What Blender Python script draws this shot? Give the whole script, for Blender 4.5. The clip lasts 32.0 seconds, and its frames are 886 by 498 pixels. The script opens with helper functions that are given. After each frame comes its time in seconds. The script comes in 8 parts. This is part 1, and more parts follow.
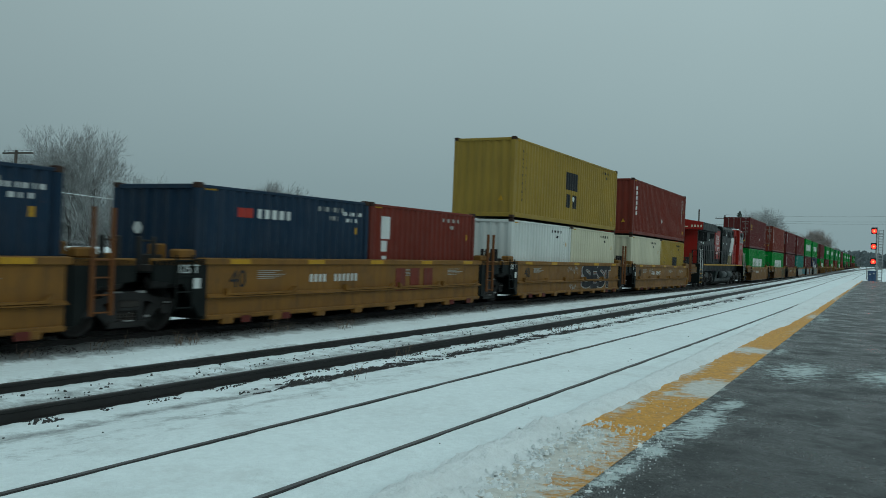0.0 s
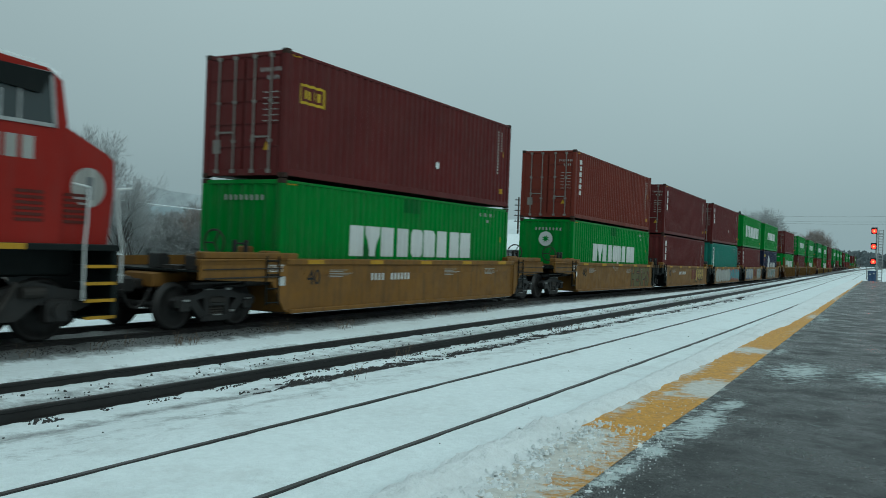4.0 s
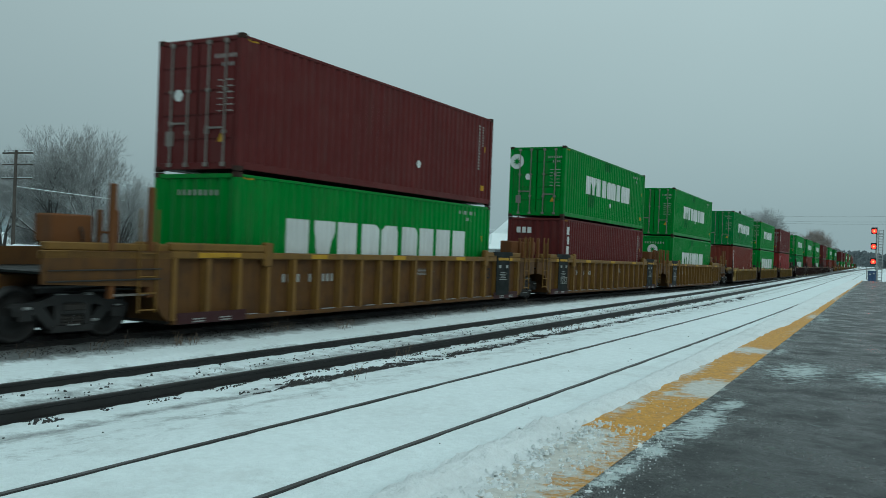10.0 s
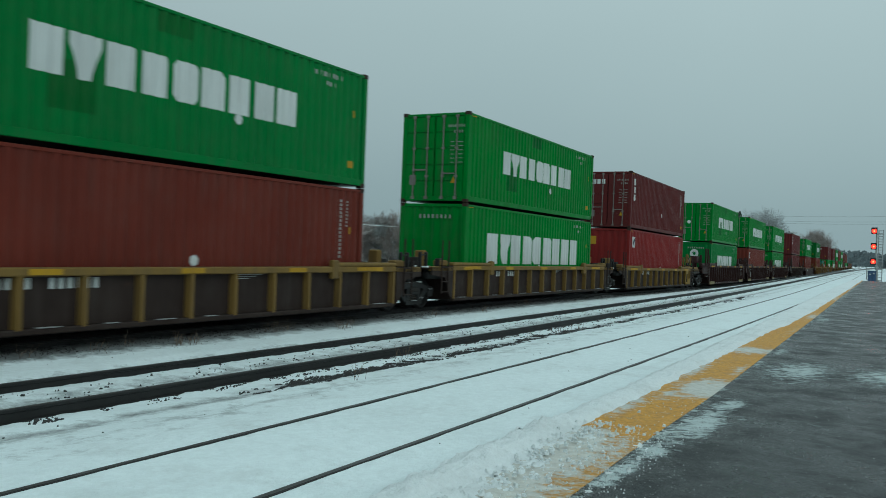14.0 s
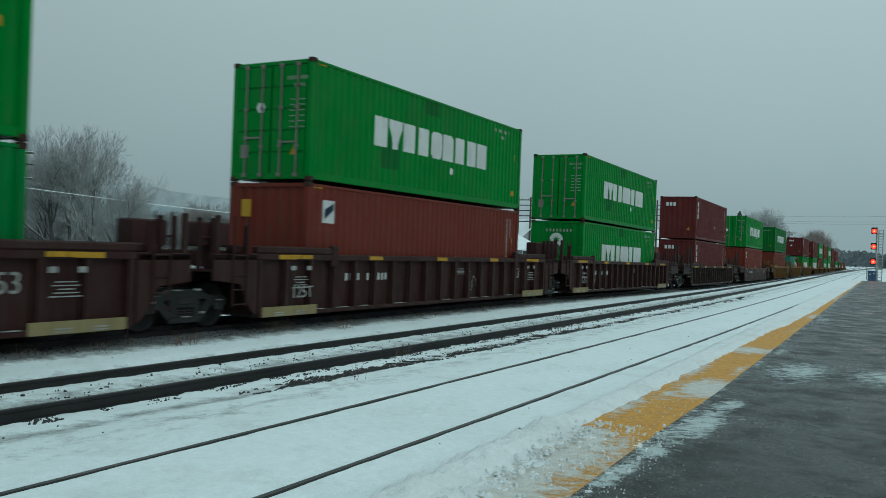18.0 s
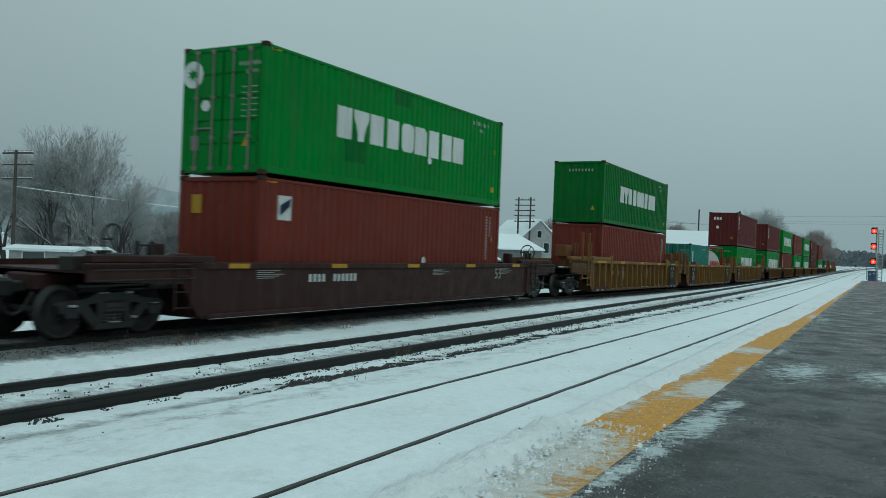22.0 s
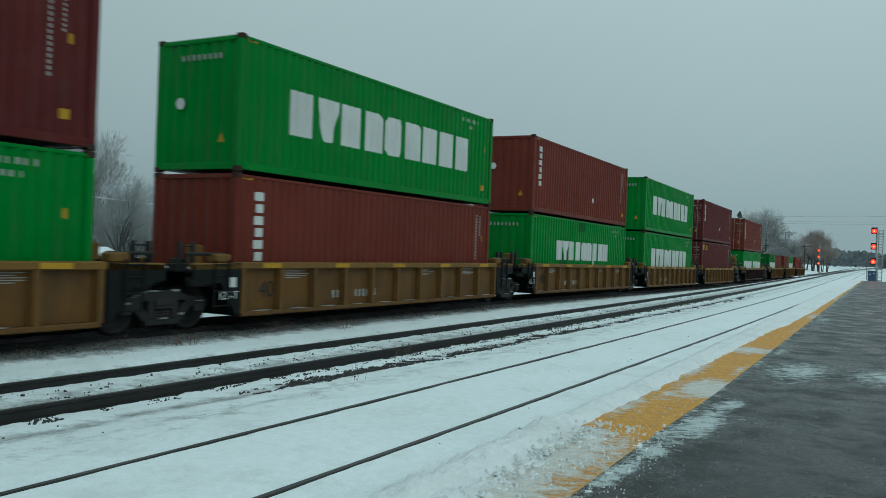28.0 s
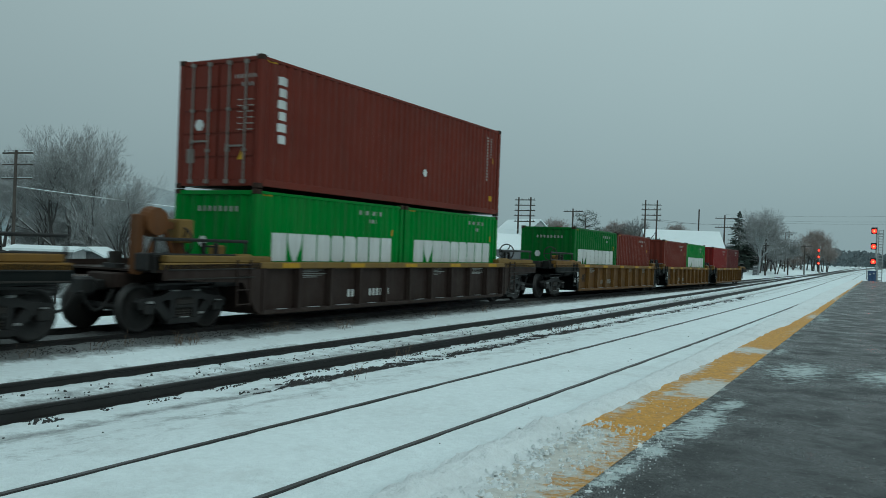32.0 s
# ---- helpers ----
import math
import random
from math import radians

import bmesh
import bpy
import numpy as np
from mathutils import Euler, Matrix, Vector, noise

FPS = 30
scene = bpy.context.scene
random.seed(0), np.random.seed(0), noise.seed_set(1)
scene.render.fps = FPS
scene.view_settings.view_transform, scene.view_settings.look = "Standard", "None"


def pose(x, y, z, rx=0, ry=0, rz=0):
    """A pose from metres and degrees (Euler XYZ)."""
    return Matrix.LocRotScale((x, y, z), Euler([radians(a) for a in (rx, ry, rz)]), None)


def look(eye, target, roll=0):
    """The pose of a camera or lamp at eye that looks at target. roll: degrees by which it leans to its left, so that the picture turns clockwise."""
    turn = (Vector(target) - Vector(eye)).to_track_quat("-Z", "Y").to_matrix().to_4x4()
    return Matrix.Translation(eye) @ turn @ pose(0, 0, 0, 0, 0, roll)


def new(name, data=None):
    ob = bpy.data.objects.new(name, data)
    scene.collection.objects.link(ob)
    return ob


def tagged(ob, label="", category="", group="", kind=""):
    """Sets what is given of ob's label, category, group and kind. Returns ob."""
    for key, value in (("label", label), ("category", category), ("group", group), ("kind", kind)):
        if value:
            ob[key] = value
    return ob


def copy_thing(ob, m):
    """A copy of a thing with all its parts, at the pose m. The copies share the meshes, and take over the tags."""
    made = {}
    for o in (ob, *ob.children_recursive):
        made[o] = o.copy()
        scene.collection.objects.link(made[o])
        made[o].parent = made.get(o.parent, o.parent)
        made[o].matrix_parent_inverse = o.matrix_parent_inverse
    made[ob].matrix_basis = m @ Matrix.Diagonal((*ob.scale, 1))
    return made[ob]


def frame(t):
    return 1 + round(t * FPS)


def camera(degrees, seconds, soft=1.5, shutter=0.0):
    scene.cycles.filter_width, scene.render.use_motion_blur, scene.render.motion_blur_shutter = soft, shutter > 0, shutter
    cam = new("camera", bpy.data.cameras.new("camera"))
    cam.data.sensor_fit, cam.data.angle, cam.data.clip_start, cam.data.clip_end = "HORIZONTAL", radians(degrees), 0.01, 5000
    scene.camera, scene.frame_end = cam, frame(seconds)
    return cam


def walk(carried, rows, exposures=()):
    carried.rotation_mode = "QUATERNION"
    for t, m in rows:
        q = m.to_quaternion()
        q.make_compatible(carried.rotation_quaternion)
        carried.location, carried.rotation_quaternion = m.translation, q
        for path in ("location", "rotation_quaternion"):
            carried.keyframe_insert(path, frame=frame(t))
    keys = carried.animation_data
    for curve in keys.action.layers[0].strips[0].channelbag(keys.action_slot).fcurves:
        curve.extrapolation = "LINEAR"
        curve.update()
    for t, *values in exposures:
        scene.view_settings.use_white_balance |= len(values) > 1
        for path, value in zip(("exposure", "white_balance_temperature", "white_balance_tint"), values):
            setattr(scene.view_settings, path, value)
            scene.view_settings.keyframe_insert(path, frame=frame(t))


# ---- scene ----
# The camera stands still on the platform; x runs along the tracks, y across them, z up from the near rail's head.
EYE = Vector((0.0, 0.0, 1.859))
YAW, TILT, LEAN = 0.51183, -0.00193, 2.121
AIM = EYE + Vector((math.cos(TILT) * math.cos(YAW), math.cos(TILT) * math.sin(YAW), math.sin(TILT)))
cam = camera(54.918, 32.0, soft=0.85, shutter=0.2)
walk(cam, [(0.0, look(EYE, AIM, LEAN)), (32.0, look(EYE, AIM, LEAN))],
     exposures=[(0.0, -0.62, 5950, -6), (1.5, -0.52, 5950, -6), (3.0, -0.44, 5950, -6), (6.5, -0.34, 5950, -6), (12.0, -0.40, 5950, -6), (18.0, -0.45, 5950, -6),
                (22.0, -0.48, 5950, -6), (24.0, -0.54, 5950, -6), (25.3, -0.66, 5950, -6), (28.0, -0.42, 5950, -6), (31.0, -0.38, 5950, -6), (32.0, -0.51, 5950, -6)])

# ---- overcast winter sky ----
world = bpy.data.worlds.new("world")
scene.world = world
world.use_nodes = True
wn, wl = world.node_tree.nodes, world.node_tree.links
wn.clear()
sky = wn.new("ShaderNodeTexSky")
sky.sky_type = "NISHITA"
sky.sun_disc = False
sky.sun_elevation, sky.sun_rotation = radians(28), radians(200)
sky.air_density, sky.dust_density = 1.0, 4.0
cool = wn.new("ShaderNodeHueSaturation")
cool.inputs["Saturation"].default_value = 0.25
cool.inputs["Value"].default_value = 0.09
wl.new(sky.outputs[0], cool.inputs["Color"])
wtc = wn.new("ShaderNodeTexCoord")
wsep = wn.new("ShaderNodeSeparateXYZ")
wl.new(wtc.outputs["Generated"], wsep.inputs[0])
wcloud = wn.new("ShaderNodeTexNoise")
wcloud.inputs["Scale"].default_value = 1.6
wcloud.inputs["Detail"].default_value = 4
wl.new(wtc.outputs["Generated"], wcloud.inputs["Vector"])
wadd = wn.new("ShaderNodeMath")
wadd.operation = "MULTIPLY_ADD"
wadd.inputs[1].default_value = 0.12
wl.new(wcloud.outputs[0], wadd.inputs[0])
wl.new(wsep.outputs["Z"], wadd.inputs[2])
wramp = wn.new("ShaderNodeValToRGB")
ce = wramp.color_ramp.elements
ce[0].position, ce[0].color = 0.0, (0.300, 0.368, 0.395, 1)
ce[1].position, ce[1].color = 1.0, (1.00, 1.13, 1.17, 1)
for pos, c in ((0.12, (0.325, 0.390, 0.415, 1)), (0.30, (0.440, 0.505, 0.524, 1)), (0.42, (0.525, 0.593, 0.614, 1)), (0.65, (0.80, 0.89, 0.92, 1))):
    e = ce.new(pos)
    e.color = c
wl.new(wadd.outputs[0], wramp.inputs[0])
wmix = wn.new("ShaderNodeMix")
wmix.data_type = "RGBA"
wmix.inputs["Factor"].default_value = 0.88
wl.new(cool.outputs[0], wmix.inputs["A"])
wl.new(wramp.outputs[0], wmix.inputs["B"])
wside = wn.new("ShaderNodeMapRange")
wside.inputs["From Min"].default_value, wside.inputs["From Max"].default_value = 0.4, 1.0
wside.inputs["To Min"].default_value, wside.inputs["To Max"].default_value = 1.08, 1.38
wl.new(wsep.outputs["X"], wside.inputs["Value"])
wbg = wn.new("ShaderNodeBackground")
wl.new(wside.outputs[0], wbg.inputs["Strength"])
wl.new(wmix.outputs["Result"], wbg.inputs["Color"])
wo = wn.new("ShaderNodeOutputWorld")
wl.new(wbg.outputs[0], wo.inputs[0])

sun_data = bpy.data.lights.new("sun", "SUN")
sun_data.energy, sun_data.angle, sun_data.color = 0.5, radians(25), (1.0, 0.98, 0.95)
sun = new("sun", sun_data)
sun.matrix_world = look((0, 0, 50), (20, 38, 18))
# ---- materials ----
def mat_base(name):
    m = bpy.data.materials.new(name)
    m.use_nodes = True
    n, l = m.node_tree.nodes, m.node_tree.links
    return m, n, l, n["Principled BSDF"]


def tex_vec(n, l, scale=(1, 1, 1), shift=True):
    tc = n.new("ShaderNodeTexCoord")
    mp = n.new("ShaderNodeMapping")
    mp.inputs["Scale"].default_value = scale
    l.new(tc.outputs["Object"], mp.inputs["Vector"])
    if shift:
        oi = n.new("ShaderNodeObjectInfo")
        mu = n.new("ShaderNodeMath")
        mu.operation = "MULTIPLY"
        mu.inputs[1].default_value = 57.0
        l.new(oi.outputs["Random"], mu.inputs[0])
        l.new(mu.outputs[0], mp.inputs["Location"])
    return mp.outputs[0]


def noise_tex(n, l, vec, scale, detail=4, rough=0.55):
    t = n.new("ShaderNodeTexNoise")
    t.inputs["Scale"].default_value = scale
    t.inputs["Detail"].default_value = detail
    t.inputs["Roughness"].default_value = rough
    l.new(vec, t.inputs["Vector"])
    return t.outputs[0]


def ramp(n, l, val, lo, hi, c0=(0, 0, 0, 1), c1=(1, 1, 1, 1)):
    r = n.new("ShaderNodeValToRGB")
    e = r.color_ramp.elements
    e[0].position, e[0].color, e[1].position, e[1].color = lo, c0, hi, c1
    l.new(val, r.inputs[0])
    return r.outputs[0]


def mix_col(n, l, fac, a, b, kind="MIX"):
    m = n.new("ShaderNodeMix")
    m.data_type, m.blend_type = "RGBA", kind
    for key, v in (("Factor", fac), ("A", a), ("B", b)):
        sock = m.inputs[key] if key != "Factor" else m.inputs[0]
        if key != "Factor":
            sock = [s for s in m.inputs if s.name == key and s.type == "RGBA"][0]
        if hasattr(v, "is_linked"):
            l.new(v, sock)
        else:
            sock.default_value = v
    return [s for s in m.outputs if s.type == "RGBA"][0]


def bump(n, l, b, val, strength, dist):
    k = n.new("ShaderNodeBump")
    k.inputs["Strength"].default_value = strength
    k.inputs["Distance"].default_value = dist
    l.new(val, k.inputs["Height"])
    l.new(k.outputs[0], b.inputs["Normal"])


def rgba(c, k=1.0):
    return (c[0] * k, c[1] * k, c[2] * k, 1)


def math_node(n, l, op, a, b=None, c=None):
    m = n.new("ShaderNodeMath")
    m.operation = op
    for k, v in enumerate((a, b, c)):
        if v is None:
            continue
        if hasattr(v, "is_linked"):
            l.new(v, m.inputs[k])
        else:
            m.inputs[k].default_value = v
    return m.outputs[0]


def painted(name, col, rough=0.5, grime=0.5, rust=0.35, grime_col=(0.06, 0.05, 0.042), metal=0.0, gloss=0.14, blotch=0.12):
    """Weathered paint: fading, road grime in upright streaks, rust spots and a fine grain."""
    m, n, l, b = mat_base(name)
    v = tex_vec(n, l)
    vs = tex_vec(n, l, (2.2, 2.2, 0.22))
    fade = ramp(n, l, noise_tex(n, l, v, 0.7, 5), 0.3, 0.75, rgba(col, 0.86), rgba(col, 1.12))
    streak = ramp(n, l, noise_tex(n, l, vs, 2.6, 6, 0.65), 0.48, 0.86)
    g = n.new("ShaderNodeMath")
    g.operation = "MULTIPLY"
    g.inputs[1].default_value = grime
    l.new(streak, g.inputs[0])
    c1 = mix_col(n, l, g.outputs[0], fade, rgba(grime_col))
    dull = ramp(n, l, noise_tex(n, l, v, 1.4, 9, 0.7), 0.44, 0.66)
    c1 = mix_col(n, l, math_node(n, l, "MULTIPLY", dull, blotch), c1, rgba(grime_col))
    spots = ramp(n, l, noise_tex(n, l, v, 5.5, 8, 0.7), 0.63, 0.76)
    r = n.new("ShaderNodeMath")
    r.operation = "MULTIPLY"
    r.inputs[1].default_value = rust
    l.new(spots, r.inputs[0])
    c2 = mix_col(n, l, r.outputs[0], c1, (0.11, 0.045, 0.022, 1))
    l.new(c2, b.inputs["Base Color"])
    l.new(ramp(n, l, noise_tex(n, l, v, 3.0, 5), 0.3, 0.8, rgba((rough - 0.08,) * 3), rgba((rough + 0.22,) * 3)), b.inputs["Roughness"])
    b.inputs["Metallic"].default_value = metal
    b.inputs["Specular IOR Level"].default_value = gloss
    bump(n, l, b, noise_tex(n, l, v, 38, 4), 0.12, 0.004)
    return m


GREEN = painted("green_paint", (0.0035, 0.1650, 0.0160), 0.42, 0.42, 0.40)
GREEN_B = painted("bright_green_paint", (0.0040, 0.1720, 0.0170), 0.42, 0.36, 0.30)
GREEN_D = painted("dark_green_paint", (0.0025, 0.1050, 0.0120), 0.45, 0.35, 0.2)
GREEN_T = painted("teal_green_paint", (0.0050, 0.1480, 0.0270), 0.45, 0.3, 0.25)
TEAL = painted("teal_paint", (0.0186, 0.1550, 0.1178), 0.5, 0.35, 0.4)
MAROON = painted("maroon_paint", (0.0850, 0.0120, 0.0120), 0.5, 0.35, 0.2)
BROWN = painted("red_brown_paint", (0.1250, 0.0210, 0.0125), 0.5, 0.35, 0.25)
RED = painted("red_paint", (0.1750, 0.0130, 0.0125), 0.48, 0.3, 0.25)
OCHRE = painted("mustard_paint", (0.2600, 0.1800, 0.0330), 0.5, 0.35, 0.25)
CREAM = painted("cream_paint", (0.5000, 0.4900, 0.3700), 0.5, 0.28, 0.25)
WHITE = painted("white_paint", (0.5440, 0.5780, 0.5610), 0.45, 0.22, 0.2)
BLUE = painted("blue_paint", (0.0080, 0.0235, 0.0480), 0.48, 0.35, 0.25)
NAVY = painted("navy_paint", (0.0062, 0.0112, 0.0384), 0.45, 0.3, 0.2)
TANW = painted("tan_car_paint", (0.1850, 0.0920, 0.0210), 0.55, 0.85, 0.5, (0.055, 0.036, 0.022), blotch=0.45)
TANR = painted("golden_car_paint", (0.1380, 0.0720, 0.0195), 0.55, 0.85, 0.45, (0.048, 0.030, 0.020), blotch=0.55)
TANSHEET = painted("rusted_tan_sheet", (0.0980, 0.0470, 0.0150), 0.6, 0.95, 0.6, (0.035, 0.021, 0.015), blotch=0.65)
TANG = painted("golden_chord_paint", (0.1700, 0.0930, 0.0230), 0.55, 0.75, 0.4, (0.060, 0.036, 0.022), blotch=0.4)
TANS = painted("rusty_tan_car_paint", (0.1300, 0.0660, 0.0190), 0.58, 0.95, 0.6, (0.045, 0.030, 0.021), blotch=0.55)
CASTR = painted("rusty_corner_steel", (0.0320, 0.0170, 0.0125), 0.65, 0.5, 0.6)
CARBR = painted("brown_car_paint", (0.0300, 0.0118, 0.0108), 0.55, 0.6, 0.4)
CARDK = painted("dark_car_paint", (0.0270, 0.0175, 0.0150), 0.6, 0.6, 0.4)
SAFETY = painted("yellow_marking_paint", (0.4080, 0.2295, 0.0170), 0.5, 0.5, 0.2)
BLACK = painted("black_frame_paint", (0.0060, 0.0085, 0.0085), 0.55, 0.3, 0.25, (0.028, 0.026, 0.022), gloss=0.10)
LBLACK = painted("black_engine_paint", (0.0045, 0.0075, 0.0075), 0.45, 0.3, 0.06, (0.016, 0.020, 0.019), gloss=0.14)
LRED = painted("red_engine_paint", (0.2300, 0.0125, 0.0085), 0.4, 0.3, 0.15)
STEEL = painted("dirty_steel", (0.0360, 0.0336, 0.0312), 0.55, 0.5, 0.5, metal=0.3)
RUNGEAR = painted("grimy_running_gear", (0.0105, 0.0105, 0.0105), 0.50, 0.5, 0.2, (0.030, 0.028, 0.026), gloss=0.32, blotch=0.4)
OLDYEL = painted("dull_yellow_panel_paint", (0.240, 0.150, 0.030), 0.58, 0.7, 0.4)
GALV = painted("galvanised_rod", (0.200, 0.185, 0.170), 0.5, 0.5, 0.35, metal=0.3)
LETTER = painted("white_marking_paint", (0.5610, 0.5865, 0.5780), 0.5, 0.25, 0.1)
LETTER_Y = painted("yellow_lettering_paint", (0.5100, 0.3570, 0.0255), 0.5, 0.2, 0.1)
LETTER_K = painted("black_lettering_paint", (0.0170, 0.0204, 0.0238), 0.5, 0.15, 0.05)
LETTER_R = painted("red_lettering_paint", (0.3230, 0.0340, 0.0255), 0.5, 0.3, 0.1)
FADED_R = painted("faded_red_paint", (0.130, 0.028, 0.018), 0.6, 0.7, 0.3)
PATCH = painted("dark_green_patch", (0.0025, 0.1050, 0.0150), 0.5, 0.3, 0.2)
TANKW = painted("tank_white_shell", (0.3570, 0.3655, 0.3655), 0.38, 0.35, 0.15)
SPRAY_W = painted("white_spray_paint", (0.3300, 0.3400, 0.3200), 0.6, 0.6, 0.1)
SPRAY_T = painted("turquoise_spray_paint", (0.0510, 0.2295, 0.2550), 0.6, 0.35, 0.1)
SPRAY_K = painted("black_spray_paint", (0.0136, 0.0145, 0.0187), 0.6, 0.3, 0.1)
SPRAY_B = painted("blue_spray_paint", (0.018, 0.095, 0.240), 0.6, 0.35, 0.1)
SPRAY_M = painted("magenta_spray_paint", (0.090, 0.020, 0.045), 0.6, 0.35, 0.1)
SPRAY_G = painted("gold_spray_paint", (0.3570, 0.2550, 0.0765), 0.6, 0.3, 0.1)
SPRAY_O = painted("olive_spray_paint", (0.1020, 0.0935, 0.0382), 0.6, 0.3, 0.1)


def snow_mat(name, dirt=0.42, col=(0.775, 0.845, 0.862), rough_ground=0.6, beds=False):
    m, n, l, b = mat_base(name)
    v = tex_vec(n, l, shift=False)
    tint = ramp(n, l, noise_tex(n, l, v, 0.35, 6, 0.6), 0.35, 0.7, rgba(col, 0.93), rgba(col))
    mott = ramp(n, l, noise_tex(n, l, v, 7.5, 12, 0.84), 0.38, 0.60, (0.91, 0.91, 0.91, 1), (1.03, 1.03, 1.03, 1))
    tint = mix_col(n, l, 1.0, tint, mott, "MULTIPLY")
    d = math_node(n, l, "MULTIPLY", ramp(n, l, noise_tex(n, l, v, 1.1, 11, 0.72), 0.52, 0.74), dirt)
    c = mix_col(n, l, d, tint, (0.42, 0.43, 0.42, 1))
    fleck = ramp(n, l, noise_tex(n, l, v, 26, 6, 0.7), 0.68, 0.76)
    c = mix_col(n, l, math_node(n, l, "MULTIPLY", fleck, 0.5 * dirt), c, (0.10, 0.09, 0.08, 1))
    if beds:
        # stone dust and grit blown beside the tracks, along their bend
        tc = n.new("ShaderNodeTexCoord")
        sp = n.new("ShaderNodeSeparateXYZ")
        l.new(tc.outputs["Object"], sp.inputs[0])
        x = math_node(n, l, "MINIMUM", math_node(n, l, "MAXIMUM", sp.outputs["X"], 0.0), 70.0)
        y = math_node(n, l, "SUBTRACT", sp.outputs["Y"], math_node(n, l, "MULTIPLY", math_node(n, l, "MULTIPLY", x, x), BEND))
        grit = noise_tex(n, l, v, 2.6, 12, 0.78)
        zones = None
        for mid, wide, k in ((13.45, 1.95, 1.55), (15.0, 1.2, 0.6), (9.5, 0.85, 0.27), (7.9, 0.5, 0.30), (6.9, 1.0, 0.17), (10.6, 0.5, 0.24)):
            q = math_node(n, l, "SUBTRACT", 1.0, math_node(n, l, "DIVIDE", math_node(n, l, "ABSOLUTE", math_node(n, l, "SUBTRACT", y, mid)), wide))
            q = math_node(n, l, "MULTIPLY", math_node(n, l, "MAXIMUM", q, 0.0), k)
            zones = q if zones is None else math_node(n, l, "MAXIMUM", zones, q)
        f = ramp(n, l, math_node(n, l, "ADD", grit, zones), 0.62, 0.92)
        c = mix_col(n, l, math_node(n, l, "MULTIPLY", f, 0.94), c, ramp(n, l, noise_tex(n, l, v, 14, 8, 0.8), 0.35, 0.68, (0.030, 0.031, 0.031, 1), (0.170, 0.175, 0.172, 1)))
    l.new(c, b.inputs["Base Color"])
    b.inputs["Roughness"].default_value = 0.75
    b.inputs["Specular IOR Level"].default_value = 0.25
    h = math_node(n, l, "MULTIPLY_ADD", noise_tex(n, l, v, 45, 5), 0.35, noise_tex(n, l, v, 5, 6))
    bump(n, l, b, h, rough_ground, 0.07)
    return m


BEND = 2.47669e-4
SNOW = snow_mat("snow", beds=True)
SNOW_ROOF = snow_mat("roof_snow", 0.05, rough_ground=0.25)


def plain(name, col, rough=0.7, scale=6.0, var=0.3, metal=0.0, bumps=0.25, dist=0.01, shift=True):
    m, n, l, b = mat_base(name)
    v = tex_vec(n, l, shift=shift)
    big = ramp(n, l, noise_tex(n, l, v, scale * 0.15, 4), 0.3, 0.7, rgba(col, 1 - var), rgba(col, 1 + var))
    fine = ramp(n, l, noise_tex(n, l, v, scale, 7, 0.65), 0.3, 0.75, (0.7, 0.7, 0.7, 1), (1.25, 1.25, 1.25, 1))
    l.new(mix_col(n, l, 1.0, big, fine, "MULTIPLY"), b.inputs["Base Color"])
    b.inputs["Roughness"].default_value = rough
    b.inputs["Metallic"].default_value = metal
    bump(n, l, b, noise_tex(n, l, v, scale * 4, 5), bumps, dist)
    return m


RAILM = plain("rusty_rail_steel", (0.0095, 0.0088, 0.0085), 0.6, 9, 0.35, 0.2)
RAILTOP = plain("worn_rail_head", (0.055, 0.055, 0.055), 0.45, 9, 0.3, 0.4, 0.1)
STONE = plain("dark_ballast_stone", (0.038, 0.038, 0.038), 0.85, 14, 0.4)
SLEEPER = plain("creosoted_timber", (0.045, 0.036, 0.030), 0.85, 10, 0.35)
WOODP = plain("weathered_pole_timber", (0.060, 0.050, 0.043), 0.85, 8, 0.3)
BARK = plain("grey_bark", (0.058, 0.054, 0.052), 0.9, 8, 0.3)
TWIG = plain("frosted_twigs", (0.235, 0.240, 0.240), 0.9, 5, 0.25)
TWIG_B = plain("brown_frosted_twigs", (0.255, 0.205, 0.185), 0.9, 5, 0.25)
LIMB_SNOW = plain("snow_on_limbs", (0.60, 0.63, 0.64), 0.8, 5, 0.15)
FROST = plain("frost_on_branches", (0.34, 0.36, 0.37), 0.8, 5, 0.15)
NEEDLE = plain("dark_conifer_needles", (0.040, 0.060, 0.048), 0.85, 6, 0.35)
WEED = plain("dry_weed_stalks", (0.120, 0.085, 0.060), 0.9, 8, 0.3)
BRICKM = plain("red_brown_siding", (0.150, 0.050, 0.042), 0.8, 8, 0.2)
SIDING = plain("pale_siding", (0.300, 0.315, 0.320), 0.7, 0.8, 0.12)
SIDING_B = plain("grey_siding", (0.130, 0.140, 0.148), 0.7, 8, 0.15)
CONC = plain("concrete", (0.300, 0.300, 0.290), 0.85, 8, 0.2)
BLUEBOX = plain("blue_cabinet_paint", (0.025, 0.060, 0.130), 0.5, 8, 0.2)
ALU = plain("aluminium_mast", (0.340, 0.350, 0.350), 0.45, 8, 0.15, 0.5)
SIGBLK = plain("signal_black", (0.008, 0.008, 0.008), 0.7, 8, 0.2)
VOID = painted("screen_and_shade_black", (0.0032, 0.0036, 0.0036), 0.8, 0.1, 0.0, (0.006, 0.006, 0.006), gloss=0.05)
ICE = snow_mat("grimy_ice", 0.9, (0.30, 0.31, 0.31), 0.8)
DUSTY = painted("dusty_tan_chord_paint", (0.180, 0.112, 0.033), 0.6, 0.7, 0.35)
RUSTO = painted("rusty_orange_paint", (0.1300, 0.0520, 0.0180), 0.65, 0.7, 0.6)
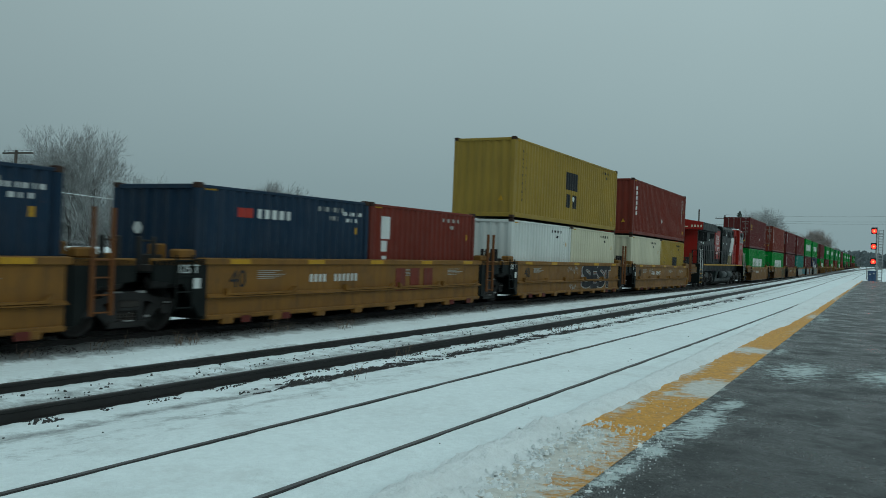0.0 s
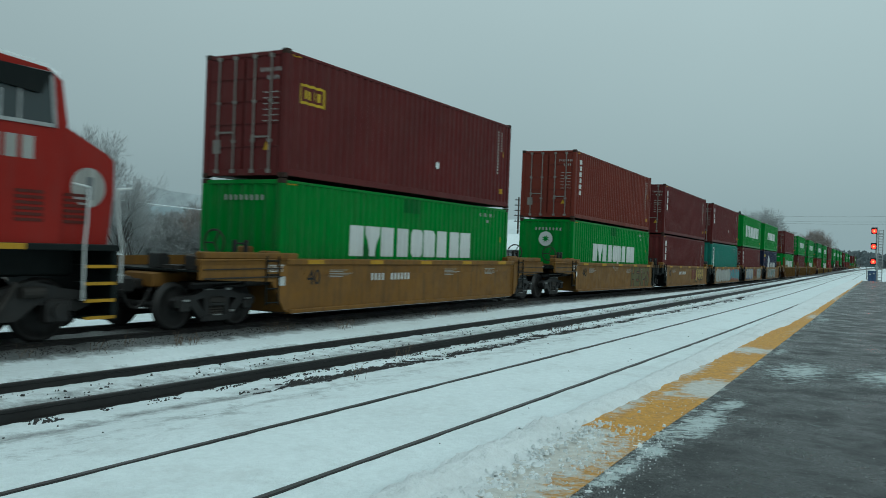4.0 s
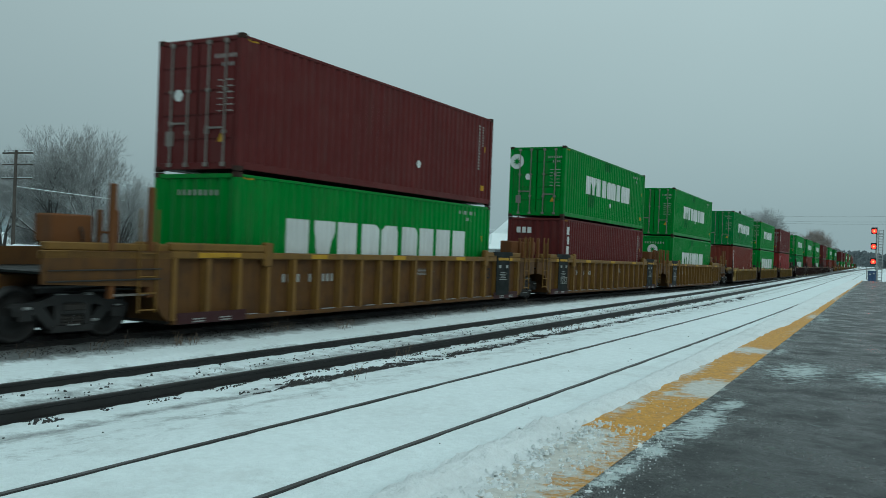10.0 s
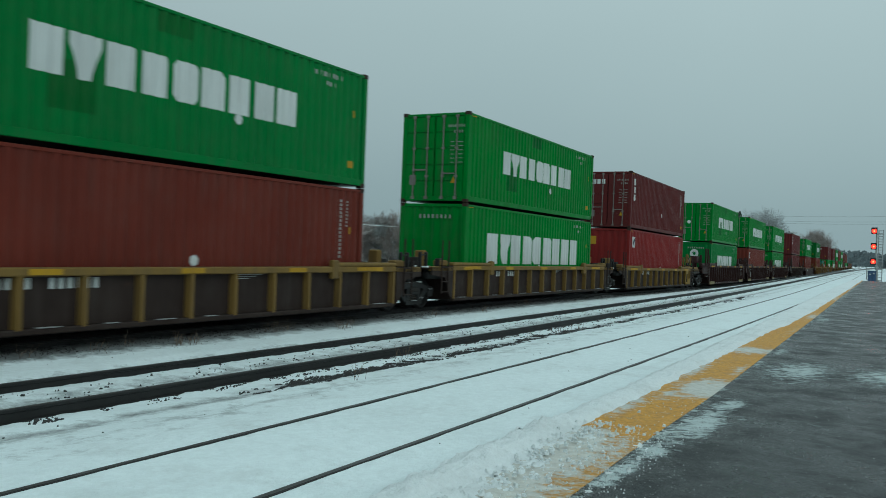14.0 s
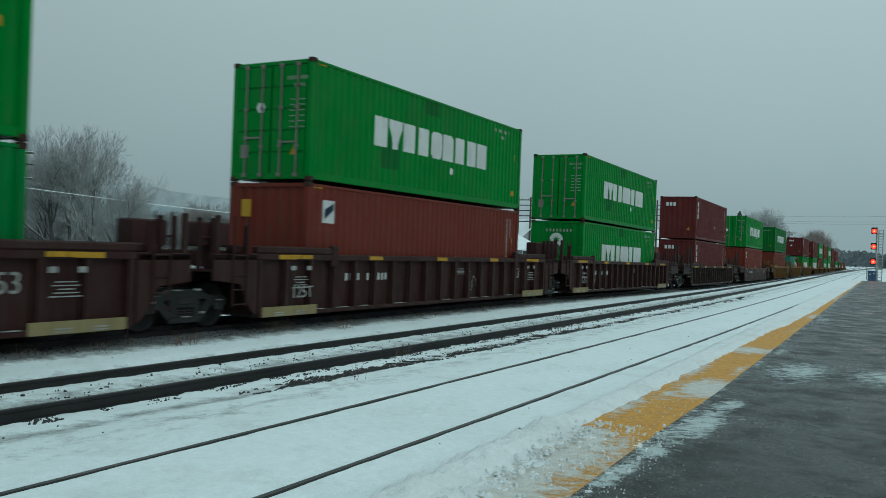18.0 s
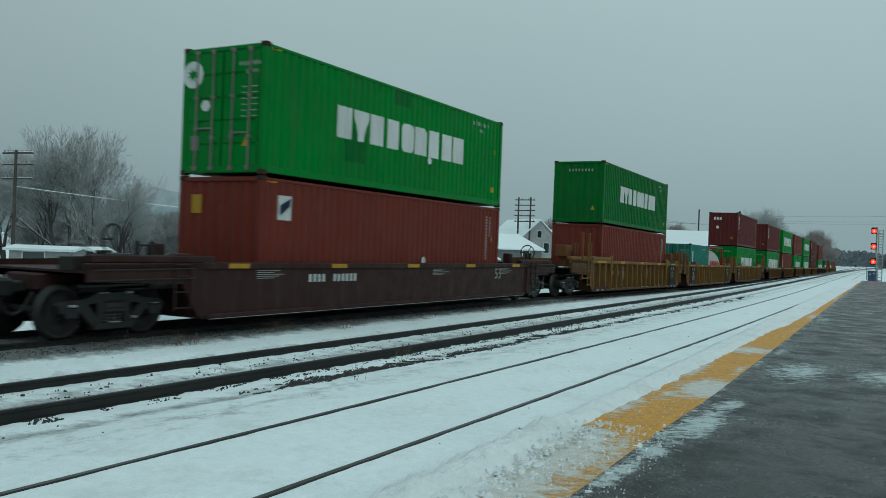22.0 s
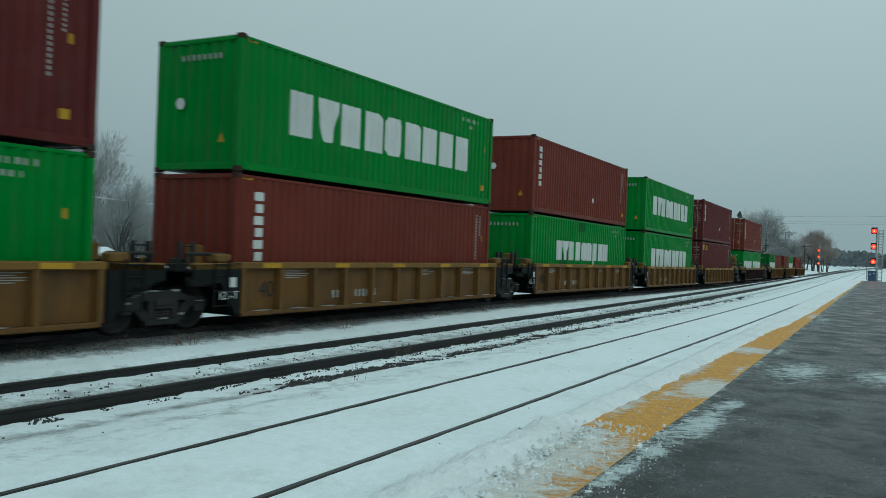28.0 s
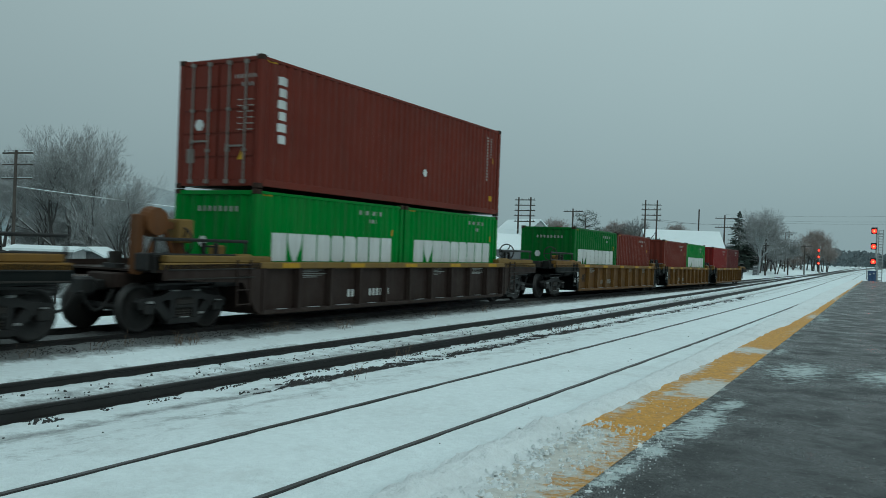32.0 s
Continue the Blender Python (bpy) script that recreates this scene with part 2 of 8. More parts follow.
PADRED = painted("dull_red_pad_paint", (0.090, 0.018, 0.014), 0.6, 0.5, 0.3)
OLDCREAM = painted("old_cream_patch_paint", (0.230, 0.190, 0.095), 0.6, 0.5, 0.3)
BAND = painted("purple_brown_band_paint", (0.040, 0.014, 0.016), 0.6, 0.5, 0.3)
WIRE = plain("overhead_wire", (0.120, 0.125, 0.130), 0.7, 8, 0.1)
RESERV = painted("grey_reservoir_paint", (0.024, 0.032, 0.033), 0.42, 0.3, 0.1)
DIMWHITE = painted("grimy_white_stencil", (0.300, 0.305, 0.290), 0.6, 0.8, 0.3)
LETTER_G = plain("grey_stencil_paint", (0.26, 0.27, 0.26), 0.6, 10, 0.3)


def glow(name, col, strength):
    m, n, l, b = mat_base(name)
    b.inputs["Base Color"].default_value = rgba(col, 0.5)
    b.inputs["Emission Color"].default_value = rgba(col)
    b.inputs["Emission Strength"].default_value = strength
    return m


REDLAMP = glow("lit_red_signal_lamp", (1.0, 0.022, 0.014), 5.0)
REDCORE = glow("lit_lamp_centre", (1.0, 0.20, 0.07), 4.0)
HEADL = glow("headlamp_lens", (0.9, 0.95, 1.0), 0.5)


def glass_mat():
    m, n, l, b = mat_base("dark_glass")
    b.inputs["Base Color"].default_value = (0.02, 0.03, 0.032, 1)
    b.inputs["Roughness"].default_value = 0.06
    b.inputs["Specular IOR Level"].default_value = 0.8
    return m


GLASS = glass_mat()


def wind_vec(n, l, along, across):
    """Coordinates stretched along the wind that swept the platform."""
    tc = n.new("ShaderNodeTexCoord")
    a, b = n.new("ShaderNodeMapping"), n.new("ShaderNodeMapping")
    a.inputs["Rotation"].default_value = (0, 0, radians(62))
    b.inputs["Scale"].default_value = (along, across, 1)
    l.new(tc.outputs["Object"], a.inputs["Vector"])
    l.new(a.outputs[0], b.inputs["Vector"])
    return b.outputs[0]


def wet_asphalt():
    """Dark wet platform with blown snow left in thin broken patches, most of it by the yellow edge."""
    m, n, l, b = mat_base("wet_asphalt")
    v = tex_vec(n, l, shift=False)
    base = ramp(n, l, noise_tex(n, l, v, 24, 12, 0.88), 0.36, 0.66, (0.003, 0.0034, 0.0036, 1), (0.066, 0.072, 0.074, 1))
    damp = noise_tex(n, l, v, 0.5, 5)
    base = mix_col(n, l, math_node(n, l, "MULTIPLY", ramp(n, l, damp, 0.4, 0.65), 0.3), base, (0.011, 0.012, 0.013, 1))
    speck = ramp(n, l, noise_tex(n, l, v, 13, 7, 0.8), 0.645, 0.69)
    base = mix_col(n, l, math_node(n, l, "MULTIPLY", speck, 0.42), base, (0.17, 0.18, 0.18, 1))
    tc = n.new("ShaderNodeTexCoord")
    sp = n.new("ShaderNodeSeparateXYZ")
    l.new(tc.outputs["Object"], sp.inputs[0])
    edge = math_node(n, l, "SUBTRACT", math_node(n, l, "MULTIPLY_ADD", sp.outputs["X"], 0.0323, 1.96), sp.outputs["Y"])
    wob = math_node(n, l, "MULTIPLY_ADD", noise_tex(n, l, v, 0.9, 3), 1.1, -0.60)
    by_edge = ramp(n, l, math_node(n, l, "ADD", edge, wob), 0.0, 0.38, (1, 1, 1, 1), (0, 0, 0, 1))

    def drift(cx, cy, rx, ry, k):
        """A patch of snow left lying: 1 in its middle, 0 at its rim."""
        a = math_node(n, l, "DIVIDE", math_node(n, l, "SUBTRACT", sp.outputs["X"], cx), rx)
        c = math_node(n, l, "DIVIDE", math_node(n, l, "SUBTRACT", sp.outputs["Y"], cy), ry)
        r = math_node(n, l, "SQRT", math_node(n, l, "ADD", math_node(n, l, "MULTIPLY", a, a), math_node(n, l, "MULTIPLY", c, c)))
        return math_node(n, l, "MULTIPLY", math_node(n, l, "MAXIMUM", math_node(n, l, "SUBTRACT", 1.0, r), 0.0), k)
    bands = ramp(n, l, noise_tex(n, l, wind_vec(n, l, 0.30, 0.60), 1.0, 4, 0.55), 0.48, 0.68)
    zone = math_node(n, l, "MAXIMUM", math_node(n, l, "MULTIPLY", by_edge, 0.74), math_node(n, l, "MULTIPLY", bands, 0.58))
    for d in (drift(14.6, 1.62, 3.4, 1.25, 1.02), drift(14.8, 0.50, 2.8, 1.2, 1.0), drift(9.2, 1.98, 2.3, 0.50, 1.25), drift(10.6, 1.95, 1.3, 0.42, 1.05), drift(8.9, 0.75, 0.7, 0.5, 0.5),
              drift(17.5, 2.3, 2.0, 0.4, 0.9), drift(28.0, 2.55, 3.0, 0.55, 0.95), drift(6.7, 2.09, 1.1, 0.26, 1.3), drift(7.6, 2.06, 0.8, 0.34, 1.3)):
        zone = math_node(n, l, "MAXIMUM", zone, d)
    zone = math_node(n, l, "MINIMUM", zone, 1.05)
    wisps = noise_tex(n, l, wind_vec(n, l, 1.0, 1.5), 6.5, 14, 0.82)
    snow = ramp(n, l, math_node(n, l, "MULTIPLY_ADD", zone, 0.30, wisps), 0.69, 0.775)
    snow = math_node(n, l, "MULTIPLY", snow, 0.92)
    c = mix_col(n, l, snow, base, (0.50, 0.57, 0.57, 1))
    l.new(c, b.inputs["Base Color"])
    gloss = ramp(n, l, noise_tex(n, l, v, 1.5, 7, 0.62), 0.36, 0.66, (0.62, 0.62, 0.62, 1), (0.16, 0.16, 0.16, 1))
    l.new(mix_col(n, l, snow, gloss, (0.85, 0.85, 0.85, 1)), b.inputs["Roughness"])
    b.inputs["Specular IOR Level"].default_value = 0.31
    h = math_node(n, l, "MULTIPLY_ADD", snow, 1.0, noise_tex(n, l, v, 18, 9, 0.8))
    bump(n, l, b, h, 0.6, 0.024)
    return m


ASPHALT = wet_asphalt()


def strip_mat():
    """Yellow tactile edge, worn, with snow left on it; slush covers it at the near end."""
    m, n, l, b = mat_base("worn_yellow_edge")
    v = tex_vec(n, l, shift=False)
    tc = n.new("ShaderNodeTexCoord")
    sp = n.new("ShaderNodeSeparateXYZ")
    l.new(tc.outputs["Object"], sp.inputs[0])
    y = ramp(n, l, noise_tex(n, l, v, 16, 9, 0.82), 0.36, 0.66, (0.30, 0.135, 0.008, 1), (0.70, 0.335, 0.012, 1))
    spot = ramp(n, l, noise_tex(n, l, v, 30, 5, 0.7), 0.68, 0.74)
    y = mix_col(n, l, math_node(n, l, "MULTIPLY", spot, 0.6), y, (0.06, 0.05, 0.035, 1))
    across = math_node(n, l, "SUBTRACT", sp.outputs["Y"], math_node(n, l, "MULTIPLY_ADD", sp.outputs["X"], 0.0323, 1.96))
    nx = math_node(n, l, "DIVIDE", math_node(n, l, "SUBTRACT", math_node(n, l, "MULTIPLY_ADD", noise_tex(n, l, v, 2.2, 5), 1.5, 7.62), sp.outputs["X"]), 0.45)
    nx = math_node(n, l, "MINIMUM", math_node(n, l, "MAXIMUM", nx, 0.0), 1.0)
    w = noise_tex(n, l, wind_vec(n, l, 1.0, 1.25), 5.5, 14, 0.74)
    rim = math_node(n, l, "MULTIPLY_ADD", math_node(n, l, "MINIMUM", math_node(n, l, "MAXIMUM", across, 0.0), 0.7), 0.42, 0.115)
    lift = math_node(n, l, "MULTIPLY", nx, rim)
    for cx, cy, rx, ry, k in ((11.75, 0.10, 1.35, 0.50, 0.42), (10.9, 0.42, 0.8, 0.22, 0.2), (17.2, 0.30, 0.95, 0.95, 0.36), (13.9, 0.02, 1.4, 0.14, 0.2), (29.5, 0.05, 2.6, 0.26, 0.24), (23.0, 0.02, 3.0, 0.12, 0.12), (9.9, 0.66, 1.8, 0.22, 0.22), (13.5, 0.60, 2.5, 0.22, 0.22), (45.0, 0.1, 8.0, 0.20, 0.16), (64.0, 0.1, 9.0, 0.5, 0.2)):
        a = math_node(n, l, "DIVIDE", math_node(n, l, "SUBTRACT", sp.outputs["X"], cx), rx)
        c = math_node(n, l, "DIVIDE", math_node(n, l, "SUBTRACT", across, cy), ry)
        r = math_node(n, l, "SQRT", math_node(n, l, "ADD", math_node(n, l, "MULTIPLY", a, a), math_node(n, l, "MULTIPLY", c, c)))
        lift = math_node(n, l, "MAXIMUM", lift, math_node(n, l, "MULTIPLY", math_node(n, l, "MAXIMUM", math_node(n, l, "SUBTRACT", 1.0, r), 0.0), k))
    f = ramp(n, l, math_node(n, l, "ADD", w, lift), 0.575, 0.72)
    slush = ramp(n, l, noise_tex(n, l, v, 9, 8, 0.75), 0.3, 0.7, (0.36, 0.385, 0.375, 1), (0.66, 0.70, 0.69, 1))
    c = mix_col(n, l, math_node(n, l, "MULTIPLY", f, 0.86), y, slush)
    l.new(c, b.inputs["Base Color"])
    b.inputs["Roughness"].default_value = 0.6
    h = math_node(n, l, "MULTIPLY_ADD", f, 1.0, noise_tex(n, l, v, 40, 6))
    bump(n, l, b, h, 0.6, 0.014)
    return m


STRIP = strip_mat()
# ---- mesh building ----
class Solid:
    """Collects boxes, bars, prisms and plates into one mesh."""

    def __init__(self):
        self.v, self.f = [], []

    def add(self, verts, faces):
        k = len(self.v)
        self.v += [tuple(p) for p in verts]
        self.f += [tuple(i + k for i in f) for f in faces]
        return self

    def box(self, x0, x1, y0, y1, z0, z1):
        return self.add([(x, y, z) for z in (z0, z1) for y in (y0, y1) for x in (x0, x1)],
                        [(0, 2, 3, 1), (4, 5, 7, 6), (0, 1, 5, 4), (2, 6, 7, 3), (0, 4, 6, 2), (1, 3, 7, 5)])

    def cbox(self, x0, x1, y0, y1, z0, z1, c=0.015):
        """A box with bevelled upright and lying edges."""
        vs, fs = [], []
        rings = [(z0, c), (z0 + c, 0), (z1 - c, 0), (z1, c)]
        for z, i in rings:
            j = c + i
            vs += [(x0 + j, y0 + i, z), (x1 - j, y0 + i, z), (x1 - i, y0 + j, z), (x1 - i, y1 - j, z),
                   (x1 - j, y1 - i, z), (x0 + j, y1 - i, z), (x0 + i, y1 - j, z), (x0 + i, y0 + j, z)]
        for r in range(3):
            for k in range(8):
                a, b = r * 8 + k, r * 8 + (k + 1) % 8
                fs.append((a, b, b + 8, a + 8))
        fs += [tuple(range(7, -1, -1)), tuple(range(24, 32))]
        return self.add(vs, fs)

    def tube(self, p, q, r, r2=None, n=6, caps=True):
        p, q = Vector(p), Vector(q)
        r2 = r if r2 is None else r2
        d = (q - p).normalized()
        u = d.orthogonal().normalized()
        w = d.cross(u)
        vs = []
        for o, s in ((p, r), (q, r2)):
            vs += [o + s * (math.cos(2 * math.pi * i / n) * u + math.sin(2 * math.pi * i / n) * w) for i in range(n)]
        fs = [(i, (i + 1) % n, n + (i + 1) % n, n + i) for i in range(n)]
        if caps:
            fs += [tuple(range(n - 1, -1, -1)), tuple(range(n, 2 * n))]
        return self.add(vs, fs)

    def path(self, pts, r, n=6):
        for a, b in zip(pts, pts[1:]):
            self.tube(a, b, r, r, n)
        return self

    def prism(self, prof, y0, y1, axis="y"):
        """A profile of (a, z) pairs drawn out across y, or along x."""
        k = len(prof)
        at = (lambda a, z, y: (a, y, z)) if axis == "y" else (lambda a, z, y: (y, a, z))
        vs = [at(a, z, y0) for a, z in prof] + [at(a, z, y1) for a, z in prof]
        fs = [(i, (i + 1) % k, k + (i + 1) % k, k + i) for i in range(k)]
        fs += [tuple(range(k - 1, -1, -1)), tuple(range(k, 2 * k))]
        return self.add(vs, fs)

    def rings(self, prof, n=20, axis="y", closed=False):
        """A turned form: (position along the axis, radius) pairs."""
        vs = []
        for a, r in prof:
            for i in range(n):
                c, s = r * math.cos(2 * math.pi * i / n), r * math.sin(2 * math.pi * i / n)
                vs.append((c, a, s) if axis == "y" else ((a, c, s) if axis == "x" else (c, s, a)))
        fs = [(r * n + i, r * n + (i + 1) % n, (r + 1) * n + (i + 1) % n, (r + 1) * n + i) for r in range(len(prof) - 1) for i in range(n)]
        fs += [tuple(range(n - 1, -1, -1)), tuple(range((len(prof) - 1) * n, len(prof) * n))]
        return self.add(vs, fs)

    def mesh(self, name, mat, smooth=False):
        me = bpy.data.meshes.new(name)
        me.from_pydata(self.v, [], self.f)
        me.materials.append(mat)
        bm = bmesh.new()
        bm.from_mesh(me)
        bmesh.ops.recalc_face_normals(bm, faces=bm.faces)
        bm.to_mesh(me)
        bm.free()
        if smooth:
            me.polygons.foreach_set("use_smooth", [True] * len(me.polygons))
        return me


STORE = {}


def stored(key, mat, make, smooth=False):
    """One mesh for all alike parts."""
    k = (key, mat.name)
    if k not in STORE:
        STORE[k] = make().mesh(key if isinstance(key, str) else str(key[0]), mat, smooth)
    return STORE[k]


def part(name, me, parent, label="", at=(0, 0, 0), turn=None):
    ob = new(name, me)
    ob.parent = parent
    ob.location = at
    if turn:
        ob.rotation_euler = [radians(a) for a in turn]
    return tagged(ob, label)


def thing(name, label, category, group="", kind="", at=(0, 0, 0), turn=0.0):
    ob = new(name)
    ob.empty_display_size = 0.3
    ob.location = at
    ob.rotation_euler = (0, 0, turn)
    return tagged(ob, label, category, group, kind)


def solo(name, me, label, category, group="", kind="", at=(0, 0, 0), turn=0.0):
    ob = new(name, me)
    ob.location = at
    ob.rotation_euler = (0, 0, turn)
    return tagged(ob, label, category, group, kind)


TEXTS = {}


def text_mesh(words, height, mat):
    """Written characters as a mesh in the x-z plane, facing -y, standing on the origin."""
    key = (words, height, mat.name)
    if key not in TEXTS:
        cu = bpy.data.curves.new("writing", "FONT")
        cu.body, cu.size, cu.extrude = words, height * 1.38, 0.003
        cu.align_x = "LEFT"
        ob = bpy.data.objects.new("writing", cu)
        me = bpy.data.meshes.new_from_object(ob)
        bpy.data.objects.remove(ob)
        bpy.data.curves.remove(cu)
        me.transform(Matrix.Rotation(radians(90), 4, "X"))
        me.materials.clear()
        me.materials.append(mat)
        TEXTS[key] = me
    return TEXTS[key]


# ---- the line of the tracks: a gentle bend that runs out straight ----
BEND_END = 70.7


def side(x):
    if x <= 0:
        return 0.0
    if x < BEND_END:
        return BEND * x * x
    return BEND * BEND_END ** 2 + 2 * BEND * BEND_END * (x - BEND_END)


def heading(x):
    return math.atan(2 * BEND * max(0.0, min(x, BEND_END)))


def drop(x):
    """How far the train's track has sunk below the others by x: it leaves the level past the platform."""
    if x < 22:
        return 0.0
    if x < 38:
        return 0.0090 * (x - 22) ** 2 / 32
    if x < 66:
        return 0.072 + 0.0100 * (x - 38) - 0.0000268 * (x - 38) ** 2
    return 0.331 + 0.0048 * (x - 66) if x < 160 else 0.782 + 0.0035 * (x - 160)


def slope(x):
    return (drop(x + 3.0) - drop(x - 3.0)) / 6.0


RAIL_N, RAIL_M, RAIL_T = 4.128, 8.748, 12.905
TOP_N, TOP_M, TOP_T = 0.0, -0.108, 0.03
MID_T = 13.655


def gone(t):
    """How far the train has run by t."""
    return 17.30895 * t - 0.02515 * t * t / 2


def on_line(x, across=0.0, z=0.0, y=MID_T):
    fall = y > 12.0
    return pose(x - across * math.sin(heading(x)), y + side(x) + across * math.cos(heading(x)), z - fall * drop(x), 0, fall * math.degrees(slope(x)), math.degrees(heading(x)))


MOVING = []
# ---- ground: one snow-covered sheet with the track beds pressed into it ----
def steps(*runs):
    out = [runs[0][0]]
    for a, b, d in runs:
        x = a
        while x < b - 1e-6:
            x = min(b, x + d)
            out.append(x)
    return out


PLAT_Z = 0.10


def plat_in(x):
    """Inner edge of the yellow strip."""
    return 1.96 + 0.0323 * x - 0.06 * max(0.0, min(1.0, (x - 8) / 3, (48 - x) / 20))


def lerp_table(v, tab):
    for (a, p), (b, q) in zip(tab, tab[1:]):
        if v <= b:
            k = max(0.0, (v - a) / (b - a))
            k = k * k * (3 - 2 * k)
            return p + (q - p) * k
    return tab[-1][1]


PROFILE = [(1.0, -0.30), (2.55, -0.30), (2.95, 0.03), (3.35, 0.02), (3.7, -0.012), (4.0, -0.013), (5.9, -0.013), (6.6, -0.07), (7.3, -0.16), (8.0, -0.24),
           (8.62, -0.262), (8.9, -0.265), (10.1, -0.235), (10.45, -0.235), (11.2, -0.14), (11.7, -0.12), (12.1, -0.09), (12.6, -0.075), (14.8, -0.085),
           (15.6, -0.2), (18.0, -0.35), (30.0, -0.2), (60.0, 0.1), (4000, 0.1)]


def ground_z(x, v):
    z = lerp_table(v, PROFILE)
    if 10.7 < v < 24:
        z -= drop(x) * min(1.0, (v - 10.7) / 1.5, (24 - v) / 8)
    if v > 18:
        # the land behind the line lies lower, up to the barn
        k = min(1.0, (v - 18) / 16) * max(0.0, min(1.0, (122 - x) / 35))
        z -= 2.6 * k * k * (3 - 2 * k)
    n1 = noise.noise((x * 0.9, v * 0.9, 0.0))
    n2 = noise.noise((x * 3.1, v * 3.1, 5.0))
    n3 = noise.noise((x * 9.0, v * 9.0, 9.0))
    amp = 0.02
    if 2.6 < v < 3.6 and -2 < x < 90:
        bank = 1 - abs(v - 3.1) / 0.5
        z += bank * (0.05 * n1 + 0.05 * n2 + 0.02 * n3)
        if x < 11:
            z += bank * 0.06 * (1 + n2) * min(1, (11 - x) / 4)
    elif 8.5 < v < 10.5 or 12.3 < v < 15.2:
        z += 0.02 * n2 + 0.018 * n3
    elif 3.9 < v < 5.9:
        z += 0.008 * n1 + 0.006 * n2
    else:
        z += amp * n1 + 0.012 * n2 + 0.006 * n3
    for r, top in ((RAIL_N, TOP_N), (RAIL_N + 1.505, TOP_N)):
        if abs(v - r) < 0.1:
            z = min(z, top - 0.008)
    return z


def build_ground():
    xs = steps((-2500, -300, 400), (-300, -40, 40), (-40, 0, 5), (0, 4, 0.5), (4, 34, 0.16), (34, 80, 0.5), (80, 260, 3), (260, 600, 20), (600, 3000, 300))
    vs = steps((-2500, -100, 400), (-100, 0, 20), (0, 2.4, 0.8), (2.4, 8.4, 0.12), (8.4, 15.2, 0.1), (15.2, 20, 0.6), (20, 60, 5), (60, 200, 20), (200, 3000, 350))
    verts = []
    for x in xs:
        for v in vs:
            verts.append((x, v + side(x), ground_z(x, v)))
    k = len(vs)
    faces = [(i * k + j, (i + 1) * k + j, (i + 1) * k + j + 1, i * k + j + 1) for i in range(len(xs) - 1) for j in range(k - 1)]
    me = bpy.data.meshes.new("ground")
    me.from_pydata(verts, [], faces)
    me.materials.append(SNOW)
    me.polygons.foreach_set("use_smooth", [True] * len(me.polygons))
    solo("ground", me, "snow-covered ground with track beds and drifts", "ground", kind="structure")


build_ground()


# ---- rails ----
RAIL_PROF = [(-0.075, -0.172), (0.075, -0.172), (0.07, -0.155), (0.014, -0.135), (0.010, -0.05), (0.036, -0.038), (0.037, -0.008), (0.026, 0.0),
             (-0.026, 0.0), (-0.037, -0.008), (-0.036, -0.038), (-0.010, -0.05), (-0.014, -0.135), (-0.07, -0.155)]


def rail_line(y, top, x0, x1, name, label):
    xs = steps((x0, 0, 30), (0, 80, 2.5), (80, x1, 20))
    vs, fs, mi = [], [], []
    k = len(RAIL_PROF)
    for x in xs:
        h = heading(x)
        for a, z in RAIL_PROF:
            vs.append((x - a * math.sin(h), y + side(x) + a * math.cos(h), top + z - (drop(x) if y > 12 else 0.0)))
    for i in range(len(xs) - 1):
        for j in range(k):
            fs.append((i * k + j, i * k + (j + 1) % k, (i + 1) * k + (j + 1) % k, (i + 1) * k + j))
            mi.append(1 if j == 7 else 0)
    me = bpy.data.meshes.new(name)
    me.from_pydata(vs, [], fs)
    me.materials.append(RAILM)
    me.materials.append(RAILTOP)
    me.polygons.foreach_set("material_index", mi)
    return tagged(new(name, me), label, "rail", "rails", "structure")


for y, top, lab in ((RAIL_N, TOP_N, "rusty rail almost buried in snow beside the platform"),
                    (RAIL_M, TOP_M, "dark rail of the middle track standing proud of the snow"),
                    (RAIL_T, TOP_T, "dark rail under the passing train")):
    for d in (0.0, 1.505):
        rail_line(y + d, top, -120, 420, "rail", lab)

# ---- platform ----
def build_platform():
    xs = steps((-30, 0, 10), (0, 94, 2.0))
    s = Solid()
    for a, b in zip(xs, xs[1:]):
        s.add([(a, plat_in(a), PLAT_Z), (b, plat_in(b), PLAT_Z), (b, plat_in(b) - 9, PLAT_Z), (a, plat_in(a) - 9, PLAT_Z)], [(0, 1, 2, 3)])
    a, b = xs[0], xs[-1]
    s.add([(b, plat_in(b), PLAT_Z), (b, plat_in(b) - 9, PLAT_Z), (b, plat_in(b) - 9, -0.4), (b, plat_in(b), -0.4)], [(0, 1, 2, 3)])
    plat = solo("platform", s.mesh("platform", ASPHALT), "wet dark asphalt station platform with thin blown snow", "platform", kind="structure")
    x = -12.0
    while x < 93.5:
        # one tactile edge slab after another
        d = 1.22
        y0, y1 = plat_in(x), plat_in(x + d)
        s = Solid()
        g = 0.003
        s.add([(x + g, y0, PLAT_Z - 0.2), (x + d - g, y1, PLAT_Z - 0.2), (x + d - g, y1 + 0.74, PLAT_Z - 0.2), (x + g, y0 + 0.74, PLAT_Z - 0.2),
               (x + g, y0, PLAT_Z + 0.004), (x + d - g, y1, PLAT_Z + 0.004), (x + d - g, y1 + 0.74, PLAT_Z + 0.004), (x + g, y0 + 0.74, PLAT_Z + 0.004)],
              [(0, 3, 2, 1), (4, 5, 6, 7), (0, 1, 5, 4), (2, 3, 7, 6), (1, 2, 6, 5), (0, 4, 7, 3)])
        ob = new("edge_slab", s.mesh("edge_slab", STRIP))
        ob.parent = plat
        x += d


build_platform()


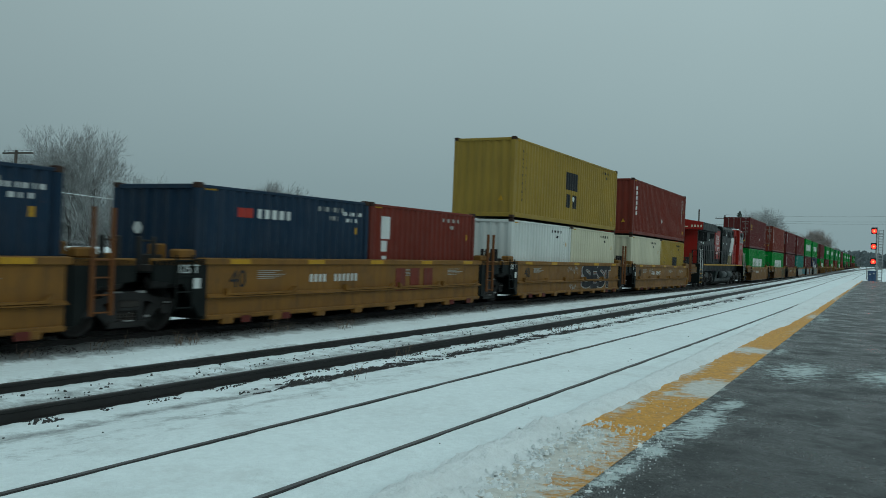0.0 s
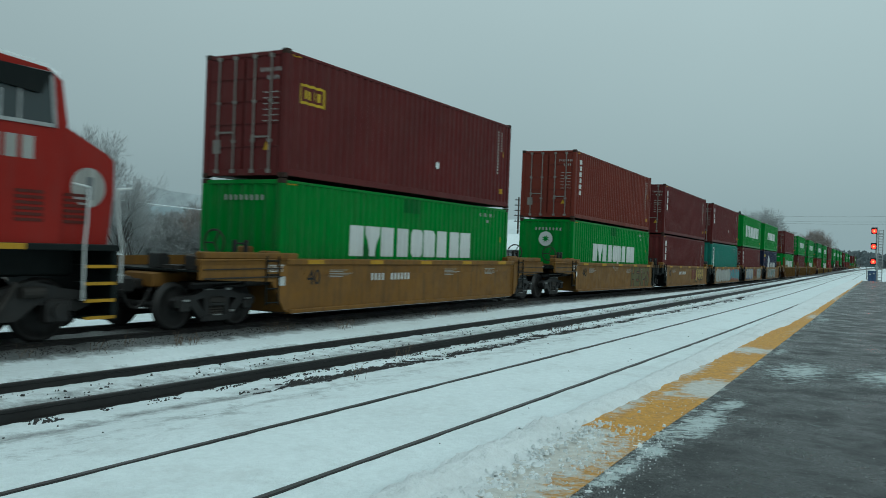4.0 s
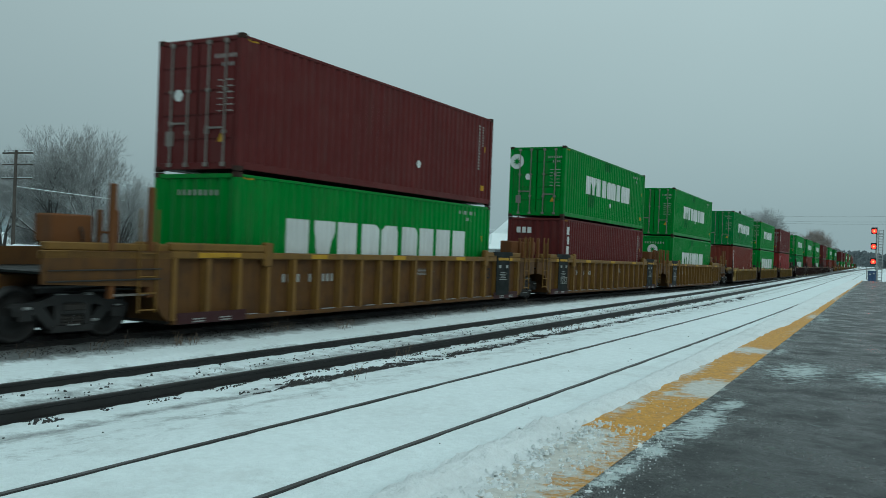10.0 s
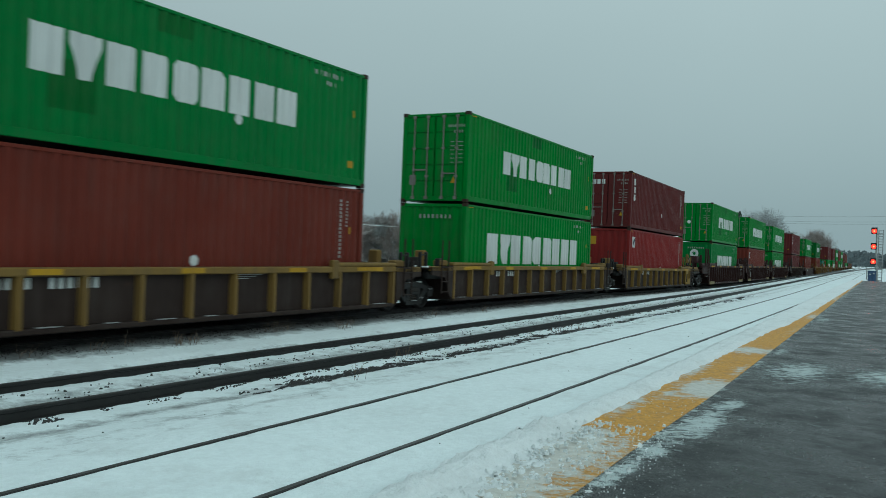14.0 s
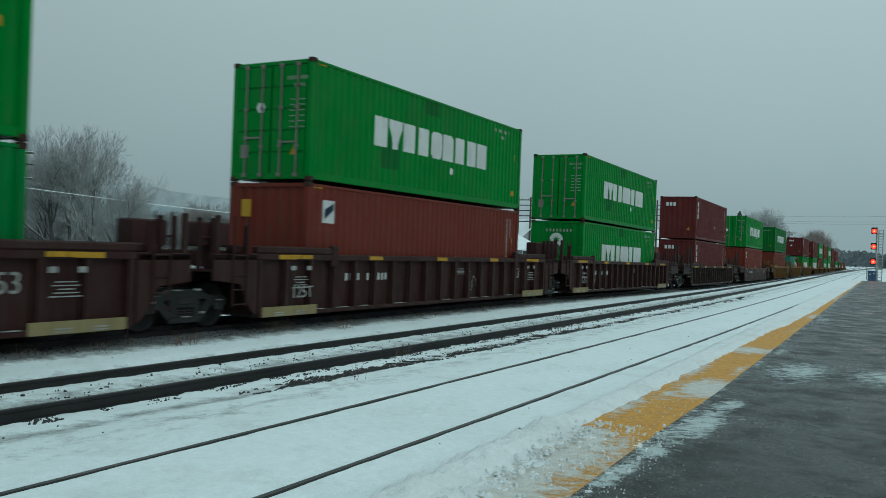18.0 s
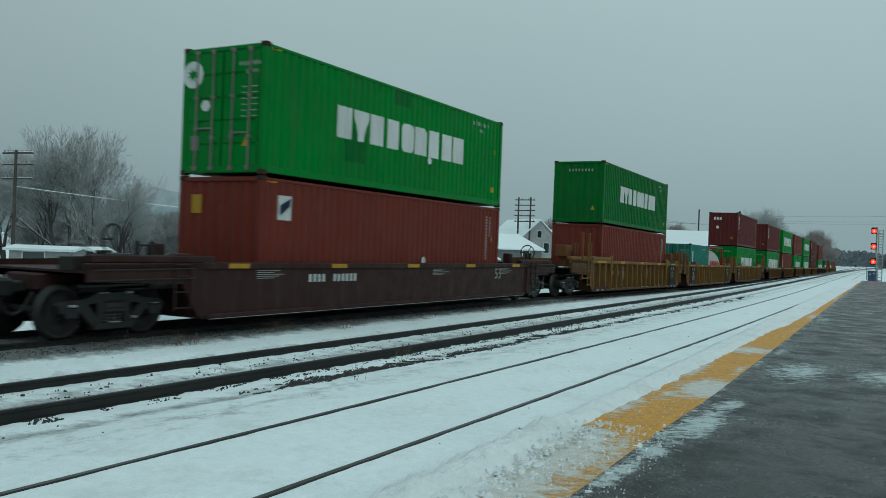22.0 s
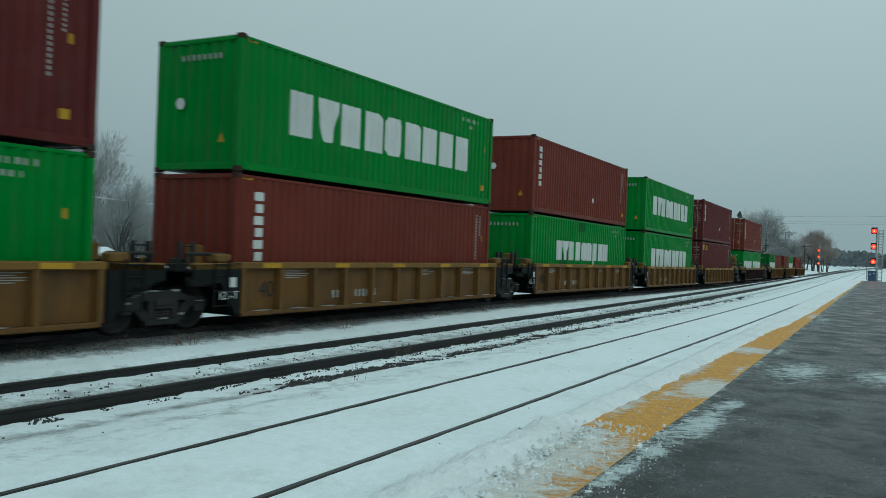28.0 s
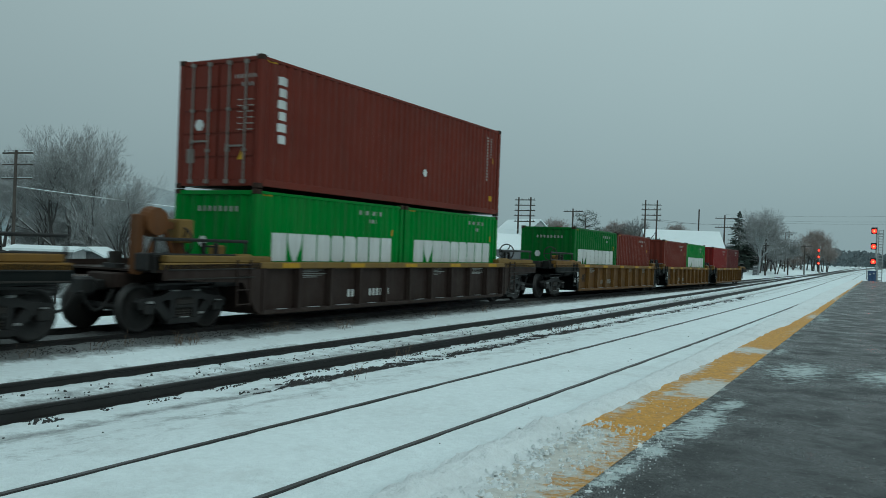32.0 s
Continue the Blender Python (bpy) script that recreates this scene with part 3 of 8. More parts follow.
# ---- ballast stones ----
def build_stones():
    rnd = random.Random(4)
    s = Solid()

    def stone(x, v, z, r):
        a = rnd.random() * 6.28
        pts = []
        for i in range(5):
            t = a + i * 1.2566
            k = r * rnd.uniform(0.45, 1.35)
            pts.append((x + k * math.cos(t), v + side(x) + k * math.sin(t), z - 0.3 * r))
        top = [(x + (p[0] - x) * 0.5, v + side(x) + (p[1] - v - side(x)) * 0.5, z + r * rnd.uniform(0.25, 0.9)) for p in pts]
        s.add(pts + top, [(i, (i + 1) % 5, 5 + (i + 1) % 5, 5 + i) for i in range(5)] + [(5, 6, 7, 8, 9)])

    for _ in range(21000):
        x = 8.8 + 40 * rnd.random() ** 1.3
        c = 7.86 + 0.08 * math.sin(x * 0.7) - 0.016 * max(0, x - 20)
        v = rnd.gauss(c, 0.15 if x > 10 else 0.08)
        if noise.noise((x * 1.1, v * 2.6, 3)) + 0.7 * noise.noise((x * 5, v * 5, 1)) < (-0.16 if x < 16 else 0.02 if x < 24 else 0.16):
            continue
        stone(x, v, ground_z(x, v) + 0.002, rnd.uniform(0.009, 0.024))
    for _ in range(5200):
        x = 6 + 40 * rnd.random() ** 1.2
        v = rnd.choice((rnd.uniform(8.85, 10.15), rnd.uniform(10.35, 10.6), rnd.uniform(8.45, 8.65)))
        if noise.noise((x * 1.7, v * 2.0, 8)) < -0.02:
            continue
        stone(x, v, ground_z(x, v) + 0.002, rnd.uniform(0.009, 0.026))
    for _ in range(12000):
        x = 4 + 60 * rnd.random() ** 1.2
        v = rnd.gauss(12.35, 0.36)
        if not 11.2 < v < 12.85 or noise.noise((x * 2.2, v * 4, 7)) < -0.25:
            continue
        stone(x, v, ground_z(x, v) - 0.004, rnd.uniform(0.008, 0.026) * (1.0 if v > 12.1 else 0.55))
    for _ in range(34):
        x = rnd.uniform(4, 22)
        v = rnd.uniform(3.9, 8.2)
        stone(x, v, ground_z(x, v) + 0.004, rnd.uniform(0.007, 0.017))
    solo("ballast_stones", s.mesh("ballast_stones", STONE), "dark loose ballast stones showing through the snow", "ballast", kind="stuff")


build_stones()


def build_ties():
    s = stored("sleeper", SLEEPER, lambda: Solid().cbox(-0.115, 0.115, -1.28, 1.28, -0.16, 0, 0.012))
    bed = thing("track_bed", "creosoted timber sleepers half buried in snowy ballast", "track bed", kind="structure")
    x = 0.3
    while x < 62:
        for y, top in ((RAIL_T + 0.752, TOP_T - 0.168), (RAIL_M + 0.752, TOP_M - 0.185)):
            m = on_line(x, 0, top, y)
            ob = new("sleeper", s)
            ob.parent = bed
            ob.matrix_basis = m
        x += 0.52


build_ties()
# ---- shipping containers ----
WAVE = 0.278


def wave_y(x, L):
    """How deep the corrugated side lies at x."""
    half = L / 2 - 0.16
    if abs(x) > half:
        return 0.0
    p = ((x + half) % WAVE) / WAVE
    if p < 0.26:
        return 0.0
    if p < 0.50:
        return 0.042 * (p - 0.26) / 0.24
    if p < 0.76:
        return 0.042
    return 0.042 * (1 - p) / 0.24


def wave_breaks(L, a, b):
    half = L / 2 - 0.16
    out = [a]
    i = int((a + half) / WAVE) - 1
    x = -half + i * WAVE
    while x < b:
        for q in (0, 0.26, 0.5, 0.76):
            t = x + q * WAVE
            if a + 1e-4 < t < b - 1e-4 and abs(t) <= half:
                out.append(t)
        x += WAVE
    out.append(b)
    return sorted(set(out))


def side_sheet(L, z0, z1):
    s = Solid()
    xs = wave_breaks(L, -L / 2 + 0.16, L / 2 - 0.16)
    vs = [(x, -1.212 + wave_y(x, L), z) for z in (z0, z1) for x in xs]
    k = len(xs)
    s.add(vs, [(i, i + 1, k + i + 1, k + i) for i in range(k - 1)])
    return s


def end_sheet(z0, z1):
    s = Solid()
    y = -1.06
    vs = []
    while y < 1.06:
        for d, w in ((0.0, 0.10), (0.045, 0.07), (0.045, 0.10), (0.0, 0.07)):
            if y <= 1.06:
                vs.append((d, y))
            y += w
    vs.append((0.0, 1.06))
    k = len(vs)
    s.add([(d, y, z) for z in (z0, z1) for d, y in vs], [(i, i + 1, k + i + 1, k + i) for i in range(k - 1)])
    return s


def roof_sheet(L):
    s = Solid()
    xs = np.linspace(-L / 2 + 0.1, L / 2 - 0.1, int(L / 0.1))
    k = len(xs)
    zs = [0.02 * (1 if (i // 2) % 2 else 0) for i in range(k)]
    s.add([(x, y, z) for y in (-1.17, 1.17) for x, z in zip(xs, zs)], [(i, i + 1, k + i + 1, k + i) for i in range(k - 1)])
    return s


def decals(L, rects, lift=0.0):
    """Painted patches that follow the corrugation of the near side: (x, z, width, height)."""
    s = Solid()
    for x, z, w, h in rects:
        xs = wave_breaks(L, x - L / 2, x - L / 2 + w)
        k = len(xs)
        s.add([(q, -1.2165 + lift + wave_y(q, L), y) for y in (z, z + h) for q in xs], [(i, i + 1, k + i + 1, k + i) for i in range(k - 1)])
    return s


def end_decals(rects, depth):
    """Painted patches on the leading end: (distance from the near side, z, width, height)."""
    s = Solid()
    for y, z, w, h in rects:
        s.box(depth - 0.004, depth, -1.219 + y, -1.219 + y + w, z, z + h)
    return s


def word_blocks(ob, tag, L, key, blocks, mat, label):
    for k, (x, z, w, h) in enumerate(blocks):
        part("lettering_block", stored((tag, k) + key, mat, lambda: block_shape(L, x, z, w, h, k)), ob, label if k == 0 else "")


def block_shape(L, x, z, w, h, k):
    """One plain painted shape that follows the corrugation: an upright block, a wedge, or a block with cut corners."""
    kind = (0, 1, 0, 2, 3, 2, 0, 0, 0)[k % 9]
    xs = wave_breaks(L, x - L / 2, x - L / 2 + w)
    if kind == 1:
        xs = sorted(set(xs) | {x - L / 2 + w * q for q in (0.3, 0.5, 0.7)})
    elif kind > 1:
        xs = sorted(set(xs) | {x - L / 2 + w * q for q in (0.14, 0.86)})
    lo, hi = [], []
    for q in xs:
        u = (q - x + L / 2) / w
        c = max(0.0, 0.14 - min(u, 1 - u)) / 0.14
        if kind == 1:
            lo.append(z + h * max(0.0, abs(u - 0.5) - 0.2) / 0.3 * 0.75)
            hi.append(z + h)
        else:
            lo.append(z + (h * 0.13 * c if kind == 3 else 0.0))
            hi.append(z + h - (h * 0.13 * (c if kind == 3 or u > 0.5 else 0.0) if kind > 1 else 0.0))
    n = len(xs)
    return Solid().add([(q, -1.2165 + wave_y(q, L), y) for ys in (lo, hi) for q, y in zip(xs, ys)], [(i, i + 1, n + i + 1, n + i) for i in range(n - 1)])


def block_row(x0, x1, z0, z1, n=9):
    """A row of plain blocks in place of a company's name."""
    w = (x1 - x0) / n
    return [(x0 + i * w + w * 0.075, z0, w * 0.83, z1 - z0) for i in range(n)]


def stack_col(x, z_top, w, h, n, gap=0.28):
    """A column of small blocks read downwards."""
    d = h / n
    return [(x + 0.04 * (i % 2), z_top - (i + 1) * d + d * gap, w - 0.05 * (i % 2), d * (1 - gap)) for i in range(n)]


def small_bars(x, z, w, h, n):
    d = w / n
    return [(x + i * d, z, d * 0.42, h) for i in range(n)]


def disc(r, n=20):
    return Solid().add([(0, r * math.cos(6.2832 * i / n), r * math.sin(6.2832 * i / n)) for i in range(n)], [tuple(range(n))])


def star(r, q, n=8):
    return Solid().add([(0, (r if i % 2 else q) * math.cos(math.pi * i / n), (r if i % 2 else q) * math.sin(math.pi * i / n)) for i in range(2 * n)] + [(0, 0, 0)], [(i, (i + 1) % (2 * n), 2 * n) for i in range(2 * n)])


def side_disc(r, n=8):
    return Solid().add([(r * math.cos(6.2832 * i / n + 0.3), 0, r * math.sin(6.2832 * i / n + 0.3)) for i in range(n)], [tuple(range(n))])


def door_leaf(H):
    s = Solid()
    z0, z1 = 0.16, H - 0.14
    s.box(0.03, 0.06, -0.52, 0.52, z0, z1)
    d = (z1 - z0) / 5
    for i in range(5):
        s.prism([(-0.50, z0 + i * d + 0.03), (0.50, z0 + i * d + 0.03), (0.50, z0 + (i + 1) * d - 0.03), (-0.50, z0 + (i + 1) * d - 0.03)], 0.008, 0.032, axis="x")
    return s


def container(L, H, mat, end="F", look_of="plain", label="", group="intermodal containers", rnd=None, snowball=True):
    ob = thing("shipping_container", label, "shipping container", group)
    hl = L / 2
    key = (round(L, 2), round(H, 2))
    post = stored(("corner_post",) + key, mat, lambda: Solid().cbox(-0.08, 0.08, -0.08, 0.08, 0.1, H - 0.1, 0.02))
    cast = stored("corner_casting", CASTR, lambda: Solid().cbox(-0.089, 0.089, -0.081, 0.081, -0.059, 0.059, 0.014))
    for sx in (-1, 1):
        for sy in (-1, 1):
            part("corner_post", post, ob, at=(sx * (hl - 0.082), sy * 1.137, 0))
            for z in (0.059, H - 0.059):
                part("corner_casting", cast, ob, at=(sx * (hl - 0.088), sy * 1.139, z))
    for sy in (-1, 1):
        part("top_rail", stored(("top_rail",) + key, mat, lambda: Solid().cbox(-hl + 0.17, hl - 0.17, -0.03, 0.03, -0.07, 0.0, 0.012)), ob, at=(0, sy * 1.186, H - 0.040))
        part("bottom_rail", stored(("bottom_rail",) + key, mat, lambda: Solid().cbox(-hl + 0.17, hl - 0.17, -0.03, 0.03, 0.0, 0.16, 0.012)), ob, at=(0, sy * 1.184, 0.050))
        part("side_panel", stored(("side_panel",) + key, mat, lambda: side_sheet(L, 0.19, H - 0.09)), ob, turn=(0, 0, 0 if sy < 0 else 180))
    for sx in (-1, 1):
        part("end_rail", stored(("end_top_rail",), mat, lambda: Solid().cbox(-0.04, 0.04, -1.06, 1.06, -0.1, 0.0, 0.012)), ob, at=(sx * (hl - 0.05), 0, H - 0.035))
        part("end_rail", stored(("end_bottom_rail",), mat, lambda: Solid().cbox(-0.04, 0.04, -1.06, 1.06, 0.0, 0.15, 0.012)), ob, at=(sx * (hl - 0.05), 0, 0.045))
    part("roof", stored(("roof",) + key, mat, lambda: roof_sheet(L)), ob, at=(0, 0, H - 0.075))
    part("floor", stored(("floor",) + key, STEEL, lambda: Solid().box(-hl + 0.1, hl - 0.1, -1.15, 1.15, 0.06, 0.15)), ob)
    esheet = stored(("end_panel",) + key, mat, lambda: end_sheet(0.15, H - 0.1))
    part("end_panel", esheet, ob, at=(hl - 0.03, 0, 0), turn=(0, 0, 180))
    dep = -hl + 0.022
    if end == "F":
        part("end_panel", esheet, ob, at=(-hl + 0.03, 0, 0))
    else:
        dep = -hl + 0.004
        leaf = stored(("door",) + key, mat, lambda: door_leaf(H))
        for sy in (-1, 1):
            d = part("door", leaf, ob, at=(-hl, sy * 0.535, 0))
            for q in (-0.27, 0.22):
                rod = stored(("locking_rod",) + key, GALV, lambda: Solid().tube((0, 0, 0.1), (0, 0, H - 0.1), 0.021, n=8).box(-0.03, 0.03, -0.05, 0.05, 0.10, 0.19).box(-0.03, 0.03, -0.05, 0.05, H - 0.19, H - 0.1)
                             .box(-0.02, 0.03, -0.05, 0.05, 0.8, 0.87).box(-0.02, 0.03, -0.05, 0.05, 1.7, 1.77))
                r = part("locking_rod", rod, d, "grey galvanised locking rod", at=(-0.012, q, 0))
            part("door_handle", stored("door_handle", GALV, lambda: Solid().box(-0.03, -0.01, -0.24, 0.24, -0.02, 0.02).box(-0.04, 0.0, 0.16, 0.24, -0.05, 0.05)), d, at=(-0.01, 0, 0.98 + 0.06 * sy))
        part("lock_plate", stored("lock_plate", GALV, lambda: Solid().box(-0.012, 0, -0.11, 0.11, -0.16, 0.16)), ob, at=(dep, 0.78, 0.72))
    # writing that cannot be read: number rows, weight tables
    white = []
    if end == "D":
        white += small_bars(0.16, H - 0.50, 0.62, 0.085, 8) + small_bars(0.22, H - 0.68, 0.36, 0.085, 4)
        for k in range(6):
            white += [(0.20, H - 0.98 - 0.13 * k, 0.16 if k % 2 else 0.22, 0.022), (0.50, H - 0.98 - 0.13 * k, 0.14, 0.022)]
    elif look_of in ("green_big", "green_small", "green_emblem", "green20"):
        white += small_bars(0.55, H - 0.50, 1.25, 0.12, 8)
    if white:
        part("number_bars", end_decals(white, dep).mesh("number_bars", DIMWHITE), ob, "white painted marking bars")
    if L > 10:
        nums = small_bars(10.05, H - 0.36, 1.15, 0.11, 7) + small_bars(10.45, H - 0.56, 0.5, 0.10, 3)
        if look_of in ("tex", "column", "plain", "boxed", "flag", "yellow_word"):
            nums = [(11.22, H - 0.40 - 0.098 * k, 0.042, 0.064) for k in range(15)] + [(11.49, H - 0.40 - 0.085 * k, 0.036, 0.05) for k in range(8)]
    else:
        nums = small_bars(L - 2.1, H - 0.36, 1.05, 0.11, 7) + small_bars(L - 1.7, H - 0.56, 0.5, 0.10, 3)
    part("number_bars", stored(("side_numbers", look_of) + key, LETTER_K if look_of in ("mustard", "mustard20", "white20") else DIMWHITE, lambda: decals(L, nums)), ob, "small painted marking bars")
    # yellow warning plates
    part("warning_plate", stored(("warning_plate",) + key, SAFETY, lambda: decals(L, [(L - 0.72, 0.46, 0.17, 0.17), (L - 0.62, 1.72, 0.12, 0.17), (0.2, H - 0.14, 0.32, 0.035)])), ob, "yellow warning plate")
    tri = Solid().add([(dep - 0.006, -0.62, 0.62), (dep - 0.006, -0.82, 0.62), (dep - 0.006, -0.72, 0.82)], [(0, 1, 2)])
    part("warning_sign", tri.mesh("warning_sign", SAFETY), ob, "yellow warning triangle")
    # company marks as plain shapes
    if look_of == "green_big":
        word_blocks(ob, "lettering_big", L, key, block_row(1.62, 10.52, 0.98, 2.00), LETTER, "row of large white painted blocks")
    elif look_of in ("green_small", "green_emblem"):
        for k, patch in enumerate(((3.05, 0.62, 0.95, 0.85), (5.3, H - 0.5, 0.9, 0.42))):
            part("repaint_patch", stored(("repaint_patch", k) + key, PATCH, lambda: decals(L, [patch], 0.002)), ob, "darker green repainted patch")
        word_blocks(ob, "lettering_small", L, key, block_row(2.62, 9.42, 1.17, 1.95), LETTER, "row of white painted blocks")
    elif look_of == "green20":
        word_blocks(ob, "lettering_short", L, key, block_row(0.55, 5.5, 1.03, 1.66), LETTER, "row of white painted blocks")
    elif look_of == "column":
        part("lettering", stored(("lettering_column",) + key, LETTER, lambda: decals(L, stack_col(0.62, H - 0.38, 0.30, 1.55, 6))), ob, "white painted blocks down the side")
    elif look_of == "tex":
        part("lettering", stored(("lettering_short_column",) + key, LETTER, lambda: decals(L, stack_col(0.62, H - 0.36, 0.27, 1.2, 3, 0.2))), ob, "white painted blocks down the side")
        part("lettering", stored(("end_word",) + key + (end,), LETTER, lambda: end_decals([(1.38 + 0.24 * k, H - 0.66, 0.17, 0.24) for k in range(3)], -hl + (0.004 if end == "D" else 0.022))), ob, "small white painted word blocks")
    elif look_of == "boxed":
        part("lettering", decals(L, [(0.55, H - 0.75, 0.95, 0.06), (0.55, H - 1.15, 0.95, 0.06), (0.55, H - 1.15, 0.06, 0.46), (1.44, H - 1.15, 0.06, 0.46)] + small_bars(0.7, H - 1.03, 0.68, 0.2, 4)).mesh("lettering", LETTER_Y), ob, "boxed pale mark")
    elif look_of == "flag":
        part("logo_plate", stored(("logo_plate",) + key, LETTER, lambda: decals(L, [(0.62, H - 0.95, 0.42, 0.55)])), ob, "small white plate with a coloured band")
        part("logo_band", stored(("logo_band",) + key, BLUE, lambda: Solid().prism([(0.66 - hl, H - 0.86), (1.0 - hl, H - 0.62), (1.0 - hl, H - 0.46), (0.66 - hl, H - 0.62)], -1.224, -1.219)), ob)
        part("end_plate", end_decals([(1.75, H - 0.85, 0.3, 0.42)], dep).mesh("end_plate", SAFETY), ob, "yellow end plate")
    elif look_of == "yellow_word":
        part("lettering", decals(L, small_bars(0.4, H - 0.62, 1.65, 0.30, 5) + [(0.4, H - 0.38, 0.5, 0.1)]).mesh("lettering", LETTER_Y), ob, "yellow painted word blocks")
        part("lettering", end_decals(small_bars(0.9, H - 0.55, 1.0, 0.16, 5), dep).mesh("lettering", LETTER_Y), ob, "yellow painted word blocks")
    elif look_of == "mustard":
        x = 5.25
        bars = [(x, 1.45, 1.45, 0.72), (x + 0.15, 0.72, 0.5, 0.55), (x + 0.85, 0.72, 0.45, 0.55)]
        part("lettering", decals(L, bars + stack_col(0.72, H - 0.4, 0.14, 1.9, 13) + stack_col(1.02, H - 0.5, 0.09, 1.5, 12)).mesh("lettering", LETTER_K), ob, "dark painted mark of bars and blocks")
    elif look_of == "mustard20":
        part("lettering", decals(L, [(2.95, 0.88, 1.15, 0.72)] + stack_col(0.75, H - 0.4, 0.13, 1.7, 12) + stack_col(1.0, H - 0.5, 0.08, 1.3, 10)).mesh("lettering", LETTER_K), ob, "dark painted bars")
    elif look_of == "blue20":
        part("lettering", decals(L, [(1.20, H - 0.64, 0.45, 0.2)]).mesh("lettering", LETTER_R), ob, "red painted block")
        part("lettering", decals(L, small_bars(1.80, H - 0.64, 1.25, 0.20, 5) + small_bars(4.9, H - 0.42, 0.9, 0.09, 6) + small_bars(5.1, H - 0.58, 0.5, 0.09, 3)).mesh("lettering", LETTER), ob, "white painted blocks")
    elif look_of == "red20":
        part("lettering", decals(L, [(0.55, H - 0.95, 0.42, 0.6)] + stack_col(0.6, H - 1.0, 0.28, 1.2, 3)).mesh("lettering", LETTER), ob, "white painted mark")
    elif look_of == "navy":
        part("lettering", decals(L, [(0.5 + 0.27 * k, H - 0.70, 0.22, 0.28) for k in range(5)]).mesh("lettering", LETTER_Y), ob, "yellow painted blocks")
        part("lettering", decals(L, [(0.62, H - 1.05, 0.6, 0.13)]).mesh("lettering", LETTER_R), ob)
        arc = []
        for i in range(44):
            z = -0.95 + 1.9 * (i + 0.5) / 44
            w = math.sqrt(0.95 ** 2 - z * z)
            arc.append((4.45 - w, 1.42 + z - 0.0216, 2 * w, 0.0432))
        part("lettering", decals(L, arc + [(6.05 + 0.66 * k + 0.25 * (k > 1), 1.02, 0.42, 0.62) for k in range(7)]).mesh("lettering", LETTER), ob, "white painted mark and blocks")
    elif look_of == "teal40":
        part("lettering", decals(L, [(0.55, 0.8, 0.48, 1.75)]).mesh("lettering", LETTER), ob, "upright white panel")
        part("lettering", decals(L, stack_col(0.65, 2.45, 0.24, 1.6, 6)).mesh("lettering", BLUE), ob)
    elif look_of == "teal20":
        part("lettering", decals(L, [(0.55, 1.0, 0.35, 1.1)]).mesh("lettering", LETTER), ob, "upright white panel")
    elif look_of == "white20":
        part("lettering", decals(L, [(5.3, 0.9 + 0.12 * k, 0.05, 0.08) for k in range(9)]).mesh("lettering", LETTER_K), ob)
    if look_of == "green_emblem":
        em = part("emblem", stored("emblem_disc", LETTER, lambda: disc(0.31)), ob, "round white emblem", at=(dep - 0.006, -1.219 + (2.12 if end == "D" else 1.23), H - 0.62 if end == "D" else H - 0.86))
        part("emblem_star", stored("emblem_star", mat, lambda: star(0.19, 0.08)), em, at=(-0.004, 0, 0))
    if snowball and rnd:
        if L > 10 and rnd.random() < 0.75:
            x = rnd.uniform(0.5, 0.62) * L - hl
            part("placard", stored("side_placard", LETTER, lambda: side_disc(0.12, 6)), ob, "small white six-sided sticker", at=(x, -1.221, rnd.uniform(0.85, 1.1)))
        if rnd.random() < 0.6:
            part("placard", stored("end_placard", LETTER, lambda: disc(0.14, 6)), ob, "small white six-sided sticker", at=(dep - 0.006, rnd.uniform(0.3, 0.6), rnd.uniform(1.4, 1.8)))
    return ob
# ---- container well cars ----
def wheelset_solid(r):
    s = Solid()
    s.tube((0, -1.05, 0), (0, 1.05, 0), 0.075, n=10)
    for sy in (-1, 1):
        y = sy * 0.752
        inn, out = y - sy * 0.055, y + sy * 0.07
        s.rings([(inn, 0.10), (inn, r + 0.025), (inn + sy * 0.03, r + 0.025), (inn + sy * 0.035, r), (out, r - 0.005), (out, r - 0.07), (out - sy * 0.05, r - 0.09),
                 (out - sy * 0.045, 0.17), (out - sy * 0.01, 0.14), (out - sy * 0.01, 0.08)], 28)
    return s


def side_frame():
    """Cast side frame of a freight bogie, with its window and the spring nest."""
    s = Solid()
    top = [(-1.14, 0.60), (-1.05, 0.66), (-0.62, 0.70), (-0.34, 0.80), (0.34, 0.80), (0.62, 0.70), (1.05, 0.66), (1.14, 0.60), (1.12, 0.46), (0.74, 0.48), (0.50, 0.62), (-0.50, 0.62), (-0.74, 0.48), (-1.12, 0.46)]
    s.prism(top, -0.09, 0.09)
    for sx in (-1, 1):
        s.prism([(sx * 0.74, 0.50), (sx * 0.54, 0.58), (sx * 0.28, 0.26), (sx * 0.40, 0.18)], -0.08, 0.08)
        s.cbox(sx * 0.90 - 0.13, sx * 0.90 + 0.13, -0.14, 0.10, 0.36, 0.58, 0.03)
        s.prism([(sx * 0.36, 0.62), (sx * 0.22, 0.62), (sx * 0.22, 0.28), (sx * 0.36, 0.28)], -0.085, 0.085)
    s.prism([(-0.44, 0.16), (0.44, 0.16), (0.40, 0.27), (-0.40, 0.27)], -0.10, 0.10)
    return s


def spring():
    prof = [(0.27, 0.03)]
    for i in range(5):
        prof += [(0.275 + i * 0.05, 0.052), (0.285 + i * 0.05, 0.072), (0.305 + i * 0.05, 0.072), (0.315 + i * 0.05, 0.052)]
    return Solid().rings(prof + [(0.53, 0.03)], 10, "z")


WHEELS = {}


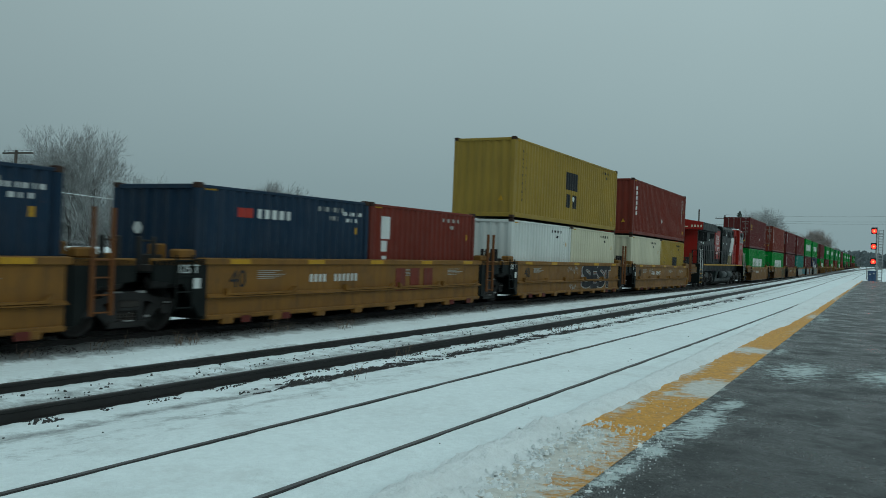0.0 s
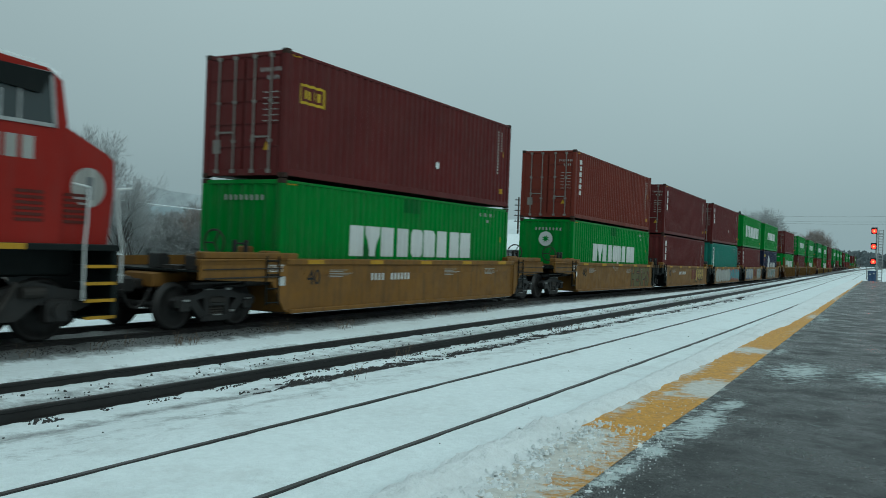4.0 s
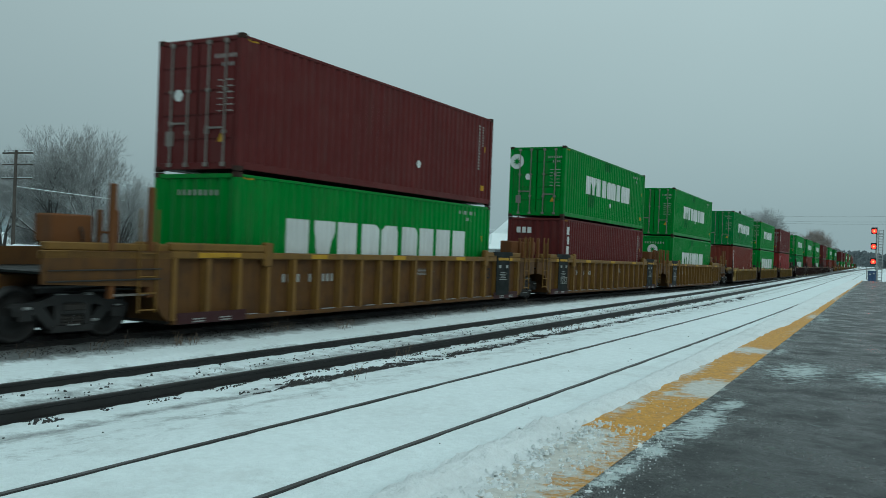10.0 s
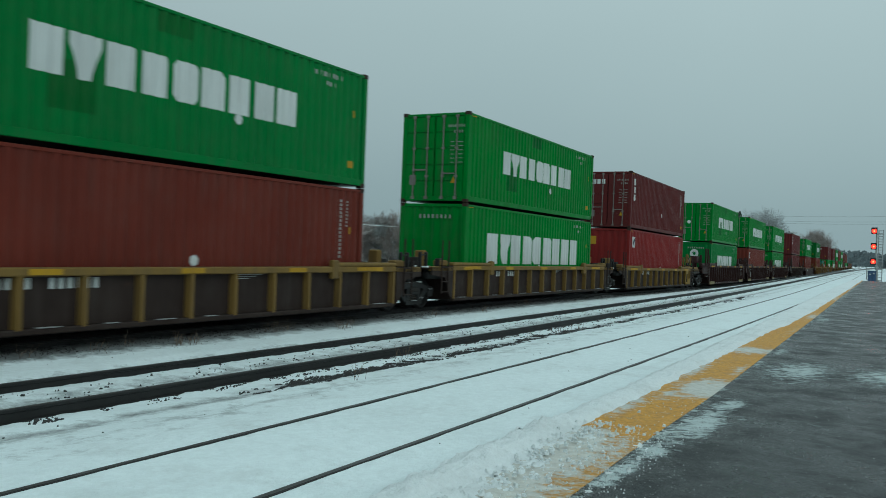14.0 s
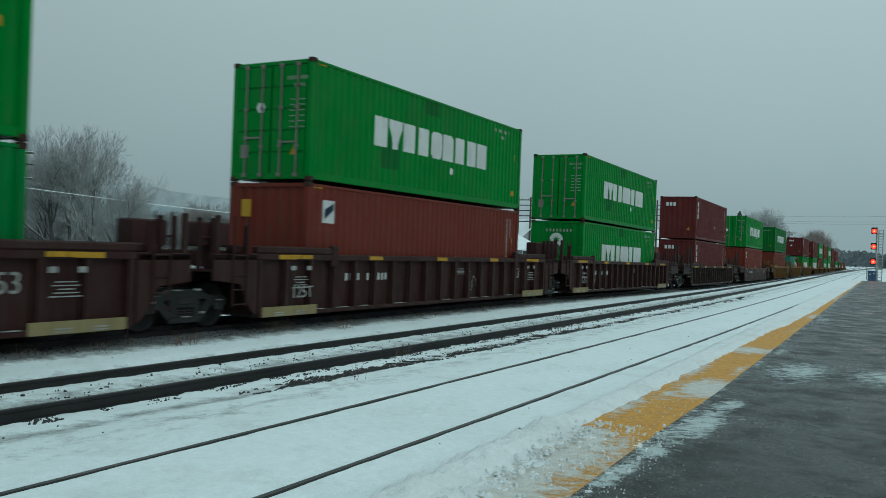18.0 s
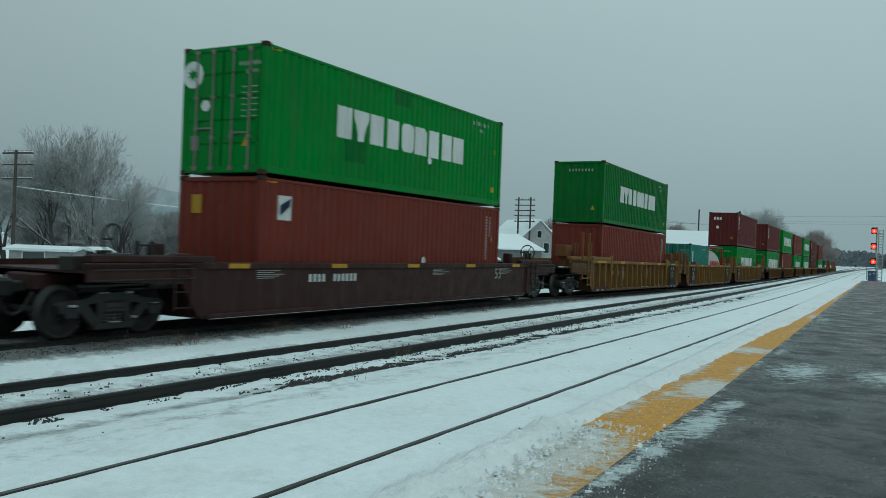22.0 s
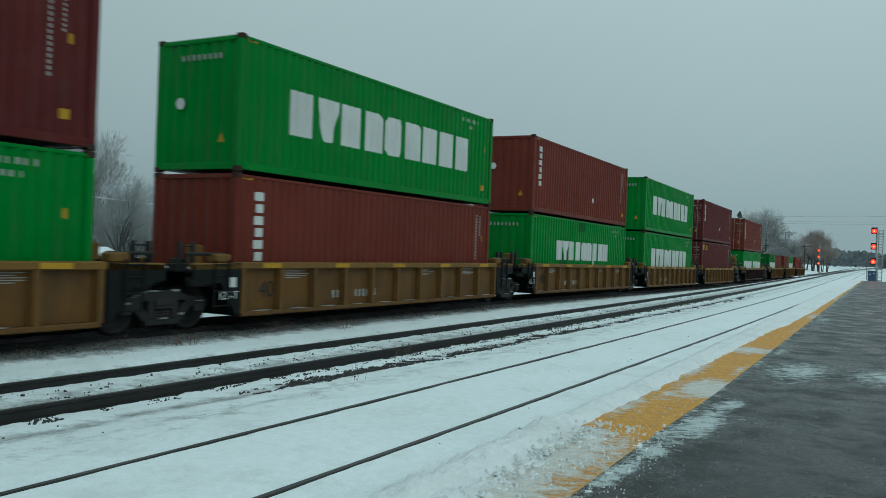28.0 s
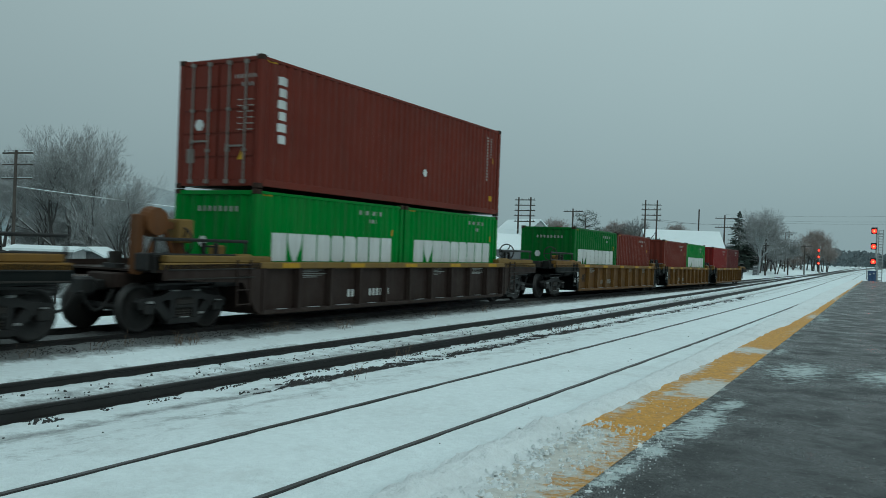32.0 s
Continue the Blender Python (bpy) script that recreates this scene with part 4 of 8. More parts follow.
def bogie(parent, x):
    b = part("bogie", stored("bogie_bolster", RUNGEAR, lambda: Solid().cbox(-0.24, 0.24, -1.12, 1.12, 0.44, 0.66, 0.03).box(-0.30, 0.30, -0.35, 0.35, 0.64, 0.80)), parent, "two-axle cast steel bogie dusted with snow", at=(x, 0, 0))
    for sy in (-1, 1):
        part("side_frame", stored("side_frame", RUNGEAR, side_frame), b, at=(0, sy * 1.0, 0))
        part("spring_plate", stored("spring_plate", STEEL, lambda: Solid().cbox(-0.22, 0.22, -0.12, 0.12, 0.52, 0.64, 0.02)), b, at=(0, sy * 1.02, 0))
    for k, (x2, y2, z2, w) in enumerate(((-0.25, -1.09, 0.80, 0.9), (0.3, -1.08, 0.795, 0.6), (0.0, -1.10, 0.275, 0.8), (-0.9, -1.13, 0.585, 0.45), (0.88, -1.12, 0.585, 0.5), (0.42, -1.1, 0.34, 0.35))):
        p = part("snow_patch", stored("bogie_snow", ICE, lambda: Solid().cbox(-0.16, 0.16, -0.05, 0.06, -0.012, 0.022, 0.012)), b, "snow packed on the bogie frame", at=(x2, y2, z2))
        p.scale = (w * 0.75, 1, 0.7 + 0.6 * (k % 2))
    for x2 in (-0.14, 0.0, 0.14):
        part("spring", stored("spring", STEEL, spring, True), b, at=(x2, -1.02, 0))
    for k, d in enumerate((-0.89, 0.89)):
        w = part("wheelset", stored("wheelset", RUNGEAR, lambda: wheelset_solid(0.46), True), b, at=(d, 0, 0.46))
        WHEELS.setdefault(("car", k), []).append(w)
    return b


def beam(x0, x1, z0, z1, y0, y1, c=0.015):
    return Solid().cbox(x0, x1, y0, y1, z0, z1, c)


# kind: half length of the well, depth, top, ribs a side, body paint, chord paint, rib paint
CARS = {
    "smooth": dict(half=6.12, top=1.45, low=0.22, ribs=0, body=TANW, chord=TANW, rib=TANW, plate=BLACK, deck=0.0, word="40"),
    "smooth_brown": dict(half=8.0, top=1.36, low=0.24, ribs=0, body=CARBR, chord=CARBR, rib=CARBR, plate=CARBR, deck=0.0, word="53"),
    "long": dict(half=8.1, top=1.57, low=0.18, ribs=19, body=TANSHEET, chord=TANG, rib=TANG, plate=BLACK, deck=0.16, word="53"),
    "long_brown": dict(half=8.1, top=1.55, low=0.18, ribs=19, body=CARBR, chord=CARBR, rib=CARBR, plate=CARBR, deck=0.16, word="53"),
    "long_dark": dict(half=8.1, top=1.50, low=0.18, ribs=19, body=CARDK, chord=CARDK, rib=CARDK, plate=CARDK, deck=0.16, word=""),
    "mid": dict(half=7.35, top=1.27, low=0.20, ribs=13, body=CARDK, chord=DUSTY, rib=DUSTY, plate=CARDK, deck=0.10, word=""),
    "short": dict(half=6.2, top=1.37, low=0.24, ribs=11, body=TANS, chord=TANG, rib=TANR, plate=BLACK, deck=0.0, word="40"),
    "short_dark": dict(half=6.2, top=1.37, low=0.24, ribs=11, body=CARDK, chord=DUSTY, rib=CARDK, plate=CARDK, deck=0.0, word=""),
}


def well_car(kind, label, left_bogie, right_bogie, reach_l, reach_r, marks="", group="well cars", seed=0, ledged=True):
    """One well unit: side sheets, chords, ribs, end platforms and bogies. reach: how far the end sills run past the well."""
    c = CARS[kind]
    rnd = random.Random(seed)
    ob = thing("well_car", label, "railway car", group)
    a, top, low = c["half"], c["top"], c["low"]
    y = -1.50
    for sy in (-1, 1):
        turn = (0, 0, 0 if sy < 0 else 180)
        part("side_sheet", stored(("side_sheet", kind), c["body"], lambda: beam(-a, a, low + 0.06, top - 0.1, y + (0.15 if c["ribs"] else 0.06), y + (0.19 if c["ribs"] else 0.10), 0.006)), ob, turn=turn)
        part("top_chord", stored(("top_chord", kind), c["chord"], lambda: beam(-a, a, top - 0.14, top, y, y + 0.24, 0.02)), ob, turn=turn)
        part("bottom_chord", stored(("bottom_chord", kind), c["body"], lambda: beam(-a + 0.1, a - 0.1, low, low + 0.10, y, y + 0.24, 0.02)), ob, turn=turn)
    n = c["ribs"]
    rw = 0.04 if kind == "mid" else 0.055
    if n:
        rib = stored(("rib", kind), c["rib"], lambda: Solid().prism([(-rw, low + 0.08), (rw, low + 0.08), (rw, top - 0.13), (-rw, top - 0.13)], y + 0.002, y + 0.155).prism([(-rw * 1.5, low + 0.09), (rw * 1.5, low + 0.09), (rw * 1.5, top - 0.135), (-rw * 1.5, top - 0.135)], y + 0.07, y + 0.152))
        for i in range(n):
            part("rib", rib, ob, at=(-a + 0.12 + (2 * a - 0.24) * i / (n - 1), 0, 0))
        ledge = stored("snow_ledge", ICE, lambda: Solid().cbox(-0.27, 0.25, y - 0.004, y + 0.10, 0, 0.012, 0.004))
        for i in range(n - 1):
            x = -a + 0.12 + (2 * a - 0.24) * (i + 0.5) / (n - 1)
            if rnd.random() < 0.8:
                part("snow_ledge", ledge, ob, "thin snow caught on the lower ledge", at=(x + rnd.uniform(-0.06, 0.06), 0, low + 0.10)).scale = (rnd.uniform(0.4, 1.0), 1, 1)
        if c["deck"]:
            d = c["deck"]
            for sx in (-1, 1):
                part("end_chord", stored(("end_chord", kind, sx), c["chord"], lambda: beam(min(sx * a, sx * (a - 2.75)), max(sx * a, sx * (a - 2.75)), top, top + d, y - 0.004, y + 0.2, 0.03)), ob)
                part("chord_bracket", stored(("chord_bracket", kind), c["rib"], lambda: beam(-0.13, 0.13, top - 0.30, top + d + 0.06, y - 0.03, y + 0.12, 0.03)), ob, at=(sx * (a - 2.75), 0, 0))
                if c["plate"] is not c["body"] and (reach_l if sx < 0 else reach_r) < 1.9:
                    part("black_panel", stored(("black_panel", kind), c["plate"], lambda: beam(-0.52, 0.52, low + 0.12, top + 0.05, y - 0.012, y + 0.01, 0.004).cbox(-0.75, 0.75, y - 0.016, y + 0.02, top + 0.05, top + d + 0.02, 0.006)), ob, "black panel with white stencil marks", at=(sx * (a - 1.45), 0, 0))
                if kind in ("long", "long_brown"):
                    part("lower_patch", stored(("lower_patch", kind), BAND if kind == "long" else OLDCREAM, lambda: beam(-0.95, 0.95, low + 0.004, low + 0.22, y - 0.008, y + 0.01, 0.003)), ob, "painted patch along the lower edge", at=(sx * (a - 1.15), 0, 0))
                for q in (-0.5, 0.55):
                    part("reflector", stored("reflector", SAFETY, lambda: beam(-0.20, 0.20, -0.045, 0.045, y - 0.022, y - 0.014, 0.003)), ob, "yellow reflector strip", at=(sx * (a - 1.45) + q * 0.4, 0, top - 0.06))
    else:
        # folded stiffeners along the smooth side, and on some cars a ledge with lugs and feet
        if ledged:
            part("ledge", stored(("ledge", kind), c["body"], lambda: Solid().prism([(y + 0.07, 0.74), (y - 0.04, 0.68), (y - 0.04, 0.66), (y + 0.07, 0.64)], -a + 0.1, a - 0.1, axis="x")), ob)
            lug = stored(("lug", kind), c["body"], lambda: Solid().prism([(-1.1, 0.70), (1.1, 0.70), (1.1, 0.84), (0.95, 0.74), (-0.95, 0.74), (-1.1, 0.84)], y - 0.05, y + 0.06))
            for x in (-a + 1.7, -0.3, 2.2, a - 1.5):
                part("lug", lug, ob, at=(x, 0, 0))
            foot = stored(("foot", kind), c["body"], lambda: beam(-0.16, 0.16, low - 0.10, low + 0.06, y - 0.01, y + 0.14, 0.02))
            for i in range(8):
                part("foot", foot, ob, at=(-a + 0.7 + i * (2 * a - 1.4) / 7, 0, 0))
        else:
            fold = stored(("fold", kind), c["body"], lambda: Solid().prism([(-1.25, top - 0.13), (1.25, top - 0.13), (0.95, top - 0.36), (-0.95, top - 0.36)], y + 0.0555, y + 0.065))
            for x in (-a + 1.6, -0.6, 2.1, a - 1.5):
                part("fold", fold, ob, at=(x, 0, 0))
            part("sill_snow", stored(("sill_snow", kind), ICE, lambda: Solid().cbox(-a + 0.2, a - 0.3, y - 0.004, y + 0.02, low - 0.004, low + 0.008, 0.003)), ob, "thin line of snow along the lower sill")
        if kind == "smooth" and ledged:
            for x in (-a + 1.2, -a + 2.5, a - 2.0, a - 0.9):
                part("jack_pad", stored("jack_pad", PADRED, lambda: beam(-0.14, 0.14, low - 0.09, low + 0.05, y - 0.025, y - 0.012, 0.005)), ob, "red painted jacking pad", at=(x, 0, 0))
    refl = stored("chord_reflector", SAFETY, lambda: beam(-0.30, 0.30, -0.05, 0.05, y - 0.008, y + 0.01, 0.003))
    for i in range(5):
        part("reflector", refl, ob, "yellow reflector strip", at=(-a + 1.0 + i * (2 * a - 2.0) / 4, 0, top - 0.07))
    part("well_floor", stored(("well_floor", kind), STEEL, lambda: Solid().box(-a, a, y + 0.1, -y - 0.1, low + 0.02, low + 0.10)), ob)
    # end platforms over the bogies
    for sx, reach in ((-1, reach_l), (1, reach_r)):
        ends = c["plate"] if kind.startswith("s") else c["body"]
        if kind == "smooth" and reach > 1.9:
            ends = TANW
        s = Solid()
        x0, x1 = a - 0.05, a + reach
        lo, hi = (min(sx * x0, sx * x1), max(sx * x0, sx * x1))
        s.cbox(lo, hi, -0.42, 0.42, 0.82, 1.12, 0.03)
        s.prism([(sx * (a - 0.10), top - 0.12), (sx * (a - 0.10), 0.26), (sx * (a + 0.0), 0.26), (sx * (a + 0.05), top - 0.12)], -1.46, 1.46)
        part("end_sill", s.mesh("end_sill", ends), ob, "end sill over the bogie")
        x1 = a + (reach - 0.18 if reach > 1.9 else 1.2825)
        for sy in (-1, 1):
            arm = Solid()
            if kind in ("smooth", "short", "short_dark", "smooth_brown"):
                arm.prism([(sx * a, top - 0.02), (sx * x1, top - 0.06), (sx * x1, 1.02), (sx * (a + 0.55), 0.95), (sx * (a + 0.12), 0.32), (sx * a, 0.30)], sy * 1.47 - 0.03, sy * 1.47 + 0.03)
            else:
                arm.prism([(sx * a, top), (sx * x1, top - 0.04), (sx * x1, 1.0), (sx * (a + 0.5), 0.92), (sx * (a + 0.2), 0.4), (sx * a, 0.25)], sy * 1.47 - 0.03, sy * 1.47 + 0.03)
            part("end_shear_plate", arm.mesh("end_shear_plate", ends), ob)
        part("platform_grating", Solid().box(min(sx * a, sx * x1), max(sx * a, sx * x1), -1.44, 1.44, 1.16, 1.20).mesh("platform_grating", c["plate"]), ob)
        chord2 = Solid().cbox(min(sx * a, sx * x1), max(sx * a, sx * x1), y, y + 0.14, top - 0.16, top - 0.02, 0.015)
        part("platform_chord", chord2.mesh("platform_chord", c["chord"]), ob)
        brk = Solid()
        post = Solid()
        brk.cbox(sx * (a + 0.35) - 0.22, sx * (a + 0.35) + 0.22, -1.38, -1.1, top - 0.02, top + 0.16, 0.03)
        if kind.startswith("long"):
            far_end = reach > 1.9
            spots = ((reach - 0.14, 2.70), (reach - 0.92, 2.70)) if far_end and sx > 0 else ((0.45, 2.72), (1.30, 2.72)) if far_end else ((0.30, 2.12), (1.15, 2.30))
            for q, zt in spots:
                xx = sx * (a + q)
                post.cbox(xx - 0.05, xx + 0.05, -1.49, -1.38, 0.72 if far_end else 1.18, zt, 0.015)
            if far_end:
                for zz in (0.78, 1.0):
                    xx = sorted(sx * (a + q) for q, _ in spots)
                    part("step", Solid().cbox(xx[0], xx[1], -1.47, -1.40, zz - 0.02, zz + 0.02, 0.006).mesh("step", GALV), ob, "thin pale step iron")
            xx = sx * (a - 0.25 if far_end and sx > 0 else a + (1.75 if far_end else 0.72))
            part("gear_box", Solid().cbox(xx - 0.42, xx + 0.42, -1.0, -0.55, 1.66, 2.16, 0.03).cbox(xx - 0.12, xx + 0.12, -0.9, -0.65, 1.18, 1.68, 0.02).mesh("gear_box", RUSTO if kind == "long" else BAND), ob, "rusty gear box on the end platform")
        else:
            post.cbox(sx * (a + 0.35) - 0.12, sx * (a + 0.35) + 0.12, -0.7, -0.4, 1.18, 1.7, 0.03)
            if kind == "mid" and reach > 1.9:
                for q, zt in ((0.35, 2.0), (1.2, 2.25), (1.65, 2.2), (2.4, 2.05)):
                    post.cbox(sx * (a + q) - 0.045, sx * (a + q) + 0.045, -1.0, -0.91, 1.18, zt, 0.012)
        if kind == "mid" and reach > 1.9:
            lo2, hi2 = low + 0.10, low + 0.95
            pan = Solid()
            for p, q, z0, z1 in ((1.45, 1.25, lo2, hi2), (1.25, 0.85, lo2, lo2 + 0.14), (1.25, 0.85, hi2 - 0.2, hi2), (0.85, 0.68, lo2, hi2), (0.68, 0.15, lo2, lo2 + 0.36)):
                pan.cbox(min(sx * (a - p), sx * (a - q)), max(sx * (a - p), sx * (a - q)), y - 0.012, y + 0.02, z0, z1, 0.004)
            part("end_panel", pan.mesh("end_panel", OLDYEL), ob, "dull yellow bracket panel at the end of the well")
        if reach > 1.9:
            # pipes and a side beam along the platform
            for zz, yy, rr in ((1.06, y - 0.03, 0.016), (1.24, y - 0.03, 0.013), (0.96, -1.2, 0.03)):
                part("deck_pipe", Solid().tube((sx * (a + 0.25), yy, zz), (sx * (a + reach - 0.25), yy, zz - 0.02), rr, n=6).mesh("deck_pipe", STEEL if rr < 0.02 else RUNGEAR), ob)
            part("side_beam", Solid().cbox(min(sx * (a - 0.4), sx * (a + reach - 0.3)), max(sx * (a - 0.4), sx * (a + reach - 0.3)), -1.44, -1.22, top - 0.02, top + 0.12, 0.02).mesh("side_beam", c["chord"]), ob, "long beam over the end platform")
            part("brake_rigging", Solid().cbox(min(sx * (a + 0.6), sx * (a + 2.3)), max(sx * (a + 0.6), sx * (a + 2.3)), -0.9, -0.5, 0.78, 0.94, 0.03).tube((sx * (a + 0.4), -1.1, 0.88), (sx * (a + reach), -0.7, 0.80), 0.035, n=6).mesh("brake_rigging", RUNGEAR), ob)
        part("container_guide", brk.mesh("container_guide", c["chord"]), ob)
        part("guide_post", post.mesh("guide_post", RUSTO if kind == "long" else c["chord"]), ob)
        # ladder and grab irons
        lad = Solid()
        tall = kind == "smooth" and ledged and sx > 0
        for q in (0.35, 0.75):
            xx = sx * (a + q)
            lad.tube((xx, y - 0.02, 0.45), (xx, y - 0.02, top + (0.75 if kind.startswith("long") or kind == "mid" else 0.85 if tall else 0.05)), 0.045 if tall else 0.022, n=6)
        for z in (0.5, 0.8, 1.1, top - 0.05):
            lad.tube((sx * (a + 0.35), y - 0.02, z), (sx * (a + 0.75), y - 0.02, z), 0.016, n=6)
        part("ladder", lad.mesh("ladder", RUSTO if tall else c["rib"] if kind.startswith("long") else c["plate"]), ob)
        posts = Solid()
        for q in (0.9, 1.25):
            xx = sx * (a + min(q, reach))
            posts.cbox(xx - 0.035, xx + 0.035, -1.1, -1.0, 1.15, top + (0.70 if kind.startswith("long") else 0.38), 0.012)
        posts.tube((sx * (a + 0.9), -1.05, top + 0.3), (sx * (a + min(1.25, reach)), -1.05, top + 0.3), 0.02)
        part("stanchion", posts.mesh("stanchion", RUSTO if kind == "long" else (c["rib"] if kind.startswith("long") else RUNGEAR)), ob)
        if not kind.startswith("long"):
            for _k in range(8 if reach > 1.9 else 4):
                w, h, d = rnd.uniform(0.08, 0.28), rnd.uniform(0.06, 0.34), rnd.uniform(0.06, 0.22)
                xx, yy = sx * (a + rnd.uniform(0.25, reach - 0.2)), rnd.uniform(-1.3, 0.2)
                z0 = 1.19 if abs(xx) < x1 else 1.1
                part("deck_fitting", stored(("deck_fitting", _k % 4), RUNGEAR if _k % 3 else STEEL, lambda: Solid().cbox(-0.5, 0.5, -0.5, 0.5, 0, 1, 0.06)), ob, at=(xx, yy if abs(xx) < x1 else max(-0.4, min(0.3, yy)), z0)).scale = (w * 2, d * 2, h)
            rail = Solid() if kind.startswith("short") else None
            for yy, zz in () if rail is None else ((-1.25, top + 0.12), (-1.25, top + 0.42)) if reach > 1.9 else ((-1.2, top + 0.15),):
                rail.tube((sx * (a + 0.2), yy, zz), (sx * (a + reach - 0.1), yy, zz), 0.035, n=6)
            for q in () if rail is None else (0.25, reach - 0.15):
                rail.tube((sx * (a + q), -1.25 if reach > 1.9 else -1.2, 1.15), (sx * (a + q), -1.25 if reach > 1.9 else -1.2, top + (0.44 if reach > 1.9 else 0.17)), 0.03, n=6)
            if rail:
                part("deck_rail", rail.mesh("deck_rail", RUNGEAR), ob)
            part("brake_reservoir", stored("deck_reservoir", RUNGEAR, lambda: Solid().rings([(-0.42, 0.05), (-0.38, 0.14), (0.38, 0.14), (0.42, 0.05)], 14, "x"), True), ob, at=(sx * (a + 0.75), -1.22, 1.0))
        for _k in range(3):
            xx, yy, w = sx * (a + rnd.uniform(0.3, max(0.5, x1 - a - 0.2))), rnd.uniform(-1.2, 0.4), rnd.uniform(0.12, 0.34)
            part("snow_patch", stored("snow_patch", SNOW_ROOF, lambda: Solid().cbox(-0.3, 0.3, -0.22, 0.22, 0, 0.05, 0.024)), ob, "thin snow lying on the end platform", at=(xx, yy, 1.195)).scale = (w * 2, w * 2, 1)
    if left_bogie:
        bogie(ob, -(a + left_bogie))
    if right_bogie:
        bogie(ob, a + right_bogie)
    # couplers at car ends
    for sx, bg, reach in ((-1, left_bogie, reach_l), (1, right_bogie, reach_r)):
        if reach > 1.9:
            cp = Solid().cbox(min(sx * (a + reach - 0.1), sx * (a + reach + 0.48)), max(sx * (a + reach - 0.1), sx * (a + reach + 0.48)), -0.12, 0.12, 0.78, 0.98, 0.03)
            cp.cbox(sx * (a + reach + 0.40) - 0.16, sx * (a + reach + 0.40) + 0.16, -0.2, 0.2, 0.70, 1.04, 0.05)
            part("coupler", cp.mesh("coupler", RUNGEAR), ob)
            hose = Solid()
            pts = [(sx * (a + reach), -0.35, 0.8)] + [(sx * (a + reach + 0.12 * k), -0.35, 0.8 - 0.38 * math.sin(k * 0.52)) for k in range(1, 7)]
            hose.path(pts, 0.03)
            part("brake_hose", hose.mesh("brake_hose", RUNGEAR), ob)
            wh = Solid()
            for i in range(14):
                t0, t1 = 6.2832 * i / 14, 6.2832 * (i + 1) / 14
                wh.tube((0, 0.28 * math.cos(t0), 0.28 * math.sin(t0)), (0, 0.28 * math.cos(t1), 0.28 * math.sin(t1)), 0.022)
            for i in range(3):
                t0 = 2.0944 * i
                wh.tube((0, 0, 0), (0, 0.28 * math.cos(t0), 0.28 * math.sin(t0)), 0.018)
            part("hand_brake", wh.mesh("hand_brake", STEEL), ob, "hand brake wheel", at=(sx * (a + 1.6), -0.8, 1.75))
    if kind == "short_dark":
        # rusty brake gear on the leading platform
        bx = -(a + 2.15)
        st = Solid()
        for xx in (bx - 0.45, bx + 0.62):
            st.cbox(xx - 0.09, xx + 0.09, -0.75, -0.55, 1.1, 2.25 if xx < bx else 2.15, 0.02)
        st.prism([(bx - 0.5, 2.2), (bx + 0.7, 2.1), (bx + 0.7, 1.98), (bx - 0.5, 2.02)], -0.72, -0.58)
        st.tube((bx + 0.1, -0.65, 2.05), (bx - 0.25, -0.65, 1.2), 0.05, n=8).tube((bx + 0.2, -0.65, 2.05), (bx + 0.55, -0.65, 1.3), 0.05, n=8)
        gear = part("brake_stand", st.mesh("brake_stand", RUSTO), ob, "rusty orange brake gear stand")
        part("brake_housing", Solid().rings([(-0.16, 0.10), (-0.14, 0.27), (0.10, 0.30), (0.14, 0.12)], 20).mesh("brake_housing", RUSTO), gear, "rusty round gear housing", at=(bx - 0.12, -0.72, 2.12))
        part("brake_box", Solid().cbox(bx + 0.42, bx + 0.82, -0.86, -0.5, 1.72, 2.2, 0.03).mesh("brake_box", DUSTY), gear)
    # stencilled marks
    ink = LETTER_K if c["body"] in (TANW, TANSHEET, TANS) else LETTER
    if c["word"]:
        x = -a + 0.75 if kind in ("smooth", "short", "short_dark") else a - 2.62
        part("stencil", text_mesh(c["word"], 0.36, DIMWHITE if ink is LETTER else ink), ob, "painted car size number", at=(x, ((y + (0.142 if c["ribs"] else 0.052))), 0.86 if kind != "short" else 0.62))
    if c["deck"] and c["plate"] is not CARDK:
        if reach_l < 1.9:
            part("stencil", text_mesh("125T", 0.27, DIMWHITE), ob, "white stencilled load mark", at=(-a + 1.12, y - 0.022, low + 0.40))
        bars = Solid()
        for sx in [q for q, r in ((-1, reach_l), (1, reach_r)) if r < 1.9]:
            for k in range(5):
                w = (0.20, 0.26, 0.16, 0.24, 0.30)[k]
                bars.box(sx * (a - 1.45) - w, sx * (a - 1.45) + w, y - 0.022, y - 0.016, top - 0.52 - 0.06 * k, top - 0.50 - 0.06 * k)
            for q in (-0.34, 0.22):
                bars.box(sx * (a - 1.45) + q, sx * (a - 1.45) + q + 0.16, y - 0.022, y - 0.016, top - 0.36, top - 0.26)
        part("stencil_bars", bars.mesh("stencil_bars", LETTER_G), ob)
        rows = Solid()
        for sx in (-1, 1):
            for d in (0, 1.05):
                for k in range(2):
                    rows.box(sx * (a - 0.75 - d * 0.7) - 0.15, sx * (a - 0.75 - d * 0.7) + 0.17, y - 0.013, y - 0.009, low + 0.03 + 0.05 * k, low + 0.055 + 0.05 * k)
        part("stencil_bars", rows.mesh("stencil_bars", LETTER_G), ob)
    elif kind in ("smooth", "short"):
        part("stencil", text_mesh("125-T" if kind == "short" else "125 T", 0.17, LETTER), ob, "white stencilled load mark", at=(-a - (0.72 if kind == "smooth" else 0.62), y - 0.006, 1.16 if kind == "smooth" else 0.62))
